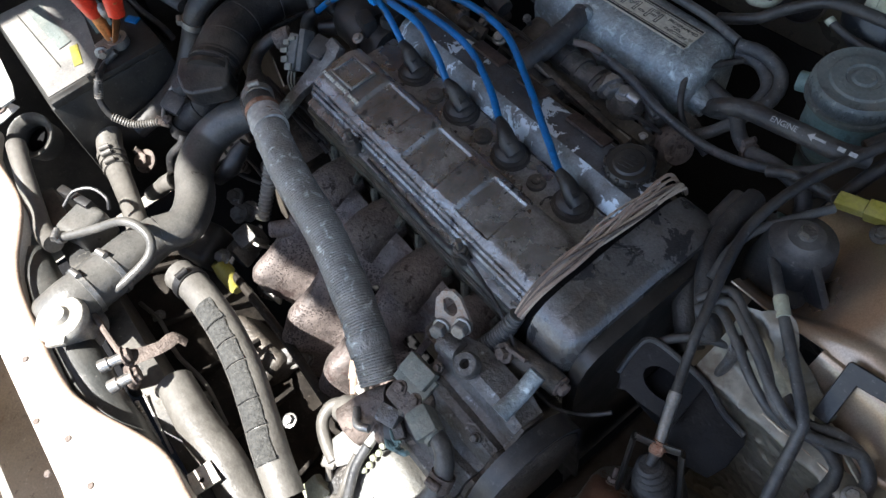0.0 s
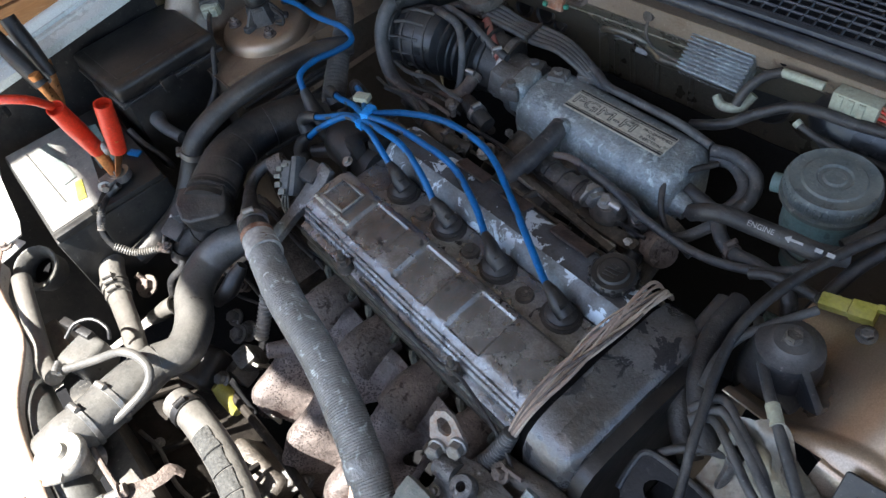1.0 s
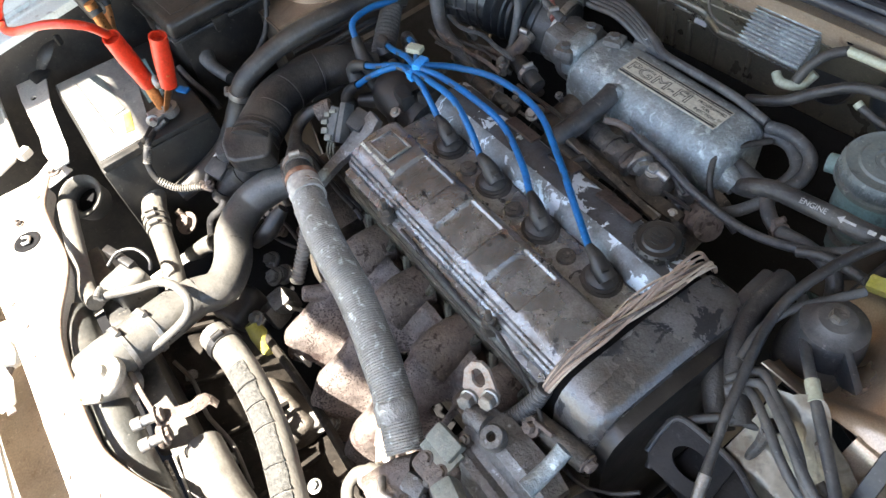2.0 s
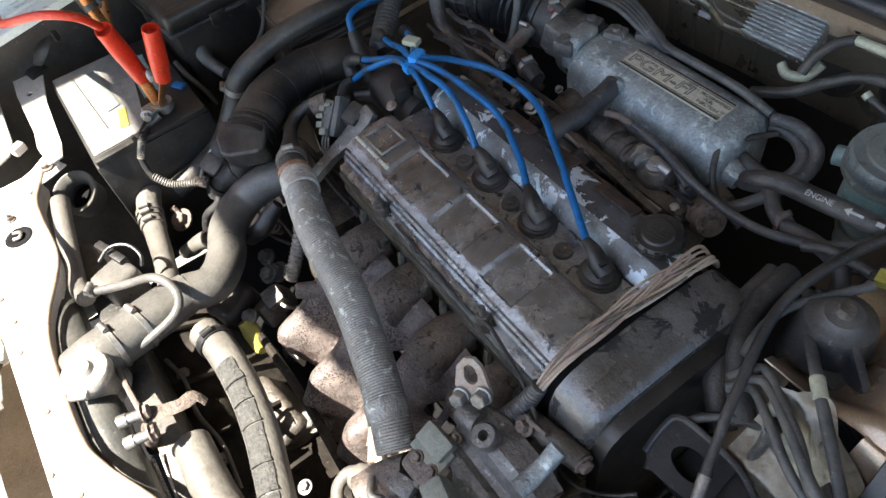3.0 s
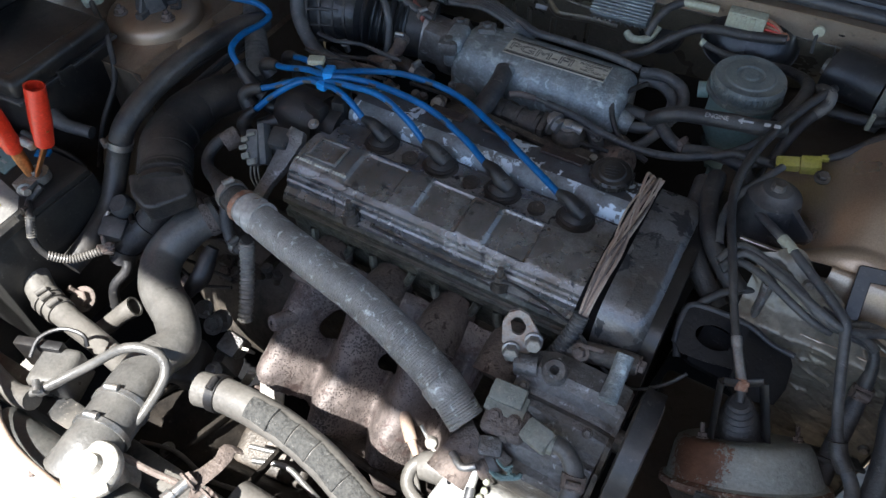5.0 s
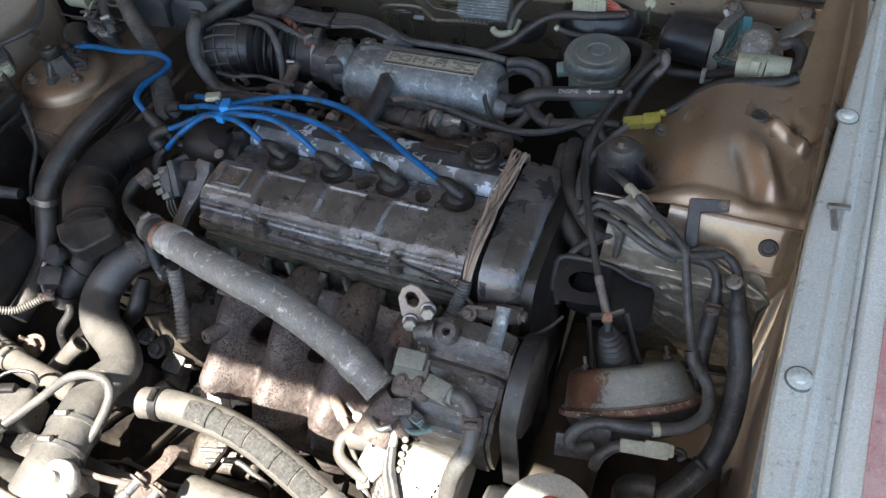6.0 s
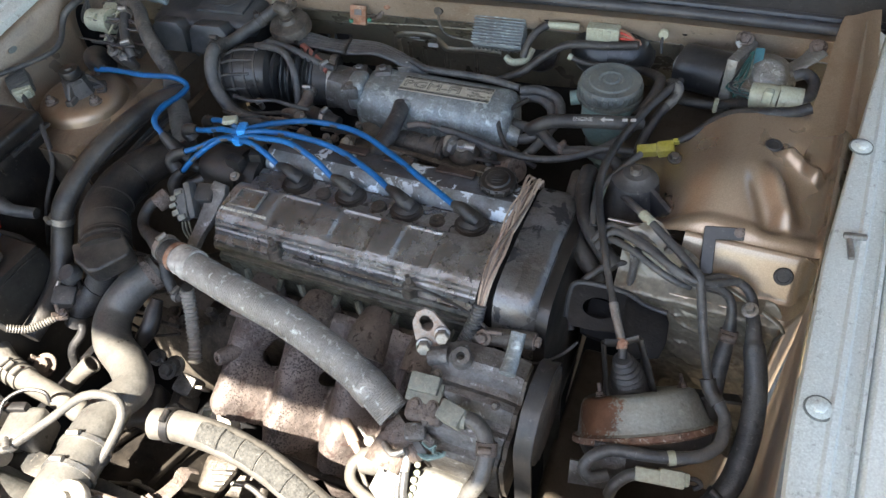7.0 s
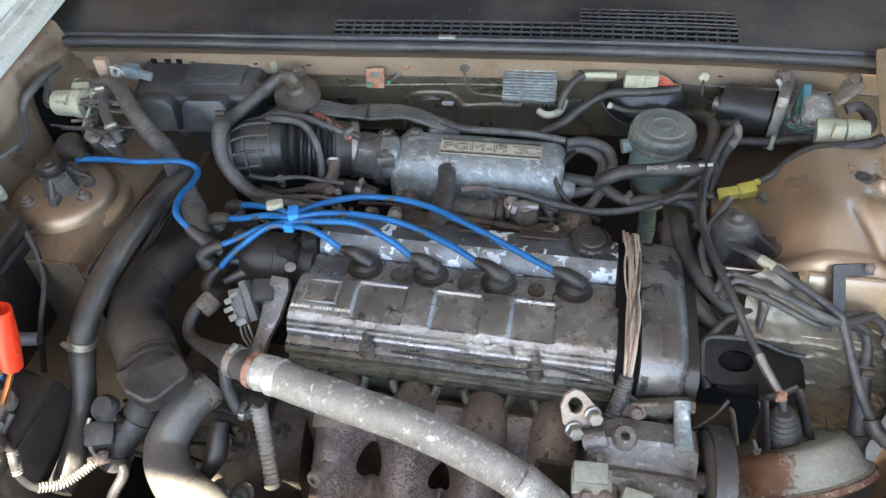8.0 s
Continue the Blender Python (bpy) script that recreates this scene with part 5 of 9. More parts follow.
# connector bracket at the end of the cover
cb = thing("sensor_bracket", (-0.26, 0.02, 0.78), "grimy cast bracket with a pale electrical connector", "bracket")
part("arm", prism([(-0.03, -0.075), (-0.012, -0.08), (-0.006, -0.03), (0.004, 0.0), (0.01, 0.035), (0.006, 0.05), (-0.016, 0.052), (-0.02, 0.02), (-0.022, -0.02)], 0.012, frame_of((-0.222, 0.032, 0.818), (1, 0, 0), (0.1, 0.75, 0.5)), 0.0025), M_ALLOY, cb)
part("block", box((-0.246, 0.055, 0.836), (0.03, 0.03, 0.025), (15, 0, 10), 0.004), M_PLASTIC_DUSTY, cb)
c0, c1 = Vector((-0.266, 0.045, 0.854)), Vector((-0.267, 0.005, 0.815))
CF = frame_of(tuple((c0 + c1) / 2), (0.9, 0.3, 0.2), tuple(c0 - c1))
conn = part("connector", in_frame(merge(box((0, 0.004, 0), (0.017, 0.046, 0.016), (0, 0, 0), 0.003), box((0.013, 0.008, -0.003), (0.010, 0.052, 0.018), (0, 0, 4), 0.002)), CF), M_RUBBER_GREY, cb, "grimy grey double connector")
for x, y, w, h in ((-0.009, 0.014, 0.010, 0.007), (-0.011, 0.004, 0.012, 0.006), (-0.008, -0.007, 0.011, 0.008), (0.001, -0.015, 0.012, 0.008), (0.0, 0.020, 0.012, 0.005)):
    part("clip", in_frame(box((x, y, 0.007), (w, h, 0.008), (0, 0, 12), 0.0012), CF), M_CONN, conn, "pale broken clip")
for k in range(3):
    part("pin", in_frame(tube([(-0.006 + 0.005 * k, -0.02, 0), (-0.007 + 0.006 * k, -0.034, -0.002), (-0.004 + 0.004 * k, -0.05, -0.012)], 0.0014, 6), CF), M_CONN, conn)

# ---- exhaust manifold ----
man = thing("exhaust_manifold", (0.0, -0.08, 0.5), "rusty brown cast exhaust manifold with arched runners", "exhaust manifold")
for x, xe in ((-0.135, -0.075), (-0.045, -0.03), (0.045, 0.015), (0.13, 0.05)):
    part("runner", tube([(x, 0.0, 0.735), (x, -0.03, 0.737), (x, -0.058, 0.726)], [0.028, 0.029, 0.03], 20, 0.008), M_RUST, man)
    hump = [(-0.011, 0.030), (0.009, 0.031), (0.015, 0.022), (0.022, 0.004), (0.033, -0.014), (0.041, -0.03), (0.041, -0.075), (-0.041, -0.075), (-0.041, -0.03), (-0.032, -0.012), (-0.022, 0.006), (-0.016, 0.022)]
    part("flange", prism(hump, 0.022, frame_of((x, 0.002, 0.731), (1, 0, 0), (0, -0.15, 1)), 0.006, 3), M_MANIFOLD_ROOT, man, "dark brown arched port flange")
    part("stud", merge(hexbolt((x, -0.021, 0.752), (0, -0.9, 0.5), 0.0065, 0.008, 1.3), lathe([(0, 0.016), (0.0035, 0.016), (0.004, 0)], (x, -0.021, 0.752), (0, -0.9, 0.5), 10)), M_RUST, man)
part("collector", lathe([(0, 0.0), (0.062, 0.0), (0.07, 0.03), (0.075, 0.09), (0.06, 0.14), (0.04, 0.15)], (-0.01, -0.10, 0.44), (0, 0, 1), 32, 0.6), M_RUST, man)
MP = [(-0.012, 0.738), (-0.05, 0.727), (-0.082, 0.700), (-0.108, 0.676), (-0.145, 0.658), (-0.165, 0.625), (-0.16, 0.52)]
HOLES = [(-0.090, 0.0, 0.022, 0.36, 0.125), (-0.002, 0.0, 0.020, 0.40, 0.10), (0.086, 0.0, 0.018, 0.38, 0.09)]
def shell_point(x, v):
    q = v * (len(MP) - 1)
    k = min(int(q), len(MP) - 2)
    y = MP[k][0] + (MP[k + 1][0] - MP[k][0]) * (q - k)
    z = MP[k][1] + (MP[k + 1][1] - MP[k][1]) * (q - k)
    b = 0.028 * math.cos((x + 0.045) / 0.088 * 2 * math.pi) * smooth01(v * 3)
    e = smooth01((x + 0.175) / 0.03)
    return (x + 0.15 * (z - 0.7) * (x + 0.02), y - b * 0.8 + 0.03 * (1 - e), z + b * 0.6 - 0.02 * (1 - e) + 0.002 * noise.noise(Vector((x * 60, y * 60, z * 60))))
M_CASTING = surface("pale_rusted_casting", (0.125, 0.105, 0.10), 0.6, 0.25, 0.35, 22, 0.6, 250, (0.235, 0.195, 0.175), 0.5, 22, (0.085, 0.060, 0.055), 0.60, 34, 0.04)
pits(M_CASTING, 330, 0.50, (0.055, 0.044, 0.040), 9.0)
def casting():
    bm = bmesh.new()
    nu, nv = 132, 96
    where, g = {}, []
    for i in range(nu + 1):
        row = []
        for j in range(nv + 1):
            x, v = -0.175 + 0.29 * i / nu, j / nv
            p = bm.verts.new(shell_point(x, v))
            where[p] = (x, v)
            row.append(p)
        g.append(row)
    for i in range(nu):
        for j in range(nv):
            x, v = -0.175 + 0.29 * (i + 0.5) / nu, (j + 0.5) / nv
            if v > 0.55 + (x + 0.175) / 0.29 * 1.05:
                continue
            if any(((x - hx) / rx) ** 2 + ((v - hv) / rv) ** 2 < 1 for hx, _, rx, hv, rv in HOLES):
                continue
            bm.faces.new((g[i][j], g[i + 1][j], g[i + 1][j + 1], g[i][j + 1]))
    for v in [v for v in bm.verts if not v.link_faces]:
        bm.verts.remove(v)
    for p in bm.verts:
        if p.is_boundary:
            x, v = where[p]
            for hx, _, rx, hv, rv in HOLES:
                d = math.hypot((x - hx) / rx, (v - hv) / rv)
                if 0.6 < d < 1.35:
                    q = Vector(shell_point(hx + (x - hx) / d, hv + (v - hv) / d))
                    p.co = q + Vector((0, 0.004, -0.003))
    bm.normal_update()
    bmesh.ops.solidify(bm, geom=list(bm.faces), thickness=0.007)
    return bm
part("heat_shield", casting(), M_CASTING, man, "pitted rusty brown casting with two holes", angle=55)
part("boss", lathe([(0, -0.002), (0.004, -0.002), (0.004, 0.011), (0.008, 0.011), (0.010, 0.009), (0.013, -0.03), (0.013, -0.05)], (-0.139, -0.118, 0.722), (-0.35, -0.85, 0.35), 20), M_CASTING, man, "drilled bolt boss")
part("boss", lathe([(0, 0.012), (0.006, 0.012), (0.012, 0.01), (0.014, 0.0)], (0.03, -0.12, 0.655), (0, -0.9, 0.4), 18), M_RUST_BRIGHT, man)
solo("oxygen_sensor", merge(tube([(0.048, -0.13, 0.69), (0.075, -0.155, 0.683)], 0.0075, 12), tube([(0.075, -0.155, 0.683), (0.088, -0.166, 0.68)], [0.0055, 0.004], 10)), M_TAN, "rust-brown sensor screwed into the manifold", "sensor")
solo("sensor_wire", tube([(0.08, -0.158, 0.682), (0.085, -0.17, 0.665), (0.095, -0.18, 0.648), (0.11, -0.195, 0.64)], 0.003, 8), M_HOSE_PALE, "short pale sensor wire", "wire")

# ---- power steering pump with pulley and belt ----
pump = thing("power_steering_pump", (0.21, -0.09, 0.70), "oxidised alloy power steering pump casting", "pump")
PP = [(-0.045, 0.818), (-0.070, 0.820), (-0.080, 0.813), (-0.086, 0.803), (-0.093, 0.800), (-0.100, 0.804), (-0.108, 0.803), (-0.114, 0.795), (-0.117, 0.786), (-0.126, 0.783), (-0.134, 0.786), (-0.142, 0.783), (-0.147, 0.774), (-0.150, 0.766), (-0.158, 0.764), (-0.162, 0.756), (-0.158, 0.70), (-0.150, 0.66), (-0.05, 0.68)]
def pump_f(x, y, z):
    k = smooth01((0.195 - x) / 0.03)
    q = smooth01((x - 0.255) / 0.015)
    return (x + 0.10 * (y + 0.10) * 0.5, -0.09 + (y + 0.09) * (1 - 0.14 * k - 0.06 * q), z - 0.006 * k - 0.004 * q + 0.0012 * noise.noise(Vector((x * 90, y * 90, z * 90))))
part("casting", swept(PP, np.linspace(0.163, 0.272, 14), pump_f), M_ALLOY, pump, angle=22)
part("end_plate", swept([(y * 0.94 - 0.006, 0.75 + (z - 0.75) * 0.9) for y, z in PP], [0.272, 0.277]), M_DIRTY, pump)
for x, y, z in ((0.176, -0.092, 0.806), (0.252, -0.108, 0.806), (0.18, -0.142, 0.782), (0.255, -0.146, 0.78)):
    part("bolt", hexbolt((x, y, z), (0, -0.6, 0.8), 0.0042, 0.006, 1.3), M_DIRTY, pump)
part("web", tube([(0.255, -0.036, 0.850), (0.256, -0.057, 0.839), (0.257, -0.083, 0.835)], [0.009, 0.0085, 0.0095], 14, 0.004, flat=0.7), M_INTAKE, pump, "pale worn mounting web")
part("ear", lathe([(0.005, 0.002), (0.005, 0.013), (0.011, 0.013), (0.013, 0.010), (0.013, 0.0), (0.005, 0.002)], (0.199, -0.072, 0.82), (0, -0.3, 0.95), 20), M_ALLOY, pump, "bolt eye")
part("spigot", tube([(0.158, -0.072, 0.805), (0.182, -0.068, 0.812)], 0.012, 16), M_ALLOY, pump)
part("pipe", tube([(0.196, -0.03, 0.81), (0.25, -0.022, 0.816), (0.268, -0.02, 0.818)], [0.011, 0.012, 0.011], 16), M_DIRTY, pump, "oily dark cross pipe")
part("bolt", hexbolt((0.268, -0.02, 0.818), (1, 0, 0.05), 0.007, 0.008), M_RUST, pump)
part("pulley", lathe([(0, 0.004), (0.02, 0.004), (0.03, 0.0), (0.05, 0.0), (0.056, 0.002), (0.056, 0.022), (0.05, 0.024), (0, 0.024)], (0.284, -0.088, 0.781), (1, 0, 0), 44), M_DIRTY, pump, "dark pulley wheel")
part("shaft", tube([(0.270, -0.088, 0.781), (0.290, -0.088, 0.781)], 0.012, 14), M_DIRTY, pump)
def belt_loop(cx, w, y0, z0, r0, y1, z1, r1):
    bm = bmesh.new()
    ring = [(y0 + r0 * math.cos(a), z0 + r0 * math.sin(a)) for a in np.linspace(0.3, math.pi - 0.1, 22)] + [(y1 + r1 * math.cos(a), z1 + r1 * math.sin(a)) for a in np.linspace(math.pi + 0.1, 2 * math.pi + 0.1, 16)]
    offs = [(-w / 2, 0.0), (-w / 2, 0.004), (-w / 6, 0.0042), (0, 0.0032), (w / 6, 0.0042), (w / 2, 0.004), (w / 2, 0.0)]
    rows = []
    n = len(ring)
    for k in range(n):
        a, b = Vector((0, *ring[k - 1])), Vector((0, *ring[(k + 1) % n]))
        t = (b - a).normalized()
        nrm = Vector((0, t.z, -t.y))
        rows.append([bm.verts.new(Vector((cx + dx, *ring[k])) + nrm * dn) for dx, dn in offs])
    m = len(offs)
    for k in range(n):
        a, b = rows[k], rows[(k + 1) % n]
        for q in range(m):
            bm.faces.new((a[q], a[(q + 1) % m], b[(q + 1) % m], b[q]))
    return bm
solo("drive_belt", belt_loop(0.296, 0.020, -0.088, 0.781, 0.058, -0.07, 0.40, 0.06), M_RIBBON, "grey worn ribbed drive belt", "belt")

# thermostat block under the duct's end
ther = thing("thermostat_housing", (0.15, -0.13, 0.74), "corroded thermostat housing with a grey-green sensor block", "thermostat")
GG = surface("grey_green", (0.22, 0.235, 0.2), 0.6, 0.1, 0.25, 30, 0.3, 300, DUST, 0.4, 30)
part("sensor_block", merge(box((0.167, -0.109, 0.806), (0.036, 0.022, 0.014), (22, 0, 4), 0.003), box((0.169, -0.115, 0.798), (0.042, 0.026, 0.010), (22, 0, 4), 0.002)), GG, ther, "grey-green sensor block")
part("base", box((0.175, -0.125, 0.780), (0.048, 0.036, 0.032), (20, 0, 4), 0.009, 3), M_RUST, ther)
for at in ((0.164, -0.131, 0.796), (0.184, -0.128, 0.796)):
    part("bolt", hexbolt(at, (0, -0.5, 0.9), 0.0055, 0.006, 1.35), M_RUST, ther)
part("plug_body", merge(box((0.171, -0.153, 0.772), (0.024, 0.02, 0.024), (20, 0, 20), 0.004), box((0.188, -0.156, 0.765), (0.016, 0.012, 0.018), (10, 10, -20), 0.003)), M_ALLOY, ther, "corroded alloy plug")
for k in range(4):
    part("wire_end", tube([(0.183, -0.162, 0.772), ((0.193, -0.166, 0.772)[0] + 0.003 * k, (0.193, -0.166, 0.772)[1], 0.772 - 0.002 * k), ((0.200, -0.161, 0.775)[0], (0.200, -0.161, 0.775)[1] - 0.003 * k, 0.775)], 0.0016, 6), M_TANK, ther)
part("outlet", tube([(0.16, -0.14, 0.76), (0.145, -0.165, 0.745), (0.14, -0.19, 0.735)], [0.022, 0.022, 0.024], 18), M_RUST, ther)
part("spout", merge(box((0.212, -0.136, 0.808), (0.03, 0.024, 0.026), (20, 0, -12), 0.005), tube([(0.217, -0.137, 0.808), (0.229, -0.136, 0.808)], 0.011, 14)), GG, ther, "pale spout")
hose("bypass_hose", "black bent bypass hose from the housing", [(0.224, -0.135, 0.808), (0.240, -0.137, 0.810), (0.253, -0.146, 0.805), (0.260, -0.160, 0.795), (0.260, -0.180, 0.778), (0.249, -0.201, 0.755), (0.245, -0.220, 0.715), (0.251, -0.242, 0.690)], [0.009, 0.009, 0.0092, 0.0098, 0.010, 0.010, 0.010, 0.010], M_HOSE_GREY, ((0.36, 0.014),), M_RUST)
hose("duct_clip", "grey wire clip below the duct", [(0.14, -0.175, 0.765), (0.155, -0.185, 0.768), (0.168, -0.178, 0.772)], 0.004, M_STEEL)

# alternator in the sun
M_ALT = surface("pale_alloy_case", (0.46, 0.46, 0.44), 0.5, 0.35, 0.25, 26, 0.4, 280, (0.28, 0.26, 0.22), 0.42, 30)
alt = thing("alternator", (0.16, -0.24, 0.5), "pale alloy alternator with slotted end cover", "alternator")
part("body", lathe([(0, 0), (0.05, 0), (0.06, 0.008), (0.062, 0.02), (0.062, 0.075), (0.056, 0.085), (0.02, 0.09), (0, 0.09)], (0.150, -0.20, 0.648), (1, 0, 0), 40), M_ALLOY, alt)
for k in range(16):
    a = 0.2 + k * 2 * math.pi / 16
    part("slot", box((0.215, -0.20 + 0.062 * math.cos(a), 0.648 + 0.062 * math.sin(a)), (0.02, 0.006, 0.004), (math.degrees(a), 0, 0), 0.001, 1), M_HOLLOW, alt)
part("pulley", lathe([(0, 0), (0.036, 0), (0.036, 0.003), (0.033, 0.004), (0.033, 0.024), (0.036, 0.025), (0.036, 0.028), (0, 0.028)], (0.279, -0.202, 0.662), (1, 0, 0), 40), M_STEEL, alt)
def on_alt(cx, cy, out=0.0):
    """A place on the slanted face of the alternator, in tenths of a millimetre from its terminal plate."""
    return (0.150 + cx * 1e-4, -0.187 + 0.8e-4 * cy - 0.6 * out, 0.728 + 0.6e-4 * cy + 0.8 * out)
AF = frame_of(on_alt(0, 0), (1, 0, 0), (0, 0.8, 0.6))
part("rear_cover", box((0.213, -0.196, 0.672), (0.080, 0.10, 0.085), (34, 0, -4), 0.022, 4), M_ALT, alt, "pale sunlit end cover")
for k in range(11):
    part("slot", box(on_alt(820 - 22 * k, -200 - 75 * k, 0.004), (0.0022, 0.004, 0.006), (30, 0, -12), 0.0006, 1), M_HOLLOW, alt)
tp = part("terminal_plate", merge(prism([(0.001, 0.05), (0.02, 0.036), (0.023, -0.012), (0.005, -0.043), (-0.019, -0.026), (-0.0095, 0.012)], 0.010, AF, 0.003, 3), in_frame(box((0.012, 0.046, -0.004), (0.030, 0.018, 0.022), (0, 0, -25), 0.005, 3), AF)), M_ALT, alt, "pale sunlit terminal plate")
part("screw_hole", in_frame(lathe([(0, 0.0006), (0.0022, 0.0006), (0.0028, 0.0)], (-0.004, 0.0, 0.0102), (0, 0, 1), 12), AF), M_HOLLOW, tp)
part("terminal_boot", tube([on_alt(-40, 20, -0.012), on_alt(-300, -10, -0.01), on_alt(-420, -60, -0.01)], [0.0165, 0.0165, 0.0145], 24, 0.004), M_HOSE_PALE, alt, "faded rubber terminal boot")
part("hose_stub", tube([on_alt(360, 480, -0.004), on_alt(240, 330, 0.002), on_alt(160, 250, 0.004)], [0.015, 0.014, 0.013], 18, 0.003, 0.0010, 0.0055), M_RUST, alt, "ribbed brown connector stub")
part("stub_clamp", tube([on_alt(300, 410, 0.0), on_alt(250, 350, 0.001)], 0.0165, 20, 0.004), M_RUBBER_GREY, alt)
for k in range(4):
    part("plug_pin", tube([on_alt(300 + 40 * k, 320 - 10 * k, 0.012), on_alt(400 + 60 * k, 300 + 30 * k, 0.016), on_alt(470 + 40 * k, 340 + 30 * k, 0.014)], 0.0026, 8), M_TANK, alt)
for k in range(5):
    part("corrosion", lathe([(0, 0.004), (0.003, 0.003), (0.004, 0)], on_alt(300 + 18 * (k % 2), 170 - 90 * k, 0.004), (0, -0.5, 0.8), 8), M_WHITE, alt)
hose("alternator_lead", "pale looped alternator lead", [on_alt(-430, 0, -0.008), on_alt(-500, -110, -0.004), on_alt(-470, -260, 0.0), on_alt(-340, -340, 0.004), on_alt(-160, -390, 0.006), on_alt(-20, -420, 0.006)], 0.0072, M_HOSE_PALE)
hose("alternator_wire", "grey wire looping down the alternator", [on_alt(190, 60, 0.010), on_alt(240, -160, 0.014), on_alt(330, -340, 0.016), on_alt(420, -520, 0.016), on_alt(410, -660, 0.014), on_alt(300, -740, 0.012), on_alt(200, -750, 0.008)], 0.0052, M_RUBBER_GREY)
hose("alternator_wire", "pale inner wire of the alternator loop", [on_alt(150, -120, 0.008), on_alt(200, -300, 0.010), on_alt(280, -460, 0.012), on_alt(300, -600, 0.010), on_alt(240, -690, 0.008)], 0.0045, M_HOSE_PALE)
solo("lead_clip", merge(box(on_alt(-60, -470, 0.006), (0.016, 0.014, 0.010), (20, 0, 30), 0.003), tube([on_alt(-90, -500, 0.004), on_alt(-20, -560, 0.004), on_alt(60, -640, 0.004)], 0.004, 8)), M_HOSE_PALE, "dusty cable clip on the alternator", "clip")
solo("wire_connector", merge(box(on_alt(80, -830, 0.002), (0.020, 0.022, 0.014), (30, 0, 15), 0.003), box(on_alt(-40, -900, 0.0), (0.022, 0.026, 0.012), (30, 0, -8), 0.003)), M_WHITE, "yellowed connector below the alternator", "connector")
solo("alternator_belt", belt_loop(0.293, 0.020, -0.202, 0.662, 0.034, -0.10, 0.40, 0.05), M_RIBBON, "grey ribbed belt on the alternator pulley", "belt")
solo("sensor_ball", merge(lathe([(0, 0.008), (0.005, 0.0065), (0.0075, 0.002), (0.0075, -0.003), (0.004, -0.007), (0, -0.008)], (0.103, -0.156, 0.712), (0.3, -0.4, 0.8), 20), tube([(0.085, -0.148, 0.722), (0.103, -0.158, 0.712), (0.126, -0.172, 0.704)], 0.0022, 8)), M_SUPPORT, "white ball-headed link on a thin rod", "link")

# washer jar with red cap
jar = thing("washer_jar", (0.362, -0.23, 0.5), "round white plastic reservoir jar with a bright red cap", "reservoir")
part("jar", lathe([(0, 0.0), (0.046, 0.0), (0.048, 0.01), (0.048, 0.27), (0.044, 0.282), (0.03, 0.289), (0, 0.29)], (0.364, -0.232, 0.535), (0, 0, 1), 48), M_JAR, jar)
part("cap", lathe([(0.0152, 0.0), (0.0148, 0.013), (0.0118, 0.017), (0.006, 0.0155), (0, 0.015)], (0.366, -0.232, 0.822), (0, 0, 1), 32), M_RED, jar, "bright red screw cap")
part("seam", tube([(0.317, -0.235, 0.818), (0.33, -0.233, 0.8245), (0.346, -0.232, 0.8255)], 0.0012, 6), M_DIRTY, jar)
part("seam", tube([(0.386, -0.232, 0.8255), (0.40, -0.232, 0.824), (0.411, -0.233, 0.818)], 0.0012, 6), M_DIRTY, jar)
jar2 = thing("washer_filler", (0.43, -0.235, 0.5), "white bottle neck with a cyan blue cap", "bottle")
part("neck", lathe([(0, 0), (0.03, 0), (0.03, 0.2), (0.024, 0.24), (0, 0.245)], (0.432, -0.236, 0.57), (0, 0, 1), 28), M_JAR, jar2)
part("cap", lathe([(0.029, 0.0), (0.029, 0.016), (0.025, 0.022), (0, 0.024)], (0.432, -0.236, 0.808), (0, 0, 1), 32), M_CYAN, jar2, "cyan blue cap")

# ---- front hoses ----
hose("radiator_hose", "thick dusty black radiator hose bending towards the radiator", [(-0.302, -0.035, 0.755), (-0.32, -0.07, 0.748), (-0.334, -0.112, 0.727), (-0.306, -0.152, 0.722), (-0.253, -0.178, 0.725), (-0.214, -0.208, 0.738), (-0.212, -0.240, 0.750)], [0.024, 0.0255, 0.026, 0.026, 0.0255, 0.025, 0.025], M_HOSE_GREY, ((0.05, 0.012),), M_RUST, n=22)
hose("radiator_neck", "fat sun-bleached black hose onto the radiator neck", [(-0.214, -0.236, 0.748), (-0.207, -0.27, 0.752), (-0.190, -0.318, 0.762), (-0.180, -0.358, 0.768), (-0.185, -0.385, 0.758)], [0.0255, 0.0285, 0.029, 0.029, 0.028], M_HOSE_GREY, ((0.42, 0.006), (0.62, 0.006)), n=24)
hose("overflow_hose", "thin pale looped overflow hose", [(-0.40, -0.345, 0.745), (-0.34, -0.352, 0.752), (-0.292, -0.345, 0.762), (-0.255, -0.300, 0.775), (-0.216, -0.260, 0.797), (-0.184, -0.247, 0.790), (-0.169, -0.260, 0.776), (-0.164, -0.300, 0.7655), (-0.168, -0.322, 0.760), (-0.171, -0.340, 0.756)], 0.0055, M_HOSE_GREY, ((0.25, 0.008),), n=14)
hose("feed_hose", "pale rubber hose along the radiator support", [(-0.47, -0.325, 0.77), (-0.42, -0.335, 0.765), (-0.37, -0.345, 0.755), (-0.32, -0.352, 0.752), (-0.285, -0.347, 0.758)], 0.0125, M_HOSE_PALE)
LOWER = [(-0.140, -0.245, 0.753), (-0.101, -0.238, 0.757), (-0.037, -0.237, 0.760), (0.022, -0.244, 0.758), (0.069, -0.256, 0.752), (0.113, -0.269, 0.745), (0.156, -0.281, 0.730)]
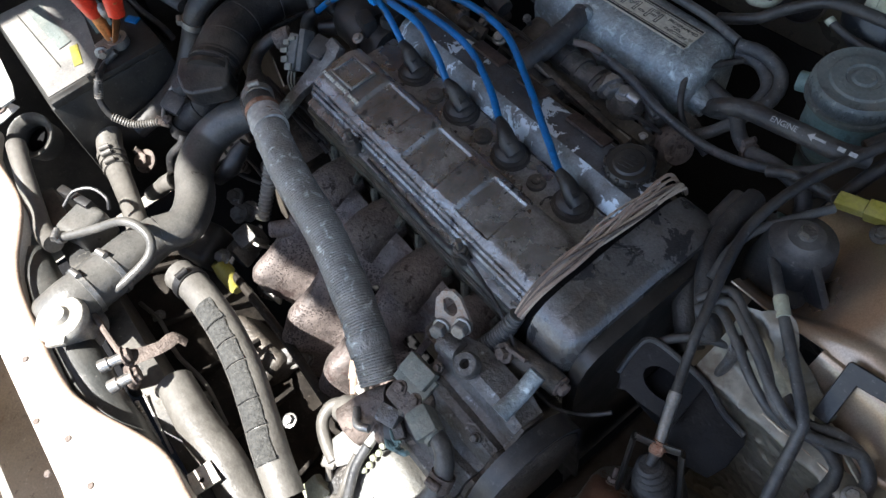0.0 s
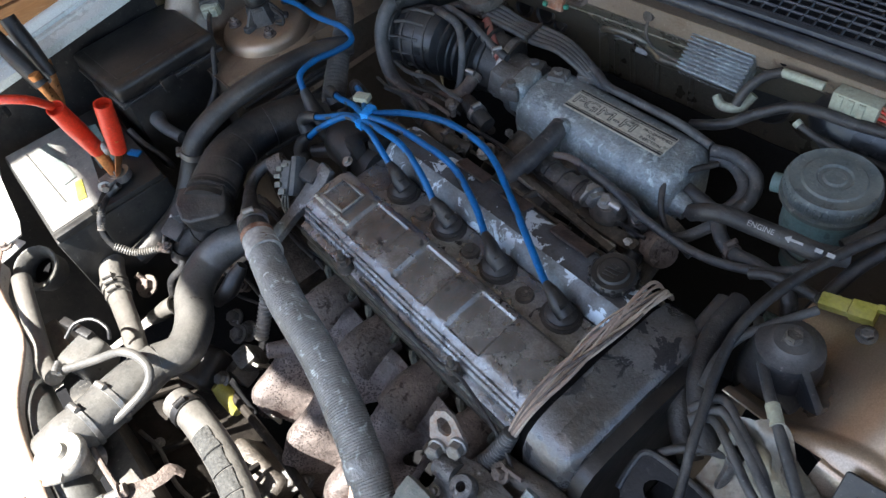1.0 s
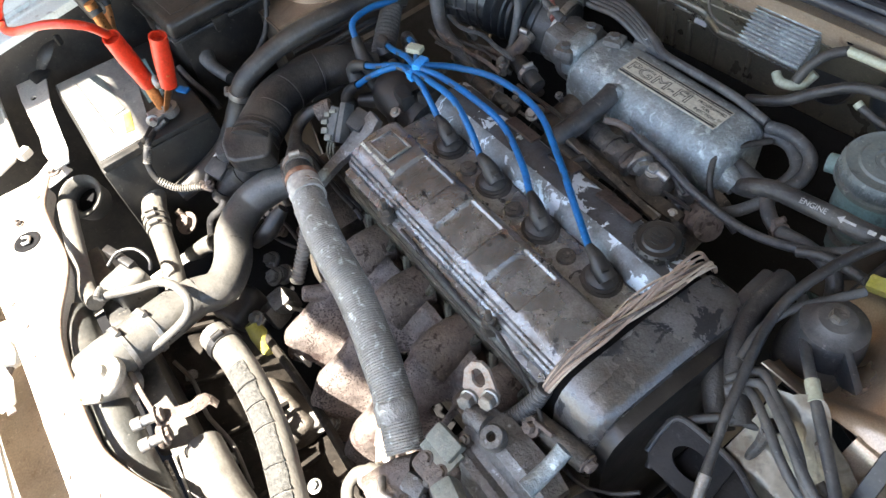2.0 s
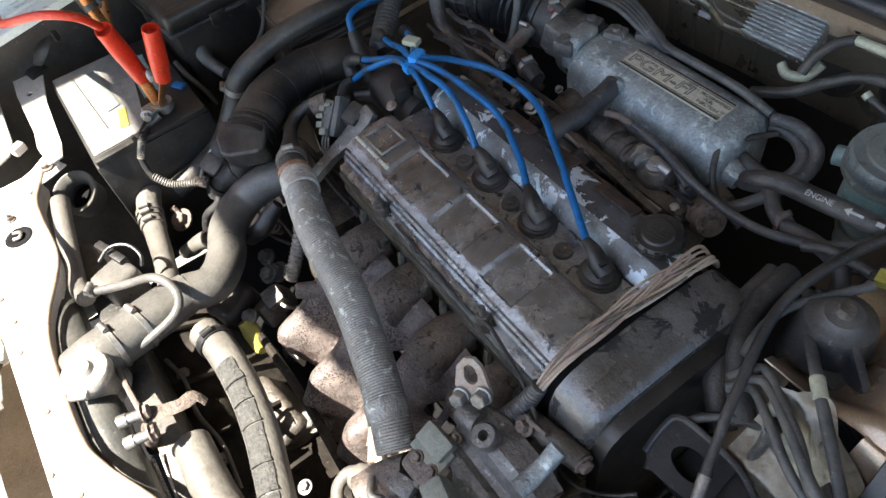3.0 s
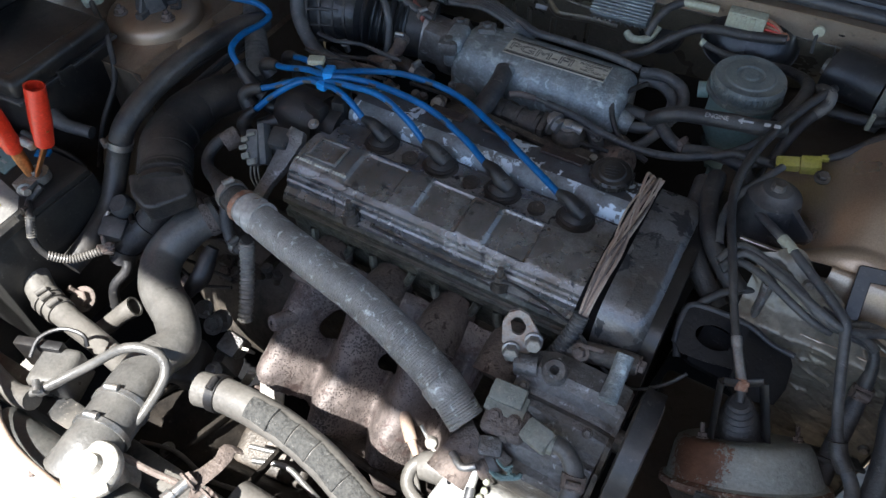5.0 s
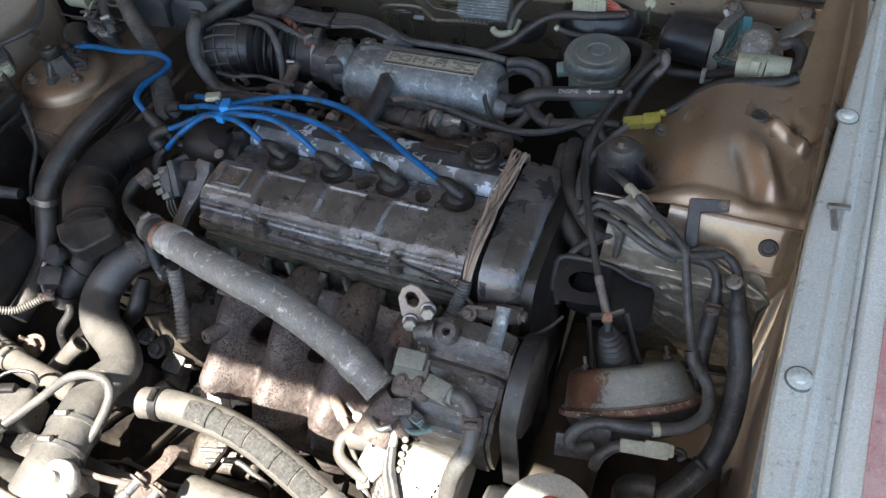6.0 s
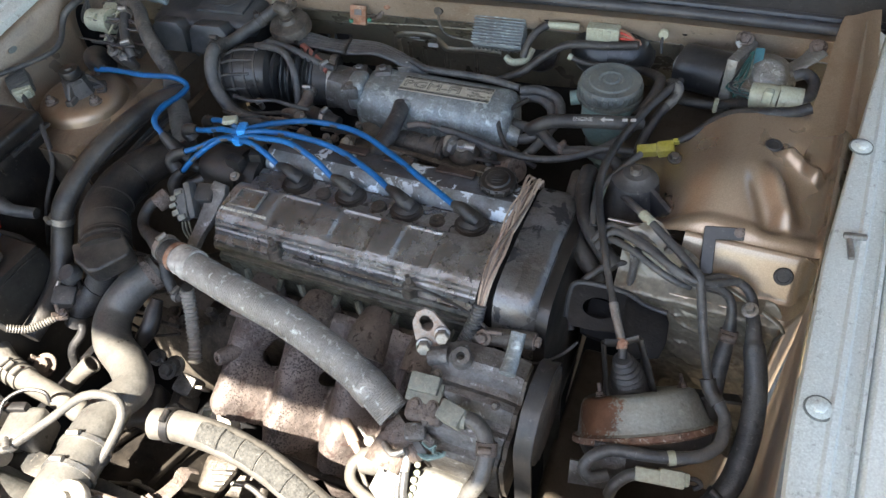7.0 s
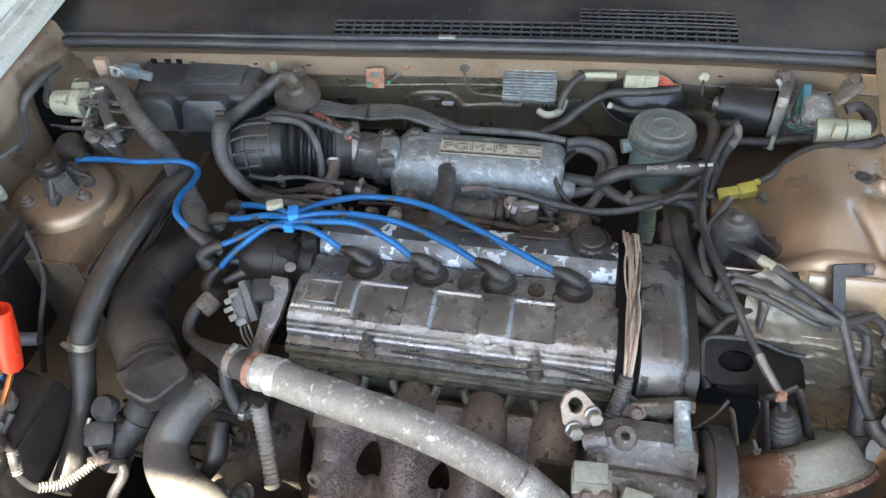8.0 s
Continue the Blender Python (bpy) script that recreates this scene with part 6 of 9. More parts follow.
hose("lower_hose", "sun-faded grey hose with black clamp ring and scuffed sleeve", LOWER, 0.0190, M_HOSE_PALE, ((0.10, 0.011),), M_PLASTIC, n=26, wall=0.003)
M_SLEEVE = surface("scuffed_sleeve", (0.034, 0.034, 0.032), 0.85, 0, 0.4, 60, 1.0, 260, (0.085, 0.083, 0.075), 0.5, 240, speck=0.5)
sl = smooth_path(LOWER, 0.002)[0]
sleeve = thing("hose_sleeve", tuple(float(v) for v in sl[60]), "rough grey scuffed sleeve patches on the hose", "sleeve")
def sleeve_piece(a, b):
    """A ragged strip of sleeve lying on the upper side of the hose between two places along it."""
    def at(u, v):
        s = a + (b - a) * v
        i = min(int(s), len(sl) - 2)
        t = Vector(sl[i + 1] - sl[i]).normalized()
        p = Vector(sl[i]) + t * (s - i) * 0.002
        n = Vector((0.1, -0.3, 0.95))
        n = (n - t * n.dot(t)).normalized()
        ang = (u - 0.5) * (1.25 + 0.16 * noise.noise(Vector((s * 0.11, 3.0 * (u > 0.5), 1.0))))
        r = 0.0203 + 0.0006 * noise.noise(p * 900) + 0.0007 * noise.noise(p * 300) + 0.0014 * max(0.0, 1 - (1 - v) * 7)
        return tuple(p + n * r * math.cos(ang) + t.cross(n) * r * math.sin(ang))
    part("sleeve_patch", sheet(at, 26, 22, 0.0012), M_SLEEVE, sleeve)
at_s = int(len(sl) * 0.24)
for step in (16, 13, 14, 21, 15, 17, 13, 19):
    if at_s + step < len(sl) - 6:
        sleeve_piece(at_s, at_s + step - 0.7)
    at_s += step
hose("bottom_tube", "pale smooth tube low in front of the engine", [(-0.033, -0.315, 0.730), (0.028, -0.316, 0.732), (0.081, -0.314, 0.730), (0.120, -0.317, 0.720), (0.170, -0.321, 0.700)], [0.0205, 0.022, 0.0225, 0.0225, 0.0225], M_HOSE_PALE, n=24, wall=0.004)
hose("left_coolant_pipe", "pale pipe with a ribbed collar beside the battery", [(-0.475, -0.215, 0.715), (-0.437, -0.232, 0.706), (-0.389, -0.240, 0.705), (-0.33, -0.247, 0.712), (-0.272, -0.256, 0.722), (-0.235, -0.262, 0.735)], [0.018, 0.018, 0.0155, 0.0145, 0.0145, 0.0145], M_HOSE_PALE, ((0.22, 0.008), (0.28, 0.008), (0.34, 0.008)), M_HOSE_PALE, n=20)
hose("support_cable", "dusty tan cable lying along the radiator support edge", [(-0.53, -0.325, 0.786), (-0.475, -0.349, 0.786), (-0.43, -0.353, 0.785), (-0.345, -0.354, 0.785), (-0.26, -0.389, 0.785), (-0.195, -0.400, 0.785), (-0.082, -0.401, 0.785), (-0.03, -0.389, 0.785), (0.057, -0.351, 0.785), (0.116, -0.349, 0.784), (0.20, -0.346, 0.780)], 0.0042, M_TAN, category="cable")
solo("bead_chain", merge(*[lathe([(0, 0.003), (0.0022, 0.002), (0.003, 0), (0.0022, -0.002), (0, -0.003)], (-0.04 + 0.00467 * k, -0.359 + 0.0 * k, 0.730), (1, 0, 0), 8) for k in range(13)]), M_STEEL, "short steel bead chain beside the pale tube", "chain")
solo("stay_wire", tube([(-0.040, -0.348, 0.735), (-0.002, -0.351, 0.730), (0.035, -0.354, 0.725)], 0.0016, 6), M_STEEL, "thin straight steel wire beside the pale tube", "wire")
M_CAP = surface("weathered_cap_metal", (0.5, 0.48, 0.43), 0.5, 0.3, 0.25, 40, 0.3, 300, (0.25, 0.22, 0.18), 0.45, 40)
rc = thing("pressure_cap", (-0.18, -0.40, 0.78), "pale sunlit radiator cap with two lobes", "cap")
part("cap", lathe([(0, 0.018), (0.010, 0.018), (0.013, 0.012), (0.026, 0.010), (0.029, 0.006), (0.029, 0.0), (0, 0)], (-0.150, -0.372, 0.782), (0, 0, 1), 32), M_CAP, rc)
part("lobe", box((-0.150, -0.372, 0.789), (0.068, 0.022, 0.008), (0, 0, -30), 0.004), M_CAP, rc)
part("neck", lathe([(0.022, 0.0), (0.024, -0.004), (0.024, -0.03), (0.034, -0.034)], (-0.150, -0.372, 0.782), (0, 0, 1), 28), M_STEEL, rc)
ring = thing("air_horn", (-0.529, -0.305, 0.715), "dusty grey round horn below the battery tray", "horn")
part("bell", lathe([(0.020, 0.0), (0.022, 0.012), (0.030, 0.020), (0.034, 0.021), (0.035, 0.018), (0.031, 0.010), (0.028, -0.02), (0.014, -0.035), (0, -0.035)], (-0.529, -0.305, 0.715), (0.35, -0.25, 0.9), 30), M_HOSE_GREY, ring)
part("mouth", lathe([(0, -0.012), (0.0215, -0.012), (0.0215, -0.014), (0, -0.014)], (-0.529, -0.305, 0.715), (0.35, -0.25, 0.9), 24), M_HOLLOW, ring)
solo("dipstick_handle", merge(tube([(-0.199, -0.203, 0.660), (-0.186, -0.201, 0.645), (-0.161, -0.204, 0.625)], [0.009, 0.013, 0.008], 12)), M_YELLOW, "yellow plastic oil dipstick handle", "handle")


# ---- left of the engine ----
# Sheet added below the bay, coloured near-black in place of deep shade.
solo("dark_floor_sheet", box((-0.1, 0.0, 0.26), (1.3, 1.1, 0.01), (0, 0, 0), 0.0), M_HOLLOW, "added near-black sheet for the shade under the engine bay", "tray", kind="structure")
gear = thing("gearbox", (-0.33, 0.05, 0.3), "grimy gearbox casing below the hoses", "gearbox")
part("case", lathe([(0, 0), (0.11, 0), (0.13, 0.03), (0.13, 0.12), (0.10, 0.2), (0.07, 0.24), (0, 0.24)], (-0.22, 0.06, 0.50), (-1, 0, 0), 36), M_DIRTY, gear)
part("bracket", box((-0.33, 0.02, 0.65), (0.14, 0.10, 0.05), (0, 10, 0), 0.01), M_DIRTY, gear)
idk = thing("air_intake_duct", (-0.36, 0.0, 0.79), "broad black plastic air intake duct with a flanged mouth", "duct")
DP = [(-0.40, 0.165, 0.79), (-0.418, 0.115, 0.802), (-0.425, 0.065, 0.806), (-0.402, 0.0, 0.812), (-0.372, -0.034, 0.815), (-0.349, -0.060, 0.815)]
part("duct", tube(DP, [0.030, 0.033, 0.035, 0.035, 0.035, 0.034], 28, 0.008, flat=0.85), M_DUCT, idk)
for a, b in zip(DP[1:-1], DP[2:]):
    part("moulded_rib", tube([tuple(Vector(a) * 0.3 + Vector(b) * 0.7), tuple(Vector(a) * 0.24 + Vector(b) * 0.76)], 0.0358, 28, 0.004, flat=0.85), M_DUCT, idk)
part("rim", tube([(-0.358, -0.050, 0.815), (-0.350, -0.059, 0.815)], 0.0355, 28, 0.004, flat=0.85), M_PLASTIC, idk)
part("rim", tube([(-0.346, -0.063, 0.814), (-0.341, -0.069, 0.813)], 0.0355, 28, 0.004, flat=0.85), M_PLASTIC, idk)
MF = frame_of((-0.335, -0.078, 0.812), (0.68, 0.73, 0.0), (0.69, -0.66, -0.26))
MOUTH = [(-0.035, -0.027), (0.031, -0.028), (0.036, -0.004), (0.038, 0.013), (0.031, 0.020), (0.010, 0.024), (-0.010, 0.028), (-0.022, 0.024), (-0.035, 0.0)]
part("mouth", prism(MOUTH, 0.034, MF @ pose(0, 0, -0.017), 0.006, 3), M_DUCT, idk, "flat dusty flared mouth")
part("mouth_face", prism([(x * 0.82, y * 0.78) for x, y in MOUTH], 0.003, MF @ pose(0.0, 0.0, 0.0165), 0.001), M_DUCT, idk)
for y in (-0.027, -0.018):
    part("mouth_rib", in_frame(box((-0.002, y, 0.0175), (0.066, 0.003, 0.004), (0, 0, 0), 0.001), MF), M_DUCT, idk)
hose("heater_hose", "long thick black coolant hose", [(-0.43, 0.25, 0.85), (-0.442, 0.195, 0.861), (-0.440, 0.112, 0.870), (-0.447, 0.038, 0.858), (-0.452, -0.022, 0.831), (-0.459, -0.048, 0.788), (-0.452, -0.09, 0.742), (-0.442, -0.14, 0.725), (-0.44, -0.185, 0.715)], 0.0155, M_DUCT, ((0.56, 0.010),), M_STEEL, n=18)
hose("drain_hose", "black corrugated hose end beside the duct", [(-0.36, -0.075, 0.775), (-0.375, -0.09, 0.745), (-0.395, -0.12, 0.72), (-0.40, -0.135, 0.70)], [0.02, 0.0215, 0.018, 0.018], M_RUBBER, ((0.35, 0.008), (0.75, 0.008)), M_PLASTIC)
cw = thing("harness_cable", (-0.49, -0.15, 0.79), "battery cable in white spiral wrap", "cable")
part("cable", tube([(-0.476, -0.146, 0.815), (-0.481, -0.168, 0.803), (-0.452, -0.187, 0.809), (-0.446, -0.201, 0.787), (-0.436, -0.201, 0.758), (-0.420, -0.184, 0.742), (-0.402, -0.154, 0.738)], 0.0046, 12), M_RUBBER, cw)
part("spiral_wrap", tube([(-0.452, -0.187, 0.809), (-0.446, -0.201, 0.787)], 0.0054, 12, 0.003, 0.0007, 0.0036), M_HOSE_PALE, cw, "clear dusty spiral wrap")
part("spiral_wrap", tube([(-0.436, -0.201, 0.758), (-0.420, -0.184, 0.742), (-0.402, -0.154, 0.738)], 0.0054, 12, 0.003, 0.0007, 0.0036), M_HOSE_PALE, cw, "clear dusty spiral wrap")
part("lug", merge(box((-0.400, -0.149, 0.737), (0.022, 0.014, 0.006), (0, 20, 45), 0.002), hexbolt((-0.397, -0.144, 0.739), (0, 0, 1), 0.005, 0.006)), M_RUST, cw, "rusty lug")
part("terminal_clamp", merge(lathe([(0.008, -0.004), (0.015, -0.004), (0.015, 0.008), (0.008, 0.008)], (-0.497, -0.135, 0.812), (0, 0, 1), 20), box((-0.497, -0.152, 0.814), (0.026, 0.022, 0.01), (0, 0, 10), 0.002), hexbolt((-0.49, -0.162, 0.816), (0.9, -0.2, 0.1), 0.006, 0.012)), M_STEEL, cw, "grey battery terminal clamp")

def jump_clamp(a_top, a_bot, b_top, b_bot, tip, grip, label, cable):
    th = thing("jump_lead", tip, label, "jump lead", "jump leads")
    for top, bot in ((a_top, a_bot), (b_top, b_bot)):
        g = part("grip", tube([top, tuple((Vector(top) * 0.5 + Vector(bot) * 0.5)), bot], [0.0118, 0.013, 0.0112], 16, 0.01, wall=0.002), grip, th)
        d = (Vector(tip) - Vector(bot))
        part("jaw", tube([tuple(Vector(bot) - d * 0.4), tuple(Vector(bot) + d * 0.3), tuple(Vector(bot) + d * 0.7 + Vector((0, 0, 0.002))), tuple(Vector(bot) + d * 1.02)], [0.0085, 0.0082, 0.007, 0.004], 8, 0.006, flat=0.45), M_COPPER, th, "copper jaw")
    m = (Vector(a_bot) + Vector(b_bot)) / 2
    part("spring", tube([tuple(m + Vector((-0.01, 0.0, 0.004))), tuple(m + Vector((0.01, 0.0, 0.004)))], 0.006, 10, 0.002, 0.0008, 0.003), M_STEEL, th)
    part("cable", tube(cable, 0.0055, 10), grip, th)
jump_clamp((-0.476, -0.154, 0.962), (-0.502, -0.141, 0.863), (-0.451, -0.104, 0.951), (-0.466, -0.120, 0.870), (-0.497, -0.141, 0.807), M_RED, "red-handled jump lead clamp with copper jaws on the battery",
    [(-0.475, -0.156, 0.967), (-0.451, -0.175, 1.002), (-0.472, -0.209, 1.011), (-0.545, -0.253, 0.986), (-0.702, -0.265, 0.926), (-0.647, -0.248, 0.980), (-0.612, -0.216, 1.020), (-0.585, -0.186, 1.050)])
jump_clamp((-0.69, -0.16, 0.985), (-0.652, -0.146, 0.905), (-0.715, -0.13, 0.985), (-0.68, -0.128, 0.898), (-0.668, -0.142, 0.845), M_PLASTIC, "black-handled jump lead clamp gripping metal behind the battery",
    [(-0.692, -0.16, 0.985), (-0.705, -0.17, 1.01), (-0.74, -0.19, 1.02), (-0.80, -0.22, 1.0), (-0.86, -0.25, 0.93)])

fuse = thing("fuse_box", (-0.62, 0.01, 0.70), "dusty black plastic fuse box with a hinged lid", "fuse box")
FM = pose(-0.672, 0.012, -0.011, 0, 0, 4)
part("box", in_frame(box((0, 0, 0.79), (0.148, 0.162, 0.15), (0, 0, 0), 0.006), FM), M_PLASTIC, fuse)
part("lid", in_frame(box((0, 0, 0.8765), (0.160, 0.178, 0.030), (0, 0, 0), 0.010, 3), FM), M_PLASTIC, fuse)
part("rim", in_frame(box((0, 0, 0.860), (0.165, 0.183, 0.006), (0, 0, 0), 0.002), FM), M_PLASTIC_DUSTY, fuse)
part("top_panel", in_frame(box((-0.004, 0.002, 0.891), (0.128, 0.148, 0.004), (0, 0, 0), 0.002), FM), M_PLASTIC, fuse)
for x, y, rz in ((0.082, -0.01, 0), (0.0, -0.091, 90)):
    part("latch", in_frame(box((x, y, 0.858), (0.008, 0.026, 0.022), (0, 0, rz), 0.002), FM), M_PLASTIC, fuse)
rel = thing("relay", (-0.675, 0.13, 0.87), "grey ribbed relay with a pale connector", "relay")
part("body", box((-0.690, 0.154, 0.879), (0.05, 0.036, 0.020), (10, 8, -35), 0.003), M_RUBBER_GREY, rel)
for k in range(-3, 4):
    part("fin", box((-0.690 + 0.0057 * k, 0.154 - 0.004 * k, 0.890), (0.0028, 0.034, 0.005), (10, 8, -35), 0.0008), M_RUBBER_GREY, rel)
part("plug", merge(box((-0.668, 0.138, 0.876), (0.012, 0.030, 0.018), (0, 0, -35), 0.002), box((-0.660, 0.140, 0.876), (0.016, 0.011, 0.014), (0, 0, -35), 0.002), box((-0.668, 0.129, 0.874), (0.016, 0.011, 0.014), (0, 0, -35), 0.002)), M_WHITE, rel, "yellowed plug")
hose("relay_wire", "thin dark wire hanging from the relay", [(-0.662, 0.131, 0.874), (-0.640, 0.118, 0.872), (-0.596, 0.092, 0.852), (-0.575, 0.063, 0.805), (-0.570, 0.016, 0.762), (-0.572, -0.02, 0.70)], 0.0042, M_RUBBER, category="wire")
hose("fender_cable", "dusty dark cable along the inner fender", [(-0.738, 0.085, 0.913), (-0.722, 0.110, 0.911), (-0.712, 0.125, 0.905), (-0.690, 0.175, 0.901), (-0.678, 0.205, 0.900), (-0.674, 0.235, 0.900), (-0.688, 0.265, 0.902), (-0.706, 0.290, 0.908), (-0.707, 0.305, 0.922), (-0.702, 0.325, 0.930), (-0.703, 0.360, 0.932), (-0.703, 0.395, 0.930)], [0.0042] * 5 + [0.0048] * 3 + [0.006] * 4, M_RUBBER_GREY, category="cable")
part("end_sleeve", merge(tube([(-0.746, 0.073, 0.914), (-0.734, 0.091, 0.9125), (-0.724, 0.107, 0.911)], [0.0075, 0.0075, 0.006], 12), box((-0.738, 0.084, 0.905), (0.022, 0.014, 0.010), (0, 0, 30), 0.002)), M_STEEL, bpy.data.objects["fender_cable"], "dull metal cable end")

# valves, connectors and loom at the rear left
vb = thing("solenoid_valves", (-0.58, 0.29, 0.84), "cluster of dusty grey vacuum solenoid valves on a bracket", "valves")
part("base", box((-0.594, 0.318, 0.872), (0.066, 0.045, 0.022), (6, 0, 3), 0.004), M_DIRTY, vb)
part("bracket", prism([(-0.022, -0.012), (0.018, -0.016), (0.022, 0.008), (0.002, 0.014), (-0.02, 0.010)], 0.004, frame_of((-0.594, 0.292, 0.877), (1, 0.05, -0.05), (0, 0.8, 0.55)), 0.0015), M_STEEL, vb, "bright steel bracket")
for x, y, z, r in ((-0.590, 0.283, 0.870, 0.010), (-0.566, 0.280, 0.868, 0.011), (-0.606, 0.300, 0.880, 0.007)):
    part("valve", merge(lathe([(0, 0.024), (0.4 * r, 0.024), (0.5 * r, 0.018), (r, 0.016), (r, 0.0), (0.8 * r, -0.02), (0, -0.02)], (x, y, z), (0.05, -0.45, 1), 18), tube([(x, y - 0.006, z + 0.02), (x + 0.004, y - 0.012, z + 0.028), (x + 0.012, y - 0.016, z + 0.026)], 0.0028, 8)), M_ALLOY, vb)
part("clip", tube([(-0.584, 0.276, 0.878), (-0.572, 0.268, 0.880), (-0.552, 0.268, 0.878)], 0.0018, 8), M_STEEL, vb)
hose("valve_hose", "dusty rubber hose with steel clamps dropping through the valves", [(-0.605, 0.362, 0.925), (-0.597, 0.341, 0.920), (-0.585, 0.315, 0.910), (-0.563, 0.288, 0.895), (-0.550, 0.279, 0.878)], 0.0082, M_RUBBER_GREY, ((0.22, 0.007), (0.74, 0.009)), M_STEEL)
wc = thing("wiring_connector", (-0.645, 0.32, 0.89), "yellowed round multi-way wiring connector", "connector")
part("housing", merge(tube([(-0.676, 0.331, 0.903), (-0.640, 0.332, 0.905)], [0.019, 0.0205], 20, 0.006), tube([(-0.640, 0.332, 0.905), (-0.626, 0.332, 0.906)], [0.0225, 0.0215], 20, 0.004), box((-0.654, 0.318, 0.920), (0.020, 0.010, 0.010), (30, 0, 0), 0.002)), M_WHITE, wc)
part("rear_block", box((-0.644, 0.362, 0.912), (0.030, 0.024, 0.026), (10, 0, 8), 0.004), M_WHITE, wc, "yellowed second plug")
for k in range(4):
    part("wire", tube([(-0.676, 0.322 + 0.005 * k, 0.902), (-0.690, 0.322 + 0.007 * k, 0.902), (-0.697, 0.334 + 0.006 * k, 0.912), (-0.698, 0.357, 0.928), (-0.712, 0.372, 0.93)], 0.0024, 6), M_HOSE_PALE if k % 2 else M_RUBBER, wc)
for k in range(3):
    part("wire", tube([(-0.628, 0.326 + 0.006 * k, 0.905), (-0.612, 0.318 + 0.008 * k, 0.900 + 0.006 * k), (-0.604, 0.338, 0.915), (-0.612, 0.372, 0.930)], 0.0018, 6), M_PRINT if k == 1 else M_RUBBER, wc)
solo("tan_relay", merge(box((-0.619, 0.391, 0.938), (0.020, 0.014, 0.026), (0, 0, 5), 0.002), box((-0.617, 0.388, 0.922), (0.012, 0.010, 0.010), (0, 0, 5), 0.002)), M_TAN, "small tan relay on the firewall", "relay")
solo("wire_ring_clip", merge(lathe([(0.004, -0.004), (0.0095, -0.004), (0.0105, 0.0), (0.0095, 0.004), (0.004, 0.004)], (-0.593, 0.384, 0.934), (-0.1, -0.9, 0.4), 20), tube([(-0.603, 0.382, 0.94), (-0.595, 0.378, 0.945), (-0.583, 0.380, 0.94), (-0.580, 0.382, 0.928)], 0.0018, 6)), M_PRINT, "whitish wire ring clip at the firewall lip", "clip")
solo("blue_grey_connector", merge(box((-0.567, 0.386, 0.936), (0.024, 0.016, 0.022), (10, 12, 5), 0.004), box((-0.548, 0.384, 0.931), (0.026, 0.012, 0.012), (10, 20, 5), 0.004)), surface("blue_grey_plastic", (0.13, 0.19, 0.22), 0.5, 0, 0.25, 40, 0.15, 300, (0.2, 0.19, 0.17), 0.4, 30), "dusty blue-grey connector at the firewall lip", "connector")
hose("main_loom", "thick black corrugated wiring loom", [(-0.625, 0.362, 0.922), (-0.600, 0.360, 0.928), (-0.575, 0.352, 0.925), (-0.545, 0.322, 0.912), (-0.505, 0.293, 0.888), (-0.475, 0.276, 0.868), (-0.44, 0.235, 0.845), (-0.41, 0.20, 0.825), (-0.385, 0.17, 0.805)], [0.009, 0.010, 0.0115, 0.0125, 0.0135, 0.0145, 0.016, 0.018, 0.018], surface("loom_tape", (0.04, 0.041, 0.043), 0.6, 0, 0.3, 30, 0.3, 300, (0.13, 0.12, 0.105), 0.5, 18), n=16, wave=0.0004, pitch=0.006, category="wiring loom")
M_RESON = surface("dusty_moulded_plastic", (0.034, 0.041, 0.050), 0.4, 0, 0.4, 16, 0.2, 300, (0.095, 0.097, 0.094), 0.42, 16, speck=0.15)
fb = thing("resonator_box", (-0.51, 0.46, 0.78), "dusty black moulded plastic resonator box on the firewall", "plastic box")
part("box", box((-0.50, 0.448, 0.825), (0.18, 0.10, 0.10), (0, 0, 6), 0.008, 3), M_RESON, fb)
part("lid", box((-0.49, 0.447, 0.888), (0.205, 0.115, 0.03), (10, 0, 8), 0.012, 3), M_RESON, fb)
part("raised_panel", prism([(-0.05, -0.03), (0.045, -0.034), (0.052, 0.02), (0.03, 0.034), (-0.04, 0.034)], 0.006, pose(-0.462, 0.452, 0.902, 10, 0, 8), 0.002), M_RESON, fb)
part("flap", tube([(-0.478, 0.436, 0.905), (-0.462, 0.428, 0.911), (-0.444, 0.430, 0.909), (-0.436, 0.444, 0.909)], 0.004, 8, 0.005, flat=0.4), M_RESON, fb)
for x, w in ((-0.538, 0.072), (-0.456, 0.082)):
    part("front_block", prism([(-w / 2, -0.03), (w / 2, -0.03), (w / 2 - 0.004, 0.012), (w / 2 - 0.014, 0.024), (-w / 2 + 0.014, 0.024), (-w / 2 + 0.004, 0.012)], 0.036, pose(x, 0.394 + 0.10 * (x + 0.5), 0.872, 78, 0, 6), 0.006, 2), M_RESON, fb)
# Lip drawn paler than the box.
part("lip", tube([(-0.585, 0.376, 0.842), (-0.52, 0.376, 0.838), (-0.46, 0.384, 0.836), (-0.412, 0.392, 0.836)], 0.0035, 8), M_RUBBER_GREY, fb, "pale lower lip")
dv = thing("dashpot_valve", (-0.345, 0.485, 0.84), "round dark vacuum valve with a white tag beside it", "valve")
part("disc", lathe([(0, 0.016), (0.012, 0.016), (0.016, 0.01), (0.034, 0.006), (0.037, 0.0), (0.037, -0.01), (0.03, -0.014), (0, -0.014)], (-0.322, 0.432, 0.888), (0, -0.25, 1), 36), M_DIRTY, dv)
part("stub", merge(tube([(-0.327, 0.437, 0.895), (-0.327, 0.432, 0.915), (-0.342, 0.432, 0.920)], [0.013, 0.012, 0.010], 12), hexbolt((-0.317, 0.442, 0.920), (0, -0.3, 1), 0.008, 0.01)), M_DIRTY, dv)
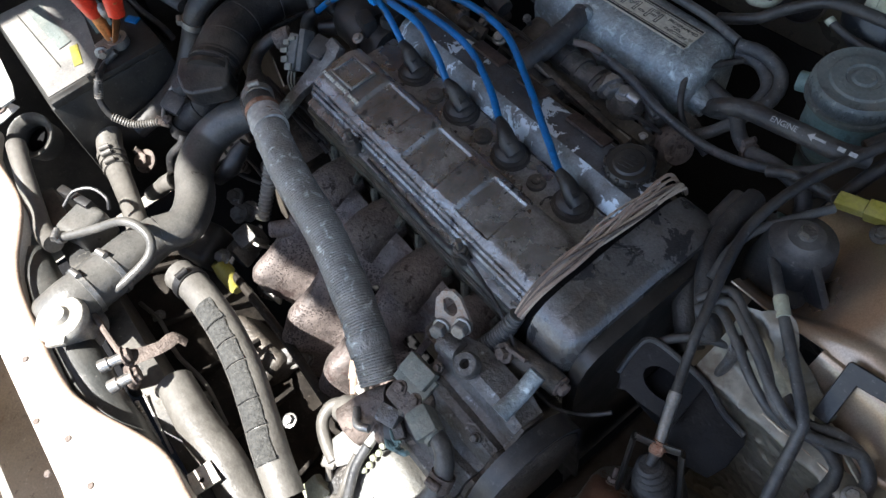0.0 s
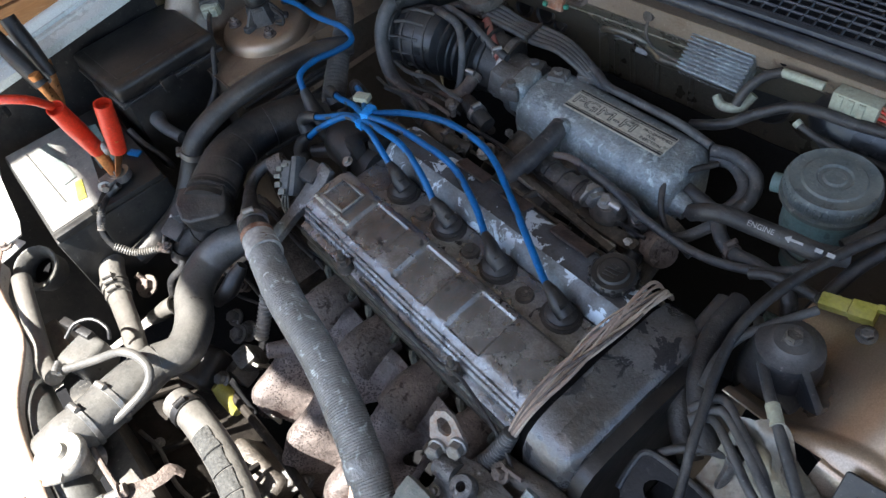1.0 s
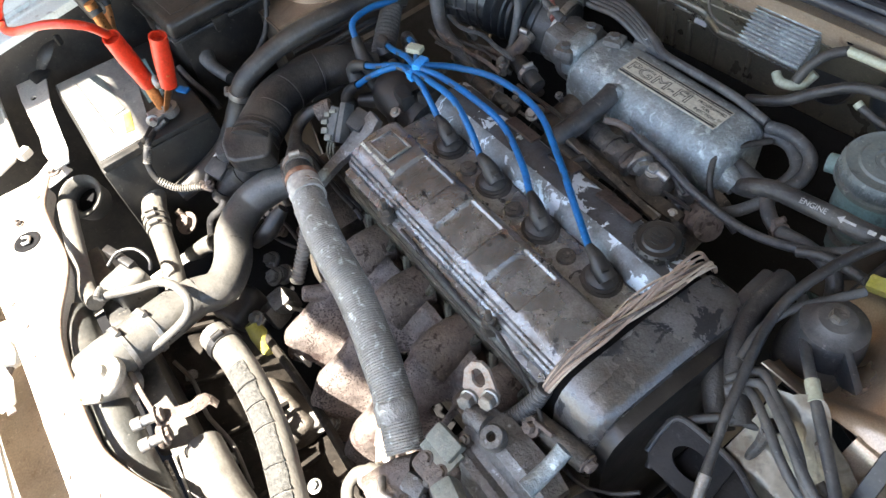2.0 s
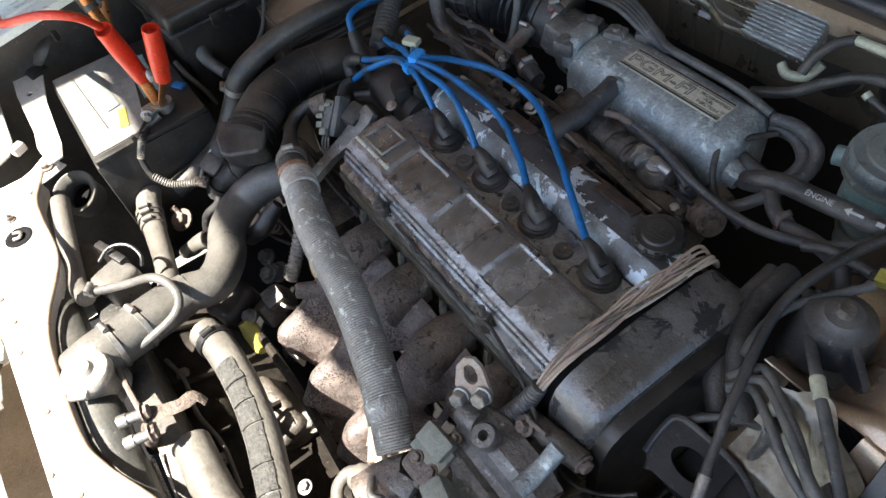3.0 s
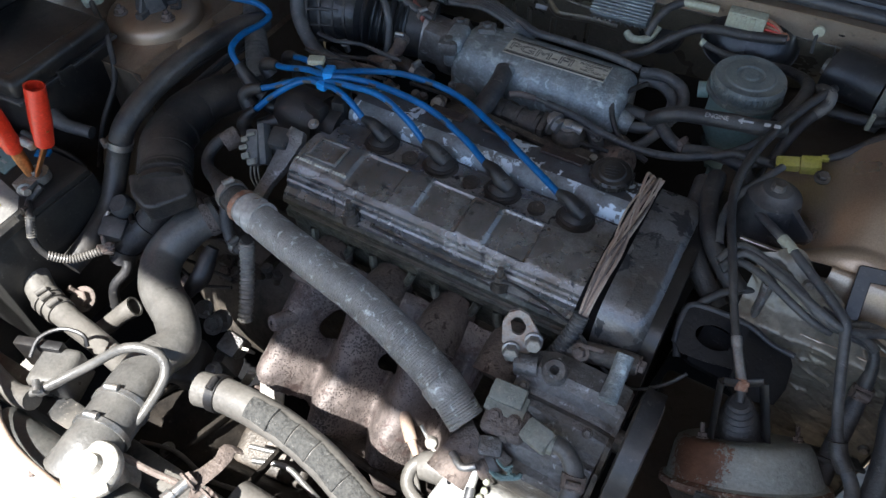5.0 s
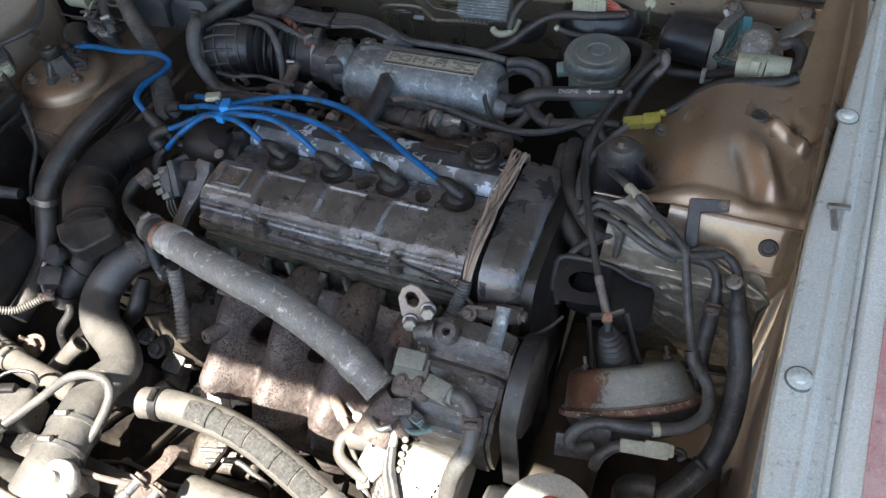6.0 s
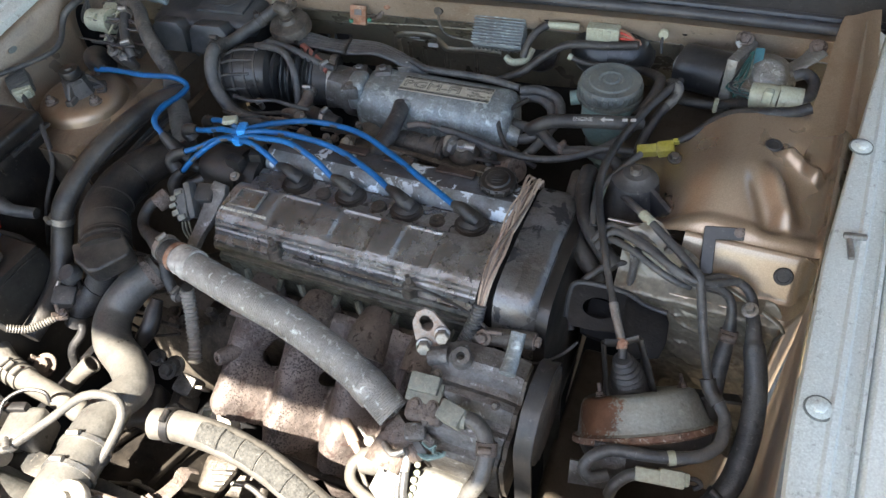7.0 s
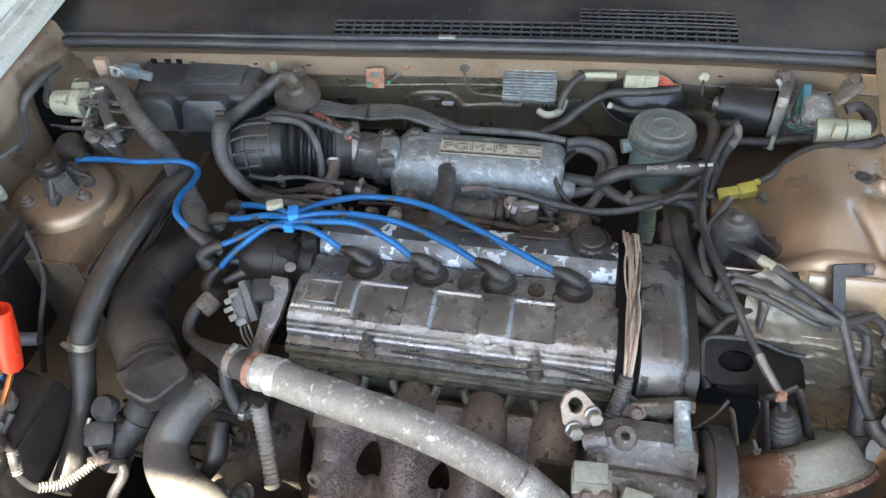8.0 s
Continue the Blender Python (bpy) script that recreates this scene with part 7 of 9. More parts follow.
part("tag", box((-0.368, 0.468, 0.918), (0.012, 0.004, 0.032), (8, 8, 0), 0.001), M_WHITE, dv, "white tag")
hose("brake_vacuum_hose", "thick black vacuum hose curving down from the valve", [(-0.345, 0.436, 0.914), (-0.372, 0.420, 0.896), (-0.386, 0.400, 0.888), (-0.402, 0.360, 0.883), (-0.402, 0.325, 0.895), (-0.401, 0.300, 0.878), (-0.388, 0.280, 0.847), (-0.346, 0.262, 0.817), (-0.275, 0.255, 0.807), (-0.25, 0.252, 0.795)], [0.0095, 0.0100, 0.0102, 0.0105, 0.0112, 0.0112, 0.0108, 0.0105, 0.0105, 0.0105], M_RUBBER_GREY, ((0.1, 0.012), (0.42, 0.016), (0.95, 0.008)), M_RUBBER, n=18)

# ---- intake ----
bel = thing("intake_bellows", (-0.31, 0.36, 0.78), "black ribbed rubber intake bellows", "intake tube")
part("bell_mouth", tube([(-0.404, 0.318, 0.812), (-0.390, 0.331, 0.830), (-0.370, 0.341, 0.838), (-0.335, 0.352, 0.838), (-0.322, 0.356, 0.837)], [0.030, 0.040, 0.046, 0.044, 0.042], 32, 0.006), M_BELLOWS, bel)
for s in (-0.396, -0.377, -0.358, -0.341):
    part("ridge", lathe([(0.040, -0.0025), (0.0485, -0.002), (0.0485, 0.002), (0.040, 0.0025)], (s, 0.334 + (s + 0.392) * 0.35, 0.836), (1, 0.33, 0.05), 32), M_RUBBER, bel, "moulded ring")
for k in range(12):
    a = k * math.pi / 6
    part("moulded_rib", tube([(-0.400, 0.329 + 0.043 * math.cos(a), 0.831 + 0.043 * math.sin(a)), (-0.372, 0.340 + 0.0475 * math.cos(a), 0.838 + 0.0475 * math.sin(a)), (-0.338, 0.352 + 0.0455 * math.cos(a), 0.838 + 0.0455 * math.sin(a))], 0.0028, 8), M_RUBBER, bel)
part("bellows", tube([(-0.326, 0.354, 0.838), (-0.305, 0.360, 0.836), (-0.246, 0.379, 0.826)], 0.0435, 32, 0.003, 0.0062, 0.0122), M_BELLOWS, bel)
part("collar", tube([(-0.252, 0.377, 0.826), (-0.215, 0.388, 0.82)], [0.044, 0.042], 28, 0.006), M_RUBBER, bel)
part("clamp", lathe([(0.043, -0.005), (0.0455, -0.005), (0.0455, 0.005), (0.043, 0.005)], (-0.222, 0.386, 0.821), (1, 0.3, -0.15), 30), M_STEEL, bel, "steel clamp")
ch = thing("intake_chamber", (-0.03, 0.37, 0.78), "oxidised pale alloy intake chamber with a maker's plate", "intake manifold")
cprof = [(0.322, 0.775), (0.318, 0.79), (0.3165, 0.81), (0.319, 0.828), (0.326, 0.843), (0.337, 0.853), (0.346, 0.8565), (0.392, 0.8575), (0.402, 0.854), (0.411, 0.844), (0.415, 0.825), (0.415, 0.775)]
def ch_f(x, y, z):
    k = max(0.0, abs(x + 0.018) - 0.108) / 0.022
    s = math.sqrt(max(0.0, 1 - min(1, k) ** 2)) * 0.25 + 0.75
    return (x, 0.368 + (y - 0.368) * s, 0.79 + (z - 0.79) * (s * 0.9 + 0.1))
part("body", swept(cprof, [-0.150, -0.147, -0.142, -0.134, -0.126, -0.05, 0.02, 0.09, 0.098, 0.104, 0.109, 0.112], ch_f), M_INTAKE, ch)
part("left_boss", box((-0.152, 0.352, 0.838), (0.03, 0.05, 0.05), (0, 0, 10), 0.01, 3), M_INTAKE, ch)
for x, y, z in ((-0.155, 0.33, 0.868), (-0.12, 0.385, 0.872), (-0.165, 0.385, 0.865), (-0.09, 0.41, 0.872)):
    part("lug", merge(box((x, y, z - 0.018), (0.028, 0.024, 0.022), (0, 0, 20), 0.006), lathe([(0, 0.004), (0.006, 0.004), (0.007, 0.0)], (x, y, z - 0.007), (0, 0, 1), 8)), M_ALLOY, ch)
part("throttle_body", merge(lathe([(0, 0), (0.040, 0), (0.042, 0.006), (0.042, 0.02), (0.036, 0.024), (0.036, 0.055), (0, 0.055)], (-0.155, 0.372, 0.818), (-1, 0.12, 0.0), 32), box((-0.185, 0.345, 0.84), (0.04, 0.03, 0.045), (0, 15, 10), 0.006)), M_ALLOY, ch)
part("right_stub", tube([(0.105, 0.345, 0.812), (0.128, 0.345, 0.808)], [0.016, 0.015], 16), M_INTAKE, ch)
part("foot", box((0.085, 0.34, 0.785), (0.05, 0.035, 0.035), (0, 20, 0), 0.008), M_ALLOY, ch)
part("front_boss", lathe([(0, 0.02), (0.009, 0.02), (0.012, 0.016), (0.013, 0)], (-0.058, 0.332, 0.838), (0, -0.8, 0.6), 18), M_INTAKE, ch)
PLM = frame_of((0.0, 0.3665, 0.8580), (1, 0.02, 0), (0, 1, 0.022))
pb = box((0, 0, 0.0006), (0.152, 0.0375, 0.0012), (0, 0, 0), 0.0004, 1)
pb.transform(PLM)
plate = part("plate", pb, M_LABEL, ch, "cream name plate with black print")
for y, h in ((0.0158, 0.0024), (-0.0158, 0.0024), (0.0126, 0.0007), (-0.0126, 0.0007)):
    b = box((0, y, 0.0015), (0.150, h, 0.0006), (0, 0, 0), 0.0)
    b.transform(PLM)
    part("print_line", b, M_INK, plate)
part("lettering", lettering("PGM-FI", 0.0285, PLM @ pose(-0.0235, -0.0005, 0.0014) @ Matrix.Diagonal((1.12, 0.80, 1, 1)), 0.0003, 0.00055), M_INK, plate, "black outlined letters")
for k, w in enumerate(("PROGRAMMED", "FUEL", "INJECTION")):
    part("lettering", lettering(w, 0.0062, PLM @ pose(0.053 - 0.004 * (k == 1) - 0.001 * (k == 2), 0.0068 - 0.0066 * k, 0.0014), 0.0003), M_INK, plate)
hose("idle_pipe", "dark tube from the chamber down to the fuel rail", [(-0.060, 0.325, 0.845), (-0.056, 0.300, 0.842), (-0.055, 0.26, 0.835), (-0.06, 0.225, 0.825), (-0.07, 0.21, 0.80)], [0.0135, 0.013, 0.0145, 0.0145, 0.014], M_PLASTIC_DUSTY, n=16)
M_IDLE = surface("grimy_grey_alloy", (0.085, 0.085, 0.088), 0.5, 0.3, 0.5, 40, 0.6, 260, (0.16, 0.14, 0.115), 0.45, 40)
fr = thing("fuel_rail", (0.02, 0.27, 0.78), "dirty alloy fuel rail with injectors", "fuel rail")
part("rail", box((0.0, 0.262, 0.795), (0.24, 0.022, 0.022), (0, 0, 0), 0.006), M_DIRTY, fr)
for x in (-0.12, -0.04, 0.04, 0.12):
    part("injector", tube([(x, 0.262, 0.80), (x, 0.245, 0.782), (x, 0.225, 0.765)], [0.011, 0.0125, 0.009], 14), M_PLASTIC, fr)
    part("runner", tube([(x, 0.33, 0.785), (x, 0.285, 0.772), (x, 0.24, 0.745), (x, 0.205, 0.735)], 0.022, 16), M_DIRTY, fr, "intake runner")
part("regulator", merge(lathe([(0, 0.03), (0.012, 0.03), (0.022, 0.022), (0.024, 0.014), (0.022, 0.004), (0.014, 0), (0, 0)], (0.06, 0.285, 0.80), (0.1, -0.3, 1), 28)), M_DIRTY, fr)
part("nut", hexbolt((0.06, 0.276, 0.829), (0.1, -0.3, 1), 0.007, 0.008), M_STEEL, fr)
part("link", box((0.03, 0.235, 0.825), (0.16, 0.010, 0.006), (0, 4, -3), 0.002), M_DIRTY, fr, "throttle link bar")
iv = thing("idle_valve", (-0.02, 0.28, 0.80), "grimy cylindrical idle air valve with stepped collars", "valve")
part("body", tube([(-0.072, 0.284, 0.808), (0.020, 0.279, 0.808)], 0.0165, 24, 0.01), M_IDLE, iv)
for x, w, r in ((-0.068, 0.008, 0.0195), (-0.040, 0.012, 0.0185), (-0.012, 0.005, 0.019), (0.010, 0.010, 0.0195)):
    part("collar", tube([(x - w / 2, 0.2825, 0.808), (x + w / 2, 0.282, 0.808)], r, 24, 0.004), M_IDLE, iv)
part("end_plate", box((0.026, 0.278, 0.806), (0.010, 0.036, 0.040), (10, 0, 3), 0.004), M_ALLOY, iv)
part("bolt", merge(hexbolt((0.041, 0.276, 0.832), (0, -0.35, 1), 0.008, 0.010, 1.3), lathe([(0.007, -0.03), (0.007, 0.0)], (0.041, 0.276, 0.832), (0, -0.35, 1), 14)), M_STEEL, iv, "bright steel bolt")
part("arm", prism([(0.0, -0.010), (0.040, -0.006), (0.046, 0.0), (0.040, 0.007), (0.0, 0.010)], 0.006, frame_of((0.034, 0.278, 0.822), (1, 0.1, -0.05), (0, 0.9, 0.35)), 0.002), M_STEEL, iv)
hose("idle_hose", "black hose bending over the idle valve arm", [(0.052, 0.288, 0.822), (0.074, 0.296, 0.826), (0.092, 0.291, 0.816), (0.101, 0.278, 0.798), (0.104, 0.262, 0.785)], 0.0085, M_PLASTIC)
solo("rail_damper", merge(tube([(-0.052, 0.224, 0.816), (-0.016, 0.227, 0.812)], [0.0135, 0.013], 20, 0.006), tube([(-0.016, 0.227, 0.812), (0.002, 0.229, 0.811)], [0.0145, 0.0125], 20, 0.004)), M_PLASTIC_DUSTY, "dusty black damper on the fuel rail", "damper")
hose("fuel_hose", "brown fabric fuel hose near the bellows", [(-0.275, 0.30, 0.80), (-0.245, 0.30, 0.812), (-0.235, 0.315, 0.825), (-0.238, 0.335, 0.836)], 0.010, surface("brown_hose", (0.09, 0.06, 0.05), 0.7, 0, 0.3, 40, 0.2, 300, DUST, 0.4, 30), ((0.9, 0.008),), M_STEEL)
hose("bypass_pipe", "dirty pipe with spring clips behind the distributor", [(-0.27, 0.245, 0.80), (-0.23, 0.235, 0.81), (-0.19, 0.23, 0.815), (-0.15, 0.24, 0.805)], 0.010, M_DIRTY, ((0.3, 0.005), (0.7, 0.005)), M_RUST)
hose("clip_hose", "black hose with a steel spring clip", [(-0.22, 0.30, 0.815), (-0.19, 0.29, 0.82), (-0.16, 0.285, 0.815)], 0.012, M_RUBBER, ((0.55, 0.008),), M_STEEL)
hose("red_ended_hose", "short faded red hose end on the throttle body", [(-0.283, 0.403, 0.868), (-0.250, 0.382, 0.867), (-0.213, 0.362, 0.858)], 0.0065, surface("faded_red_rubber", (0.35, 0.10, 0.08), 0.6, 0, 0.3, 40, 0.1, 300, DUST, 0.4, 40), ((0.9, 0.006),), M_STEEL)
vh = thing("vacuum_hose_bundle", (-0.25, 0.40, 0.87), "bundle of grey vacuum hoses over the bellows", "hose bundle")
for k in range(5):
    o = 0.0072 * k
    part("hose", tube([(-0.402 + 0.006 * k, 0.385 + 0.5 * o, 0.842), (-0.366 + 0.3 * o, 0.402 + 0.8 * o, 0.862), (-0.327, 0.406 + o, 0.870 - 0.1 * o), (-0.286, 0.408 + o, 0.868 + 0.12 * o), (-0.24, 0.410 + o, 0.867 - 0.1 * o), (-0.195, 0.410 + o, 0.866 + 0.15 * o), (-0.148, 0.406 + 0.9 * o, 0.876), (-0.115 + 0.2 * o, 0.404 + 0.7 * o, 0.872), (-0.084 + 0.6 * o, 0.404 + 0.3 * o, 0.861), (-0.058, 0.412 + 0.1 * o, 0.847)], 0.0039 + 0.0003 * (k % 2), 10), M_RUBBER_GREY, vh)
for x, z in ((-0.30, 0.871), (-0.205, 0.869)):
    part("tie", box((x, 0.423, z), (0.005, 0.040, 0.011), (2, 0, 8), 0.002), M_PLASTIC, vh)
for k, pts in enumerate(([(-0.345, 0.36, 0.885), (-0.315, 0.355, 0.89), (-0.285, 0.352, 0.885), (-0.262, 0.335, 0.86), (-0.255, 0.32, 0.825), (-0.258, 0.31, 0.80)], [(-0.33, 0.372, 0.888), (-0.285, 0.372, 0.882), (-0.24, 0.368, 0.868), (-0.20, 0.365, 0.862)])):
    part("branch", tube(pts, 0.006, 12), M_RUBBER_GREY, vh)
hose("balance_pipe", "dark pipe along the back of the intake chamber", [(-0.10, 0.42, 0.866), (-0.075, 0.412, 0.868), (-0.05, 0.402, 0.866), (0.0, 0.402, 0.866), (0.06, 0.404, 0.864), (0.11, 0.40, 0.86)], 0.0055, M_RUBBER_GREY)
lp = thing("looped_hoses", (0.13, 0.38, 0.83), "pair of looped grey coolant hoses beside the chamber", "hoses")
for k in range(2):
    o = 0.014 * k
    part("hose", tube([(0.112, 0.40 + 0.2 * o, 0.855 - o), (0.14, 0.405, 0.858 - o), (0.172 - 0.5 * o, 0.398 - 0.5 * o, 0.852 - o), (0.182 - o, 0.375, 0.838 - 0.8 * o), (0.168 - 0.6 * o, 0.352 + 0.3 * o, 0.822 - 0.4 * o), (0.14, 0.342 + 0.3 * o, 0.812 - 0.3 * o), (0.122, 0.342, 0.808)], 0.0078, 14), M_RUBBER_GREY, lp)
part("hose", tube([(0.182, 0.38, 0.838), (0.172, 0.345, 0.825), (0.155, 0.315, 0.81), (0.135, 0.295, 0.80), (0.125, 0.27, 0.80)], 0.007, 12), M_RUBBER_GREY, lp)
hose("long_vacuum_line", "long thin black line sweeping across the rear of the engine", [(0.02, 0.295, 0.838), (0.059, 0.290, 0.838), (0.104, 0.285, 0.830), (0.157, 0.285, 0.824), (0.203, 0.285, 0.832), (0.247, 0.290, 0.850), (0.279, 0.310, 0.862), (0.306, 0.340, 0.880)], 0.0052, M_RUBBER_GREY, n=12)
hose("throttle_cable", "thin black accelerator cable loop", [(0.125, 0.395, 0.845), (0.10, 0.345, 0.845), (0.105, 0.32, 0.835), (0.13, 0.30, 0.815), (0.17, 0.295, 0.80)], 0.0038, M_RUBBER)
th = thing("sensor_elbow", (0.12, 0.26, 0.78), "rust-stained metal thermo valve behind the oil cap", "valve")
part("body", merge(lathe([(0, 0.03), (0.018, 0.03), (0.02, 0.026), (0.02, 0), (0, 0)], (0.125, 0.285, 0.79), (0.7, -0.3, 0.5), 22)), M_RUST, th)
part("stem", lathe([(0, 0.02), (0.008, 0.02), (0.01, 0.0)], (0.10, 0.292, 0.80), (0, -0.3, 1), 14), M_STEEL, th)

# ---- clutter beside the gearbox and in front of the engine ----
sv = thing("vacuum_switch", (-0.421, -0.110, 0.730), "dark grey vacuum switch with clipped hoses under the intake duct", "valve")
part("body", box((-0.415, -0.116, 0.730), (0.034, 0.03, 0.05), (20, 10, 20), 0.006), M_PLASTIC_DUSTY, sv)
part("cap", lathe([(0, 0.016), (0.012, 0.016), (0.016, 0.01), (0.016, 0)], (-0.406, -0.096, 0.765), (0, -0.4, 1), 18), M_RUBBER_GREY, sv)
part("clip", tube([(-0.425, -0.109, 0.760), (-0.424, -0.125, 0.750), (-0.407, -0.144, 0.740), (-0.396, -0.143, 0.735)], 0.0028, 8), M_STEEL, sv)
part("hose", tube([(-0.396, -0.127, 0.720), (-0.384, -0.143, 0.700), (-0.394, -0.166, 0.680), (-0.393, -0.179, 0.650)], 0.007, 10), M_RUBBER, sv)
hose("gearbox_hose", "black hose end with a sunlit lip", [(-0.391, -0.220, 0.640), (-0.365, -0.207, 0.665), (-0.342, -0.195, 0.690), (-0.329, -0.183, 0.700)], [0.011, 0.012, 0.012, 0.014], M_HOSE_PALE, n=18, wall=0.003)
solo("brass_union", merge(hexbolt((-0.422, -0.199, 0.670), (0.2, -0.5, 1), 0.012, 0.016), tube([(-0.411, -0.202, 0.680), (-0.430, -0.200, 0.680), (-0.437, -0.203, 0.690)], 0.005, 8)), M_RUST, "tarnished brass pipe union on the gearbox", "fitting")
for at, r, h in (((-0.272, -0.127, 0.665), 0.009, 0.014), ((-0.247, -0.138, 0.660), 0.010, 0.012), ((-0.249, -0.124, 0.650), 0.011, 0.016), ((-0.199, -0.191, 0.660), 0.008, 0.012)):
    solo("housing_bolt", hexbolt(at, (0.1, -0.5, 0.9), r, h, 1.4), M_ALLOY, "dull alloy flange bolt on the gearbox housing", "bolt", "housing bolts")
solo("housing_lug", merge(box((-0.208, -0.146, 0.650), (0.03, 0.03, 0.05), (20, 15, 0), 0.008), box((-0.205, -0.165, 0.640), (0.02, 0.03, 0.04), (0, -20, 20), 0.006)), M_ALLOY, "pale cast lug between gearbox and engine", "casting")
solo("speed_sensor", tube([(-0.269, -0.082, 0.750), (-0.270, -0.095, 0.740), (-0.269, -0.114, 0.725), (-0.278, -0.130, 0.710), (-0.284, -0.135, 0.700)], [0.008, 0.012, 0.013, 0.010, 0.008], 14), M_PLASTIC, "black plastic sensor plug behind the hose", "sensor")
solo("pale_stay", box((-0.138, -0.159, 0.630), (0.034, 0.005, 0.055), (-25, 0, 12), 0.002), M_SUPPORT, "pale sunlit steel stay below the manifold", "stay")
hose("brake_pipe", "thin pale metal pipe low under the hose", [(-0.079, -0.259, 0.660), (-0.041, -0.246, 0.660), (-0.009, -0.252, 0.660), (0.030, -0.263, 0.665)], 0.0035, M_STEEL, category="pipe")
hose("brake_pipe", "short thin pale pipe below the hose", [(-0.093, -0.247, 0.660), (-0.062, -0.238, 0.660)], 0.003, M_STEEL, category="pipe")
solo("lower_casting", box((-0.079, -0.225, 0.600), (0.10, 0.05, 0.06), (20, 0, 8), 0.012, 3), M_DIRTY, "oily dark casting below the manifold", "casting")
solo("black_housing", box((-0.237, -0.199, 0.650), (0.05, 0.06, 0.06), (10, 0, 25), 0.012, 3), M_PLASTIC, "black plastic housing beside the dipstick", "housing")
ts = thing("twisted_strap", (-0.06, -0.332, 0.770), "bent tarnished steel strap held by two studs at the radiator", "strap")
part("strap", tube([(-0.062, -0.336, 0.779), (-0.056, -0.321, 0.778), (-0.054, -0.300, 0.772), (-0.059, -0.285, 0.765), (-0.051, -0.279, 0.755)], [0.011, 0.009, 0.008, 0.009, 0.0075], 12, 0.004, flat=0.22), M_RUST, ts)
for a, b in (((-0.060, -0.331, 0.786), (-0.066, -0.358, 0.786)), ((-0.034, -0.332, 0.784), (-0.039, -0.360, 0.784))):
    a, b = Vector(a), Vector(b)
    part("stud", tube([tuple(a), tuple(a * 0.5 + b * 0.5), tuple(b)], 0.0058, 14), M_STEEL, ts)
    part("nut", hexbolt(tuple(a * 0.80 + b * 0.20), tuple(a - b), 0.0085, 0.008, 1.3), M_RUST, ts)
    part("collar", lathe([(0.0058, 0.0), (0.0075, 0.0), (0.0075, 0.010), (0.0058, 0.010)], tuple(a * 0.25 + b * 0.75), tuple(b - a), 16), M_STEEL, ts)
part("rod", tube([(-0.148, -0.345, 0.765), (-0.111, -0.343, 0.768), (-0.071, -0.339, 0.775)], 0.0035, 8), M_RUST, ts, "thin rusty rod")
part("post", tube([(-0.050, -0.338, 0.775), (-0.059, -0.349, 0.740), (-0.075, -0.360, 0.700)], 0.008, 10), M_RUST, ts)
rb = thing("relay_box", (-0.298, -0.309, 0.740), "dusty grey sunlit relay cover with a wire bail beside the radiator", "relay")
part("cover", box((-0.300, -0.307, 0.735), (0.048, 0.05, 0.05), (0, 0, 20), 0.01, 3), M_HOSE_GREY, rb)
part("frame", box((-0.332, -0.297, 0.742), (0.058, 0.012, 0.05), (0, 0, 20), 0.003), M_PLASTIC, rb)
part("bail", tube([(-0.325, -0.314, 0.765), (-0.328, -0.294, 0.775), (-0.316, -0.273, 0.775), (-0.293, -0.265, 0.770), (-0.284, -0.271, 0.760)], 0.0025, 8), M_PLASTIC, rb, "black wire bail")
solo("grey_solenoid", merge(tube([(-0.627, -0.043, 0.800), (-0.604, -0.036, 0.800), (-0.573, -0.037, 0.795), (-0.531, -0.027, 0.790)], [0.014, 0.015, 0.010, 0.009], 14), box((-0.656, -0.031, 0.790), (0.03, 0.025, 0.03), (10, 0, 30), 0.005)), M_RUBBER_GREY, "dusty grey solenoid beside the fuse box", "solenoid")
hose("solenoid_hose", "thin black hose beside the fuse box", [(-0.603, -0.081, 0.800), (-0.573, -0.078, 0.790), (-0.542, -0.066, 0.770), (-0.530, -0.061, 0.750)], 0.005, M_RUBBER)
part("blue_mark", box((-0.536, -0.099, 0.806), (0.02, 0.012, 0.004), (0, 0, 30), 0.001), M_BLUE, bat, "small blue cover")
# wires and fittings round the solenoid valves
for k, (pts, r, m) in enumerate((([(-0.629, 0.339, 0.915), (-0.611, 0.346, 0.920), (-0.616, 0.376, 0.930)], 0.0022, M_WHITE), ([(-0.624, 0.334, 0.910), (-0.606, 0.326, 0.905), (-0.591, 0.293, 0.895)], 0.0022, M_RUBBER), ([(-0.622, 0.351, 0.920), (-0.610, 0.317, 0.910), (-0.603, 0.278, 0.900)], 0.0022, M_WHITE), ([(-0.612, 0.351, 0.925), (-0.637, 0.363, 0.928), (-0.665, 0.359, 0.920)], 0.003, M_RUBBER))):
    hose("valve_wire", "thin dusty wire among the solenoid valves", pts, r, m, category="wire")
eb = thing("earth_bracket", (-0.197, 0.466, 0.905), "copper-brown earth bracket with green corroded ends on the firewall", "bracket")
part("plate", box((-0.197, 0.461, 0.908), (0.030, 0.008, 0.032), (-20, 0, 4), 0.004), M_RUST_BRIGHT, eb)
part("face", box((-0.196, 0.460, 0.914), (0.014, 0.004, 0.010), (-20, 0, 4), 0.002), M_ALLOY, eb)
for at in ((-0.203, 0.445, 0.905), (-0.174, 0.456, 0.905)):
    part("corroded_end", box(at, (0.007, 0.006, 0.006), (0, 0, 20), 0.002), surface("verdigris", (0.04, 0.2, 0.13), 0.8, 0, 0.3, 80, 0.3, 300) if "verdigris" not in bpy.data.materials else bpy.data.materials["verdigris"], eb, "green corroded end")
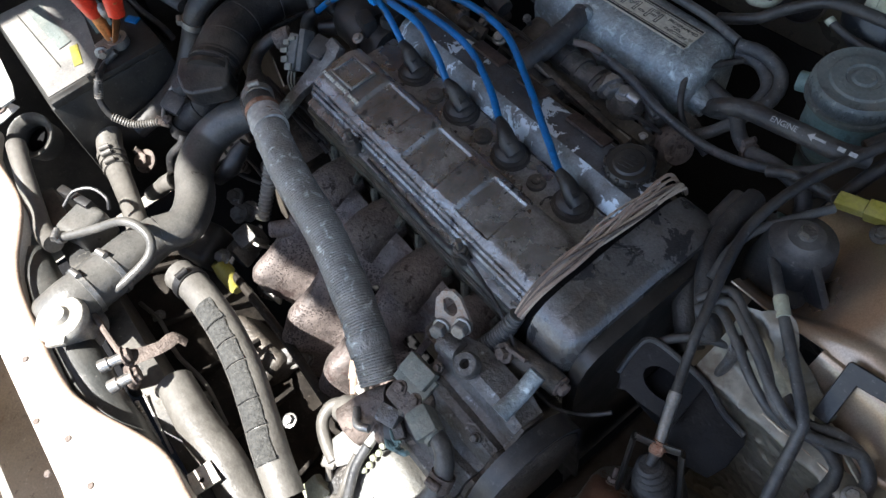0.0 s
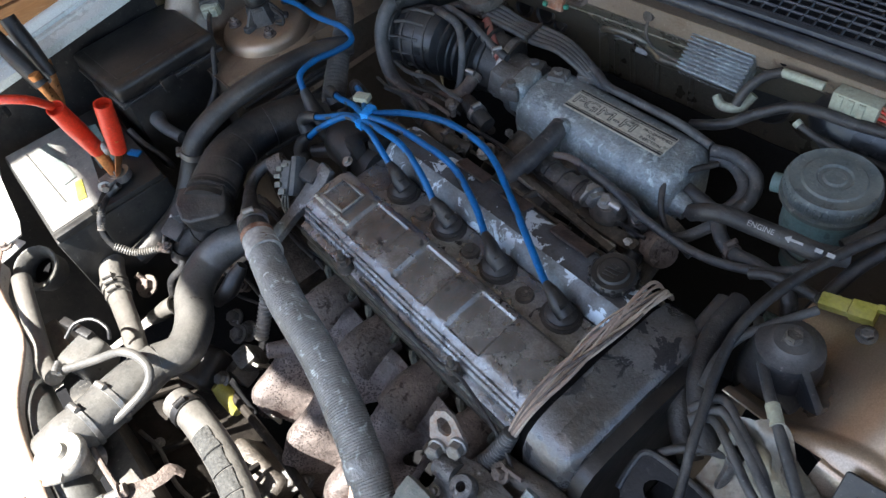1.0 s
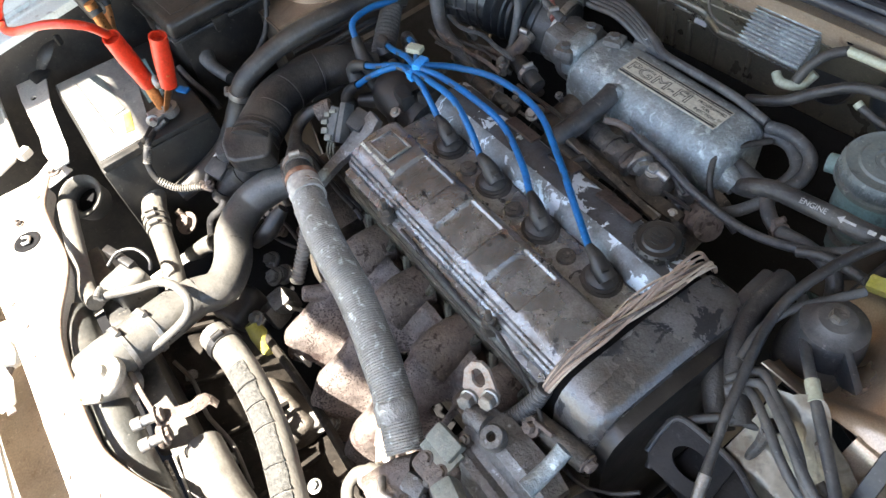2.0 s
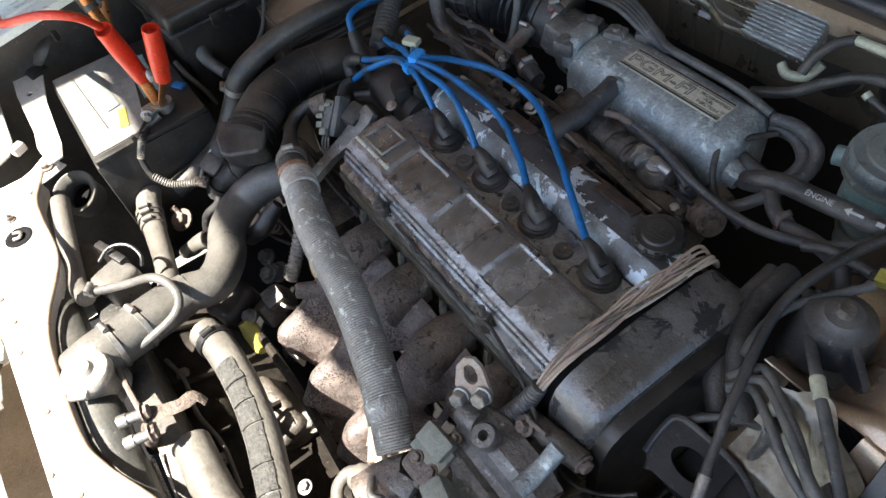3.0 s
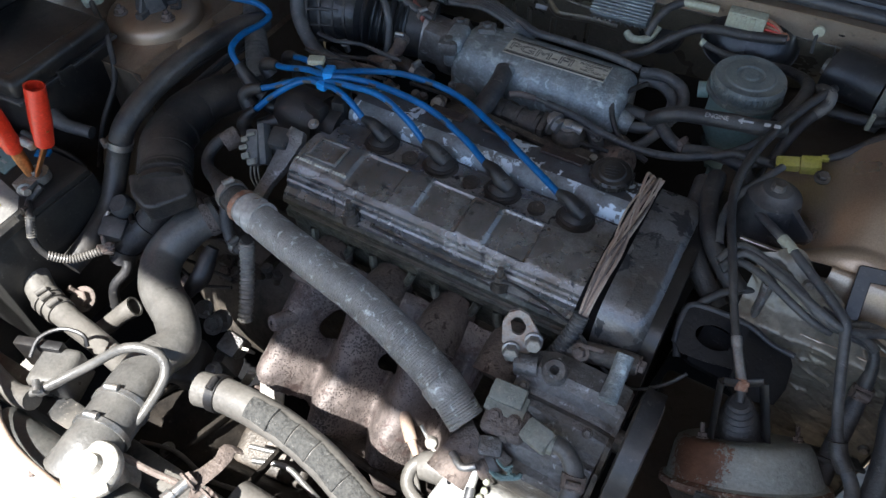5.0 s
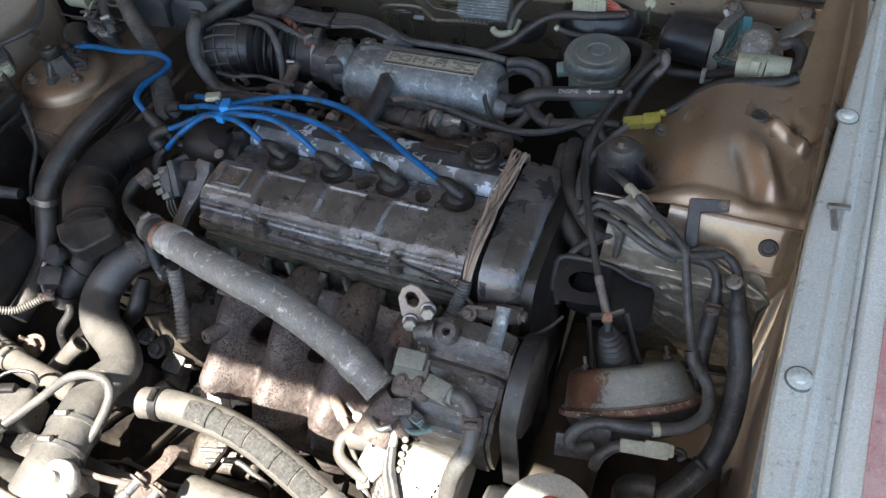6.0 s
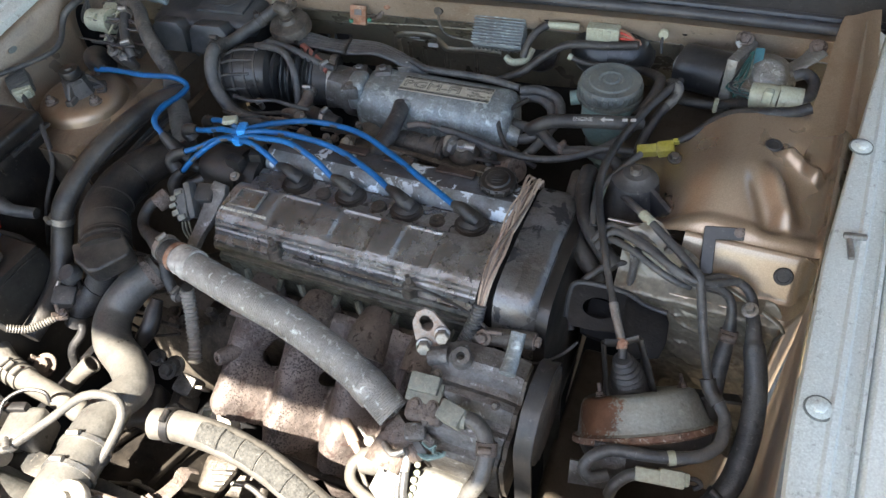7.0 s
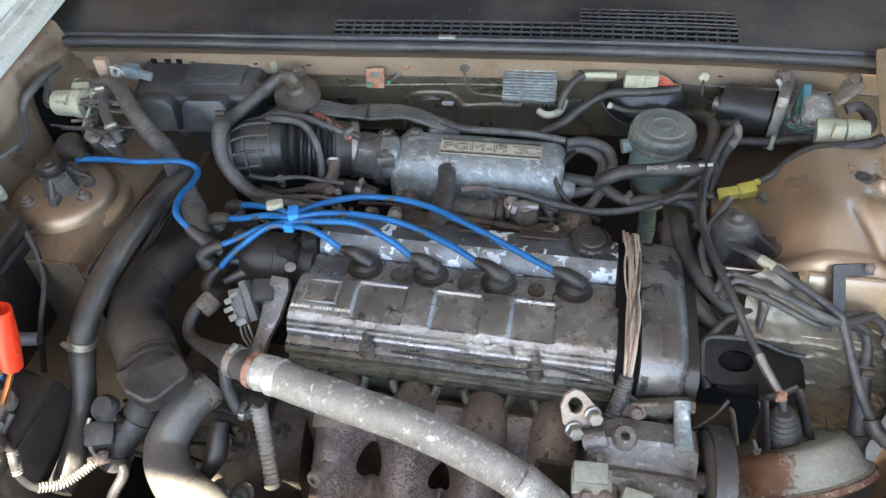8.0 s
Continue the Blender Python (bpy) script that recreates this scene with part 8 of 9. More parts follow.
part("cable", tube([(-0.201, 0.484, 0.910), (-0.191, 0.492, 0.918), (-0.170, 0.495, 0.920), (-0.152, 0.483, 0.918), (-0.147, 0.485, 0.925), (-0.142, 0.489, 0.935)], 0.0055, 10), M_RUST_BRIGHT, eb, "red-brown cable")
solo("link_rod", tube([(-0.044, 0.234, 0.830), (0.014, 0.234, 0.825), (0.065, 0.234, 0.822), (0.109, 0.236, 0.820)], 0.003, 8), M_STEEL, "thin throttle link rod behind the valve cover", "rod")
solo("link_rod", tube([(-0.039, 0.221, 0.825), (0.011, 0.219, 0.820), (0.051, 0.224, 0.815)], 0.0035, 8), M_DIRTY, "dark oily link rod behind the valve cover", "rod")
solo("rail_union", merge(hexbolt((0.042, 0.271, 0.830), (0.9, -0.3, -0.1), 0.011, 0.012), tube([(0.044, 0.273, 0.830), (0.060, 0.278, 0.828), (0.079, 0.281, 0.825)], 0.008, 12)), M_STEEL, "dull steel fuel rail union", "fitting")
solo("pink_hose", tube([(-0.033, 0.285, 0.840), (-0.018, 0.293, 0.840), (0.002, 0.297, 0.838)], 0.0045, 12), M_RUST, "faded brown-red hose below the chamber", "hose")
hose("cross_wire", "thin pale-brown wire below the chamber", [(0.002, 0.297, 0.838), (0.033, 0.296, 0.835), (0.072, 0.288, 0.830), (0.106, 0.277, 0.826)], 0.0028, M_RUBBER_GREY, category="wire")
hose("rail_hose", "black small hose beside the fuel rail", [(-0.070, 0.217, 0.810), (-0.049, 0.211, 0.815), (-0.022, 0.218, 0.820), (-0.013, 0.235, 0.825)], 0.006, M_RUBBER)

# ---- loose wires and small fittings ----
rng = random.Random(11)
def tangle(label, lo, hi, count, r, mats, run=0, reach=0.9):
    """Thin wires that wander along one axis of a region."""
    for k in range(count):
        a = [rng.uniform(lo[i], hi[i]) for i in range(3)]
        n = 5
        start = lo[run] + (hi[run] - lo[run]) * rng.uniform(0, 1 - reach)
        pts = []
        for q in range(n):
            p = [a[i] + rng.uniform(-1, 1) * 0.06 * (hi[i] - lo[i]) for i in range(3)]
            p[run] = start + (hi[run] - lo[run]) * reach * q / (n - 1)
            p[2] = min(max(p[2], lo[2]), hi[2])
            pts.append(tuple(p))
        solo("loose_wire", tube(pts, r * rng.uniform(0.7, 1.3), 7, 0.008), mats[k % len(mats)], label, "wire", label.replace("thin ", ""))
def fittings(label, lo, hi, count, r, mats):
    for k in range(count):
        at = tuple(rng.uniform(lo[i], hi[i]) for i in range(3))
        ax = (rng.uniform(-0.5, 0.5), rng.uniform(-0.8, 0.1), 1)
        s0 = r * rng.uniform(0.7, 1.4)
        solo("small_fitting", merge(hexbolt(at, ax, s0, s0 * 1.4, 1.35), lathe([(0, -s0 * 3), (s0 * 0.9, -s0 * 3), (s0 * 0.9, 0.001), (0, 0.001)], at, ax, 12)), mats[k % len(mats)], label, "fitting", label)
tangle("thin dark wires among the fuel rail fittings", (-0.20, 0.222, 0.795), (0.14, 0.305, 0.815), 3, 0.0026, (M_RUBBER, M_DIRTY, M_RUBBER_GREY, M_RUST))
fittings("small grimy fitting beside the fuel rail", (-0.19, 0.225, 0.79), (0.12, 0.30, 0.815), 16, 0.0055, (M_DIRTY, M_ALLOY, M_RUST, M_STEEL))
tangle("thin dusty wires behind the distributor", (-0.36, 0.19, 0.80), (-0.20, 0.30, 0.845), 7, 0.0028, (M_RUBBER, M_RUBBER_GREY, M_RUST))
fittings("small dusty fitting behind the distributor", (-0.34, 0.20, 0.79), (-0.19, 0.30, 0.83), 9, 0.006, (M_DIRTY, M_RUST, M_STEEL))
tangle("thin dusty wires above the gearbox", (-0.44, -0.12, 0.66), (-0.24, 0.03, 0.72), 7, 0.003, (M_RUBBER, M_RUBBER_GREY))
fittings("small grimy fitting on the gearbox", (-0.42, -0.10, 0.62), (-0.22, 0.0, 0.69), 10, 0.008, (M_DIRTY, M_ALLOY, M_RUST))
tangle("thin dark wires beside the strut tower", (-0.50, 0.06, 0.74), (-0.44, 0.26, 0.82), 5, 0.003, (M_RUBBER, M_RUBBER_GREY), 1)
tangle("thin dusty wires at the solenoid valves", (-0.66, 0.27, 0.875), (-0.53, 0.37, 0.92), 7, 0.0022, (M_RUBBER, M_RUBBER_GREY, M_RUST))
fittings("small dull bolt low in front of the engine", (-0.20, -0.22, 0.58), (0.0, -0.15, 0.63), 6, 0.009, (M_ALLOY, M_RUST, M_DIRTY))

# ---- rear right ----
res = thing("fluid_reservoir", (0.250, 0.41, 0.76), "dusty grey-green fluid reservoir with a broad screw cap", "reservoir")
RA = (0.0, -0.03, 1)
part("cap", lathe([(0, 0.0215), (0.010, 0.0215), (0.012, 0.0195), (0.016, 0.0195), (0.018, 0.0215), (0.030, 0.0205), (0.032, 0.0185), (0.040, 0.018), (0.0435, 0.0195), (0.0455, 0.017), (0.0465, 0.012), (0.0465, 0.004), (0.045, 0.0)], (0.248, 0.406, 0.877), RA, 56), M_TANK_CAP, res)
for k in range(40):
    a = k * math.pi / 20
    part("flute", box((0.248 + 0.0462 * math.cos(a), 0.406 + 0.0462 * math.sin(a), 0.885 - 0.0014 * math.sin(a)), (0.0028, 0.0034, 0.009), (0, 0, math.degrees(a)), 0.0008, 1), M_TANK_CAP, res)
part("rim", lathe([(0.044, 0.0), (0.0485, -0.001), (0.0485, -0.006), (0.044, -0.007)], (0.248, 0.406, 0.877), RA, 56), M_TANK_CAP, res)
part("tank", lathe([(0.042, 0.0), (0.042, -0.055), (0.039, -0.07), (0.034, -0.078), (0.030, -0.084), (0.030, -0.12), (0, -0.12)], (0.250, 0.409, 0.875), RA, 48), M_TANK, res)
part("band", lathe([(0.031, 0), (0.033, 0), (0.033, -0.01), (0.031, -0.01)], (0.250, 0.412, 0.787), RA, 40), M_STEEL, res, "steel holding band")
part("foot", merge(box((0.25, 0.425, 0.755), (0.035, 0.03, 0.06), (0, 0, 0), 0.005), tube([(0.25, 0.41, 0.75), (0.255, 0.395, 0.70), (0.25, 0.38, 0.65)], 0.013, 14, 0.003, 0.001, 0.006)), M_TANK, res)
part("stub", tube([(0.205, 0.40, 0.862), (0.192, 0.397, 0.86)], 0.011, 14), M_TANK, res)
EH = [(0.158, 0.302, 0.862), (0.170, 0.300, 0.874), (0.190, 0.304, 0.883), (0.225, 0.306, 0.889), (0.258, 0.309, 0.893), (0.288, 0.314, 0.893), (0.309, 0.328, 0.890)]
eh = hose("return_hose", "black return hose with white printed flow direction", EH, 0.0098, M_RUBBER, n=18)
lm2 = frame_of(tuple((Vector(EH[3]) + Vector(EH[4])) / 2 + Vector((0.004, -0.0058, 0.0086))), tuple(Vector(EH[4]) - Vector(EH[3])), (0, 0.8, 0.62))
pr = lettering("ENGINE", 0.0078, lm2 @ pose(-0.012, 0, 0.0), 0.0002)
for k in range(2):
    d = box((0.045 + 0.011 * k, 0.0, 0.0), (0.007, 0.004, 0.0004), (0, 0, 0), 0.0)
    d.transform(lm2)
    pr = merge(pr, d)
d = prism([(0.012, 0), (0.018, 0.004), (0.018, 0.0012), (0.03, 0.0012), (0.03, -0.0012), (0.018, -0.0012), (0.018, -0.004)], 0.0003, lm2, 0)
part("print", merge(pr, d), M_PRINT, eh, "white printed letters and arrow")
fin = thing("finned_resistor", (0.045, 0.495, 0.86), "grey finned resistor box on the firewall", "resistor box")
fm = frame_of((0.045, 0.489, 0.899), (1, 0.06, 0), (0, 0.68, 0.73))
part("body", in_frame(box((0, 0, -0.012), (0.084, 0.052, 0.026), (0, 0, 0), 0.003), fm), M_INTAKE, fin)
for k in range(11):
    part("fin", in_frame(box((0, -0.0235 + 0.0047 * k, 0.004), (0.084, 0.0022, 0.009), (0, 0, 0), 0.0006, 1), fm), M_INTAKE, fin)
for k in range(12):
    part("slot", in_frame(box((-0.04 + 0.0073 * k, -0.029, -0.012), (0.003, 0.002, 0.014), (0, 0, 0), 0.0005, 1), fm), M_ALLOY, fin)
part("tab", in_frame(merge(box((0.0, 0.038, -0.012), (0.032, 0.028, 0.002), (0, 0, 0), 0.001), hexbolt((0.0, 0.043, -0.011), (0, 0, 1), 0.005, 0.004)), fm), M_ALLOY, fin)
part("lead", tube([(0.062, 0.474, 0.862), (0.075, 0.468, 0.858), (0.095, 0.474, 0.862), (0.103, 0.486, 0.878)], [0.0055, 0.0062, 0.006, 0.006], 10), M_WHITE, fin, "white sleeved lead")
solo("ground_clip", merge(box((-0.213, 0.497, 0.898), (0.028, 0.012, 0.028), (0, 0, 5), 0.003), box((-0.19, 0.503, 0.905), (0.012, 0.01, 0.03), (0, 0, 10), 0.002)), M_RUST_BRIGHT, "rusty earth clip with wires on the firewall", "clip")
solo("white_label", box((-0.25, 0.50, 0.899), (0.05, 0.003, 0.014), (-10, 4, 5), 0.001), M_PRINT, "white label strip on the firewall", "label")
hose("firewall_cable", "dark cable with a red sleeve on the firewall", [(-0.16, 0.492, 0.932), (-0.165, 0.488, 0.905), (-0.185, 0.49, 0.888), (-0.22, 0.495, 0.892)], 0.0045, M_RUST, category="cable")
solo("wire_clip", merge(lathe([(0, 0.006), (0.007, 0.005), (0.008, 0)], (-0.058, 0.487, 0.922), (0, -1, 0.1), 14), tube([(-0.058, 0.485, 0.92), (-0.056, 0.48, 0.90), (-0.045, 0.482, 0.882), (-0.02, 0.486, 0.876), (0.01, 0.487, 0.874)], 0.002, 6)), M_DIRTY, "clip and thin wire on the firewall", "clip")
wh = thing("wiring_plug", (0.20, 0.49, 0.92), "pale multi-way wiring plug with red wires", "connector")
part("sleeve", tube([(0.128, 0.488, 0.922), (0.175, 0.493, 0.922)], 0.0055, 12), M_WHITE, wh, "pale sleeve")
part("plug", merge(box((0.213, 0.494, 0.916), (0.05, 0.02, 0.026), (0, 0, 3), 0.003), *[box((0.198 + 0.012 * k, 0.484, 0.918), (0.007, 0.004, 0.018), (0, 0, 3), 0.001) for k in range(3)]), M_WHITE, wh)
for k in range(5):
    part("wire", tube([(0.238, 0.494, 0.906 + 0.005 * k), (0.252, 0.492, 0.91 + 0.003 * k), (0.266, 0.492, 0.914 - 0.001 * k), (0.272, 0.49, 0.908)], 0.0018, 6), M_RED if k % 2 else M_RUST_BRIGHT, wh, "red wire")
part("cable", tube([(0.128, 0.488, 0.922), (0.112, 0.482, 0.912), (0.10, 0.472, 0.895), (0.095, 0.462, 0.875)], 0.006, 10), M_RUBBER, wh)
hose("right_loom", "black loom along the firewall", [(0.06, 0.43, 0.845), (0.10, 0.44, 0.862), (0.13, 0.455, 0.885), (0.165, 0.47, 0.903), (0.22, 0.48, 0.904), (0.27, 0.482, 0.912)], 0.0065, M_RUBBER, category="wiring loom")
hose("rear_line", "dark hose with a pale tip passing behind the reservoir", [(0.171, 0.465, 0.885), (0.202, 0.465, 0.878), (0.244, 0.465, 0.879), (0.284, 0.460, 0.884), (0.310, 0.440, 0.890), (0.317, 0.410, 0.898), (0.313, 0.378, 0.893), (0.305, 0.358, 0.888), (0.297, 0.343, 0.884)], [0.0042, 0.0045, 0.005, 0.006, 0.0075, 0.0085, 0.0085, 0.008, 0.007], M_RUBBER)
part("tip", tube([(0.168, 0.466, 0.886), (0.174, 0.465, 0.884)], 0.0052, 10), M_WHITE, bpy.data.objects["rear_line"], "pale hose tip")
hose("taped_rear_hose", "dark hose with pale cracked tape behind the reservoir", [(0.327, 0.420, 0.896), (0.333, 0.405, 0.908), (0.343, 0.395, 0.910), (0.344, 0.385, 0.902), (0.328, 0.360, 0.885), (0.318, 0.335, 0.871), (0.311, 0.300, 0.849), (0.308, 0.280, 0.826)], [0.006, 0.006, 0.0062, 0.0062, 0.0066, 0.007, 0.007, 0.007], M_RUBBER)
part("tape", tube([(0.336, 0.402, 0.909), (0.344, 0.394, 0.909), (0.344, 0.384, 0.900), (0.335, 0.371, 0.892)], [0.0066, 0.0070, 0.0070, 0.0072], 12), M_HOSE_PALE, bpy.data.objects["taped_rear_hose"], "pale cracked tape")
hose("lower_rear_hose", "grey hose running under the reservoir", [(0.108, 0.362, 0.820), (0.159, 0.345, 0.828), (0.186, 0.320, 0.829), (0.208, 0.310, 0.828), (0.244, 0.300, 0.844), (0.276, 0.290, 0.850), (0.291, 0.280, 0.847), (0.300, 0.270, 0.828)], 0.0082, M_RUBBER_GREY, ((0.42, 0.007),), M_RUST)
hose("connector_lead", "short dark lead at the yellow connector", [(0.320, 0.285, 0.871), (0.292, 0.285, 0.870), (0.267, 0.280, 0.870), (0.248, 0.275, 0.860)], 0.0055, M_RUBBER, category="wire")
fc = thing("firewall_clip", (0.302, 0.488, 0.930), "small white clip with a dark wire on the firewall", "clip")
part("head", lathe([(0, 0.005), (0.007, 0.004), (0.008, 0)], (0.302, 0.490, 0.931), (0, -1, 0.1), 14), M_WHITE, fc)
part("wire", tube([(0.302, 0.488, 0.930), (0.302, 0.483, 0.919), (0.304, 0.478, 0.906)], 0.0022, 8), M_RUBBER, fc)
bst = thing("brake_booster", (0.24, 0.53, 0.8), "dusty dark blue-black booster drum on the firewall", "booster")
part("drum", lathe([(0, 0.045), (0.03, 0.045), (0.05, 0.038), (0.062, 0.02), (0.065, 0.0), (0.065, -0.03)], (0.225, 0.525, 0.868), (0.02, -0.8, 0.5), 40, 0.7), M_BOOSTER, bst)
part("seam", lathe([(0.0635, 0.004), (0.0665, 0.003), (0.0665, -0.003), (0.0635, -0.004)], (0.225, 0.525, 0.868), (0.02, -0.8, 0.5), 40, 0.7), M_PLASTIC_DUSTY, bst)
wm = thing("wiper_motor", (0.38, 0.48, 0.85), "dusty wiper motor with grey gear housing and green wires", "wiper motor")
part("motor", tube([(0.338, 0.489, 0.886), (0.343, 0.487, 0.886), (0.405, 0.468, 0.890)], [0.029, 0.0335, 0.0335], 32), M_BOOSTER, wm)
part("bearing", lathe([(0, 0.012), (0.011, 0.012), (0.012, 0)], (0.338, 0.489, 0.886), (-1, 0.3, 0), 18), M_GEAR, wm)
part("flange", in_frame(box((0, 0, 0), (0.085, 0.075, 0.016), (0, 0, 0), 0.004), frame_of((0.415, 0.465, 0.893), (0, 0.1, 1), (0.3, 1, 0))), M_GEAR, wm)
part("gear_housing", merge(lathe([(0, 0.034), (0.018, 0.034), (0.024, 0.03), (0.028, 0.02), (0.036, 0.012), (0.040, 0.004), (0.040, -0.01), (0, -0.01)], (0.452, 0.452, 0.90), (0.05, -0.62, 0.78), 36), box((0.427, 0.462, 0.895), (0.035, 0.05, 0.05), (0, 0, -15), 0.01)), M_GEAR, wm)
for a in (20, 110, 200, 290):
    part("rivet", lathe([(0, 0.004), (0.004, 0.003), (0.005, 0)], (0.452 + 0.032 * math.cos(radians(a)), 0.444 + 0.024 * math.sin(radians(a)), 0.911 + 0.018 * math.sin(radians(a))), (0.05, -0.62, 0.78), 10), M_GEAR, wm)
part("bracket", tube([(0.47, 0.468, 0.905), (0.495, 0.475, 0.925), (0.51, 0.490, 0.935)], [0.014, 0.014, 0.018], 12, 0.006, flat=0.35), M_GEAR, wm)
part("rear_arm", tube([(0.43, 0.475, 0.905), (0.42, 0.488, 0.925), (0.414, 0.496, 0.935)], [0.012, 0.013, 0.016], 12, 0.006, flat=0.35), M_GEAR, wm)
for p in ((0.413, 0.494, 0.938), (0.508, 0.492, 0.940)):
    part("bolt", hexbolt(p, (0, -0.6, 0.8), 0.009, 0.008, 1.3), M_RUST, wm)
part("plug", merge(tube([(0.437, 0.371, 0.930), (0.453, 0.369, 0.932), (0.469, 0.367, 0.932)], [0.0165, 0.017, 0.0175], 18), tube([(0.469, 0.367, 0.932), (0.497, 0.367, 0.932)], [0.019, 0.018], 18), box((0.456, 0.352, 0.944), (0.012, 0.012, 0.02), (0, 0, -10), 0.003)), M_WHITE, wm, "yellowed round plug")
WG = [(0.442, 0.379, 0.925), (0.428, 0.380, 0.922), (0.413, 0.387, 0.925), (0.420, 0.414, 0.930), (0.427, 0.448, 0.945)]
GREEN = surface("green_wire", (0.015, 0.10, 0.095), 0.5, 0, 0.2, 40, 0.0)
wire_rng = random.Random(17)
for k in range(13):
    way = [tuple(c + wire_rng.uniform(-0.009, 0.009) * (0.25 if n in (0, 4) else 1) for c in p) for n, p in enumerate(WG)]
    part("wire", tube(way, 0.0011 + 0.0003 * (k % 2), 6), (GREEN, M_CONN, GREEN, M_RUBBER)[k % 4], wm, "thin frayed green wire")
part("blue_strip", box((0.437, 0.444, 0.930), (0.012, 0.004, 0.045), (-35, 0, 6), 0.001), surface("blue_green_tape", (0.02, 0.11, 0.13), 0.5, 0, 0.3, 40, 0.1), wm, "blue-green tape strip")
hose("wiper_cable", "black cable curling from the wiper plug", [(0.494, 0.367, 0.932), (0.508, 0.386, 0.935), (0.508, 0.410, 0.938), (0.497, 0.422, 0.940), (0.484, 0.421, 0.935)], 0.0075, M_RUBBER_GREY, category="cable")
hose("apron_loom", "black taped loom over the inner fender", [(0.507, 0.340, 0.945), (0.488, 0.333, 0.939), (0.459, 0.327, 0.936), (0.429, 0.327, 0.929), (0.405, 0.320, 0.919), (0.384, 0.304, 0.907), (0.364, 0.293, 0.896)], [0.0075, 0.0075, 0.008, 0.008, 0.0075, 0.006, 0.004], M_RUBBER, category="wiring loom")
hose("apron_pipe", "black pipe beside the booster with a white clip", [(0.336, 0.420, 0.876), (0.356, 0.410, 0.877), (0.393, 0.405, 0.882), (0.418, 0.400, 0.893), (0.443, 0.385, 0.909)], 0.0065, M_RUBBER)
part("clip", box((0.397, 0.398, 0.887), (0.006, 0.008, 0.022), (0, 0, 0), 0.002), M_WHITE, bpy.data.objects["apron_pipe"], "white clip")
yl = thing("yellow_connector", (0.345, 0.305, 0.86), "yellow two-part wiring connector", "connector")
ym = frame_of((0.339, 0.285, 0.882), (0.95, 0.16, 0.22), (-0.1, 0.9, 0.3))
part("housing", in_frame(merge(box((-0.012, 0, 0), (0.026, 0.014, 0.013), (0, 0, 0), 0.002), box((0.012, 0, 0), (0.022, 0.017, 0.016), (0, 0, 0), 0.002), box((0.026, 0.006, 0.006), (0.008, 0.006, 0.008), (0, 0, 0), 0.001)), ym), M_YELLOW, yl)
part("wire", tube([tuple(ym @ Vector((-0.026, 0, 0))), (0.30, 0.296, 0.855), (0.285, 0.29, 0.845)], 0.004, 8), M_RUBBER, yl)

# ---- right of the engine ----
mt = thing("engine_mount", (0.322, 0.21, 0.84), "dusty black rubber engine mount with a cast bracket", "engine mount")
part("cone", lathe([(0, 0.062), (0.007, 0.062), (0.008, 0.058), (0.016, 0.057), (0.02, 0.052), (0.029, 0.048), (0.031, 0.04), (0.034, 0.018), (0.037, 0.0), (0.037, -0.02)], (0.326, 0.212, 0.842), (0, 0, 1), 36), M_PLASTIC_DUSTY, mt)
part("arm", prism([(-0.01, -0.03), (0.03, -0.025), (0.062, -0.018), (0.07, -0.01), (0.06, 0.008), (0.03, 0.022), (-0.01, 0.03)], 0.012, pose(0.35, 0.205, 0.848, 0, 12, -25), 0.003), M_PLASTIC_DUSTY, mt)
part("fin", box((0.362, 0.19, 0.868), (0.05, 0.008, 0.03), (0, 25, -30), 0.003), M_PLASTIC_DUSTY, mt)
part("nut", lathe([(0, 0.006), (0.007, 0.006), (0.008, 0)], (0.326, 0.212, 0.902), (0, 0, 1), 6), M_DIRTY, mt)
part("side_bolt", hexbolt((0.365, 0.262, 0.892), (0, -0.3, 1), 0.006, 0.008), M_DIRTY, mt)

M_RIM = surface("flaked_rusty_rim", (0.20, 0.105, 0.07), 0.75, 0.0, 0.45, 60, 0.6, 300, (0.30, 0.22, 0.17), 0.4, 90, (0.5, 0.48, 0.43), 0.60, 110, 0.03)
can = thing("vacuum_actuator", (0.40, -0.045, 0.70), "rust-blistered grey cruise control vacuum actuator can", "actuator")
CA = Vector((-0.40, 0.78, 0.60)).normalized()
CC = (0.409, -0.036, 0.725)
def on_can(along, side=0.0, out=0.0):
    sx = Vector((0.78, 0.40, 0.0)).normalized()
    up = sx.cross(CA)
    return tuple(Vector(CC) + CA * along + sx * side + up * out)
part("upper_shell", lathe([(0, 0.046), (0.058, 0.046), (0.064, 0.043), (0.068, 0.036), (0.076, 0.006), (0.081, 0.003), (0.0815, -0.001), (0.078, -0.002)], CC, CA, 56), M_CANPAINT, can)
part("rim", lathe([(0.0785, 0.004), (0.083, 0.003), (0.084, -0.003), (0.0785, -0.006)], CC, CA, 56), M_RIM, can, "rusty rolled rim")
part("lower_shell", lathe([(0.078, -0.004), (0.072, -0.02), (0.06, -0.035), (0.03, -0.042), (0, -0.042)], CC, CA, 48), M_PLASTIC_DUSTY, can)
BB, BT, YC = (0.383, -0.008, 0.768), (0.3685, -0.012, 0.822), (0.3635, 0.002, 0.832)
part("boot_base", lathe([(0.027, -0.012), (0.027, 0.004), (0.023, 0.006)], BB, tuple(Vector(BT) - Vector(BB)), 28), M_RUBBER, can, "rubber boot collar")
part("bellows_boot", tube([BB, tuple((Vector(BB) + Vector(BT)) / 2), BT], [0.021, 0.017, 0.010], 26, 0.003, 0.0016, 0.0085), M_RUBBER, can, "ribbed rubber boot")
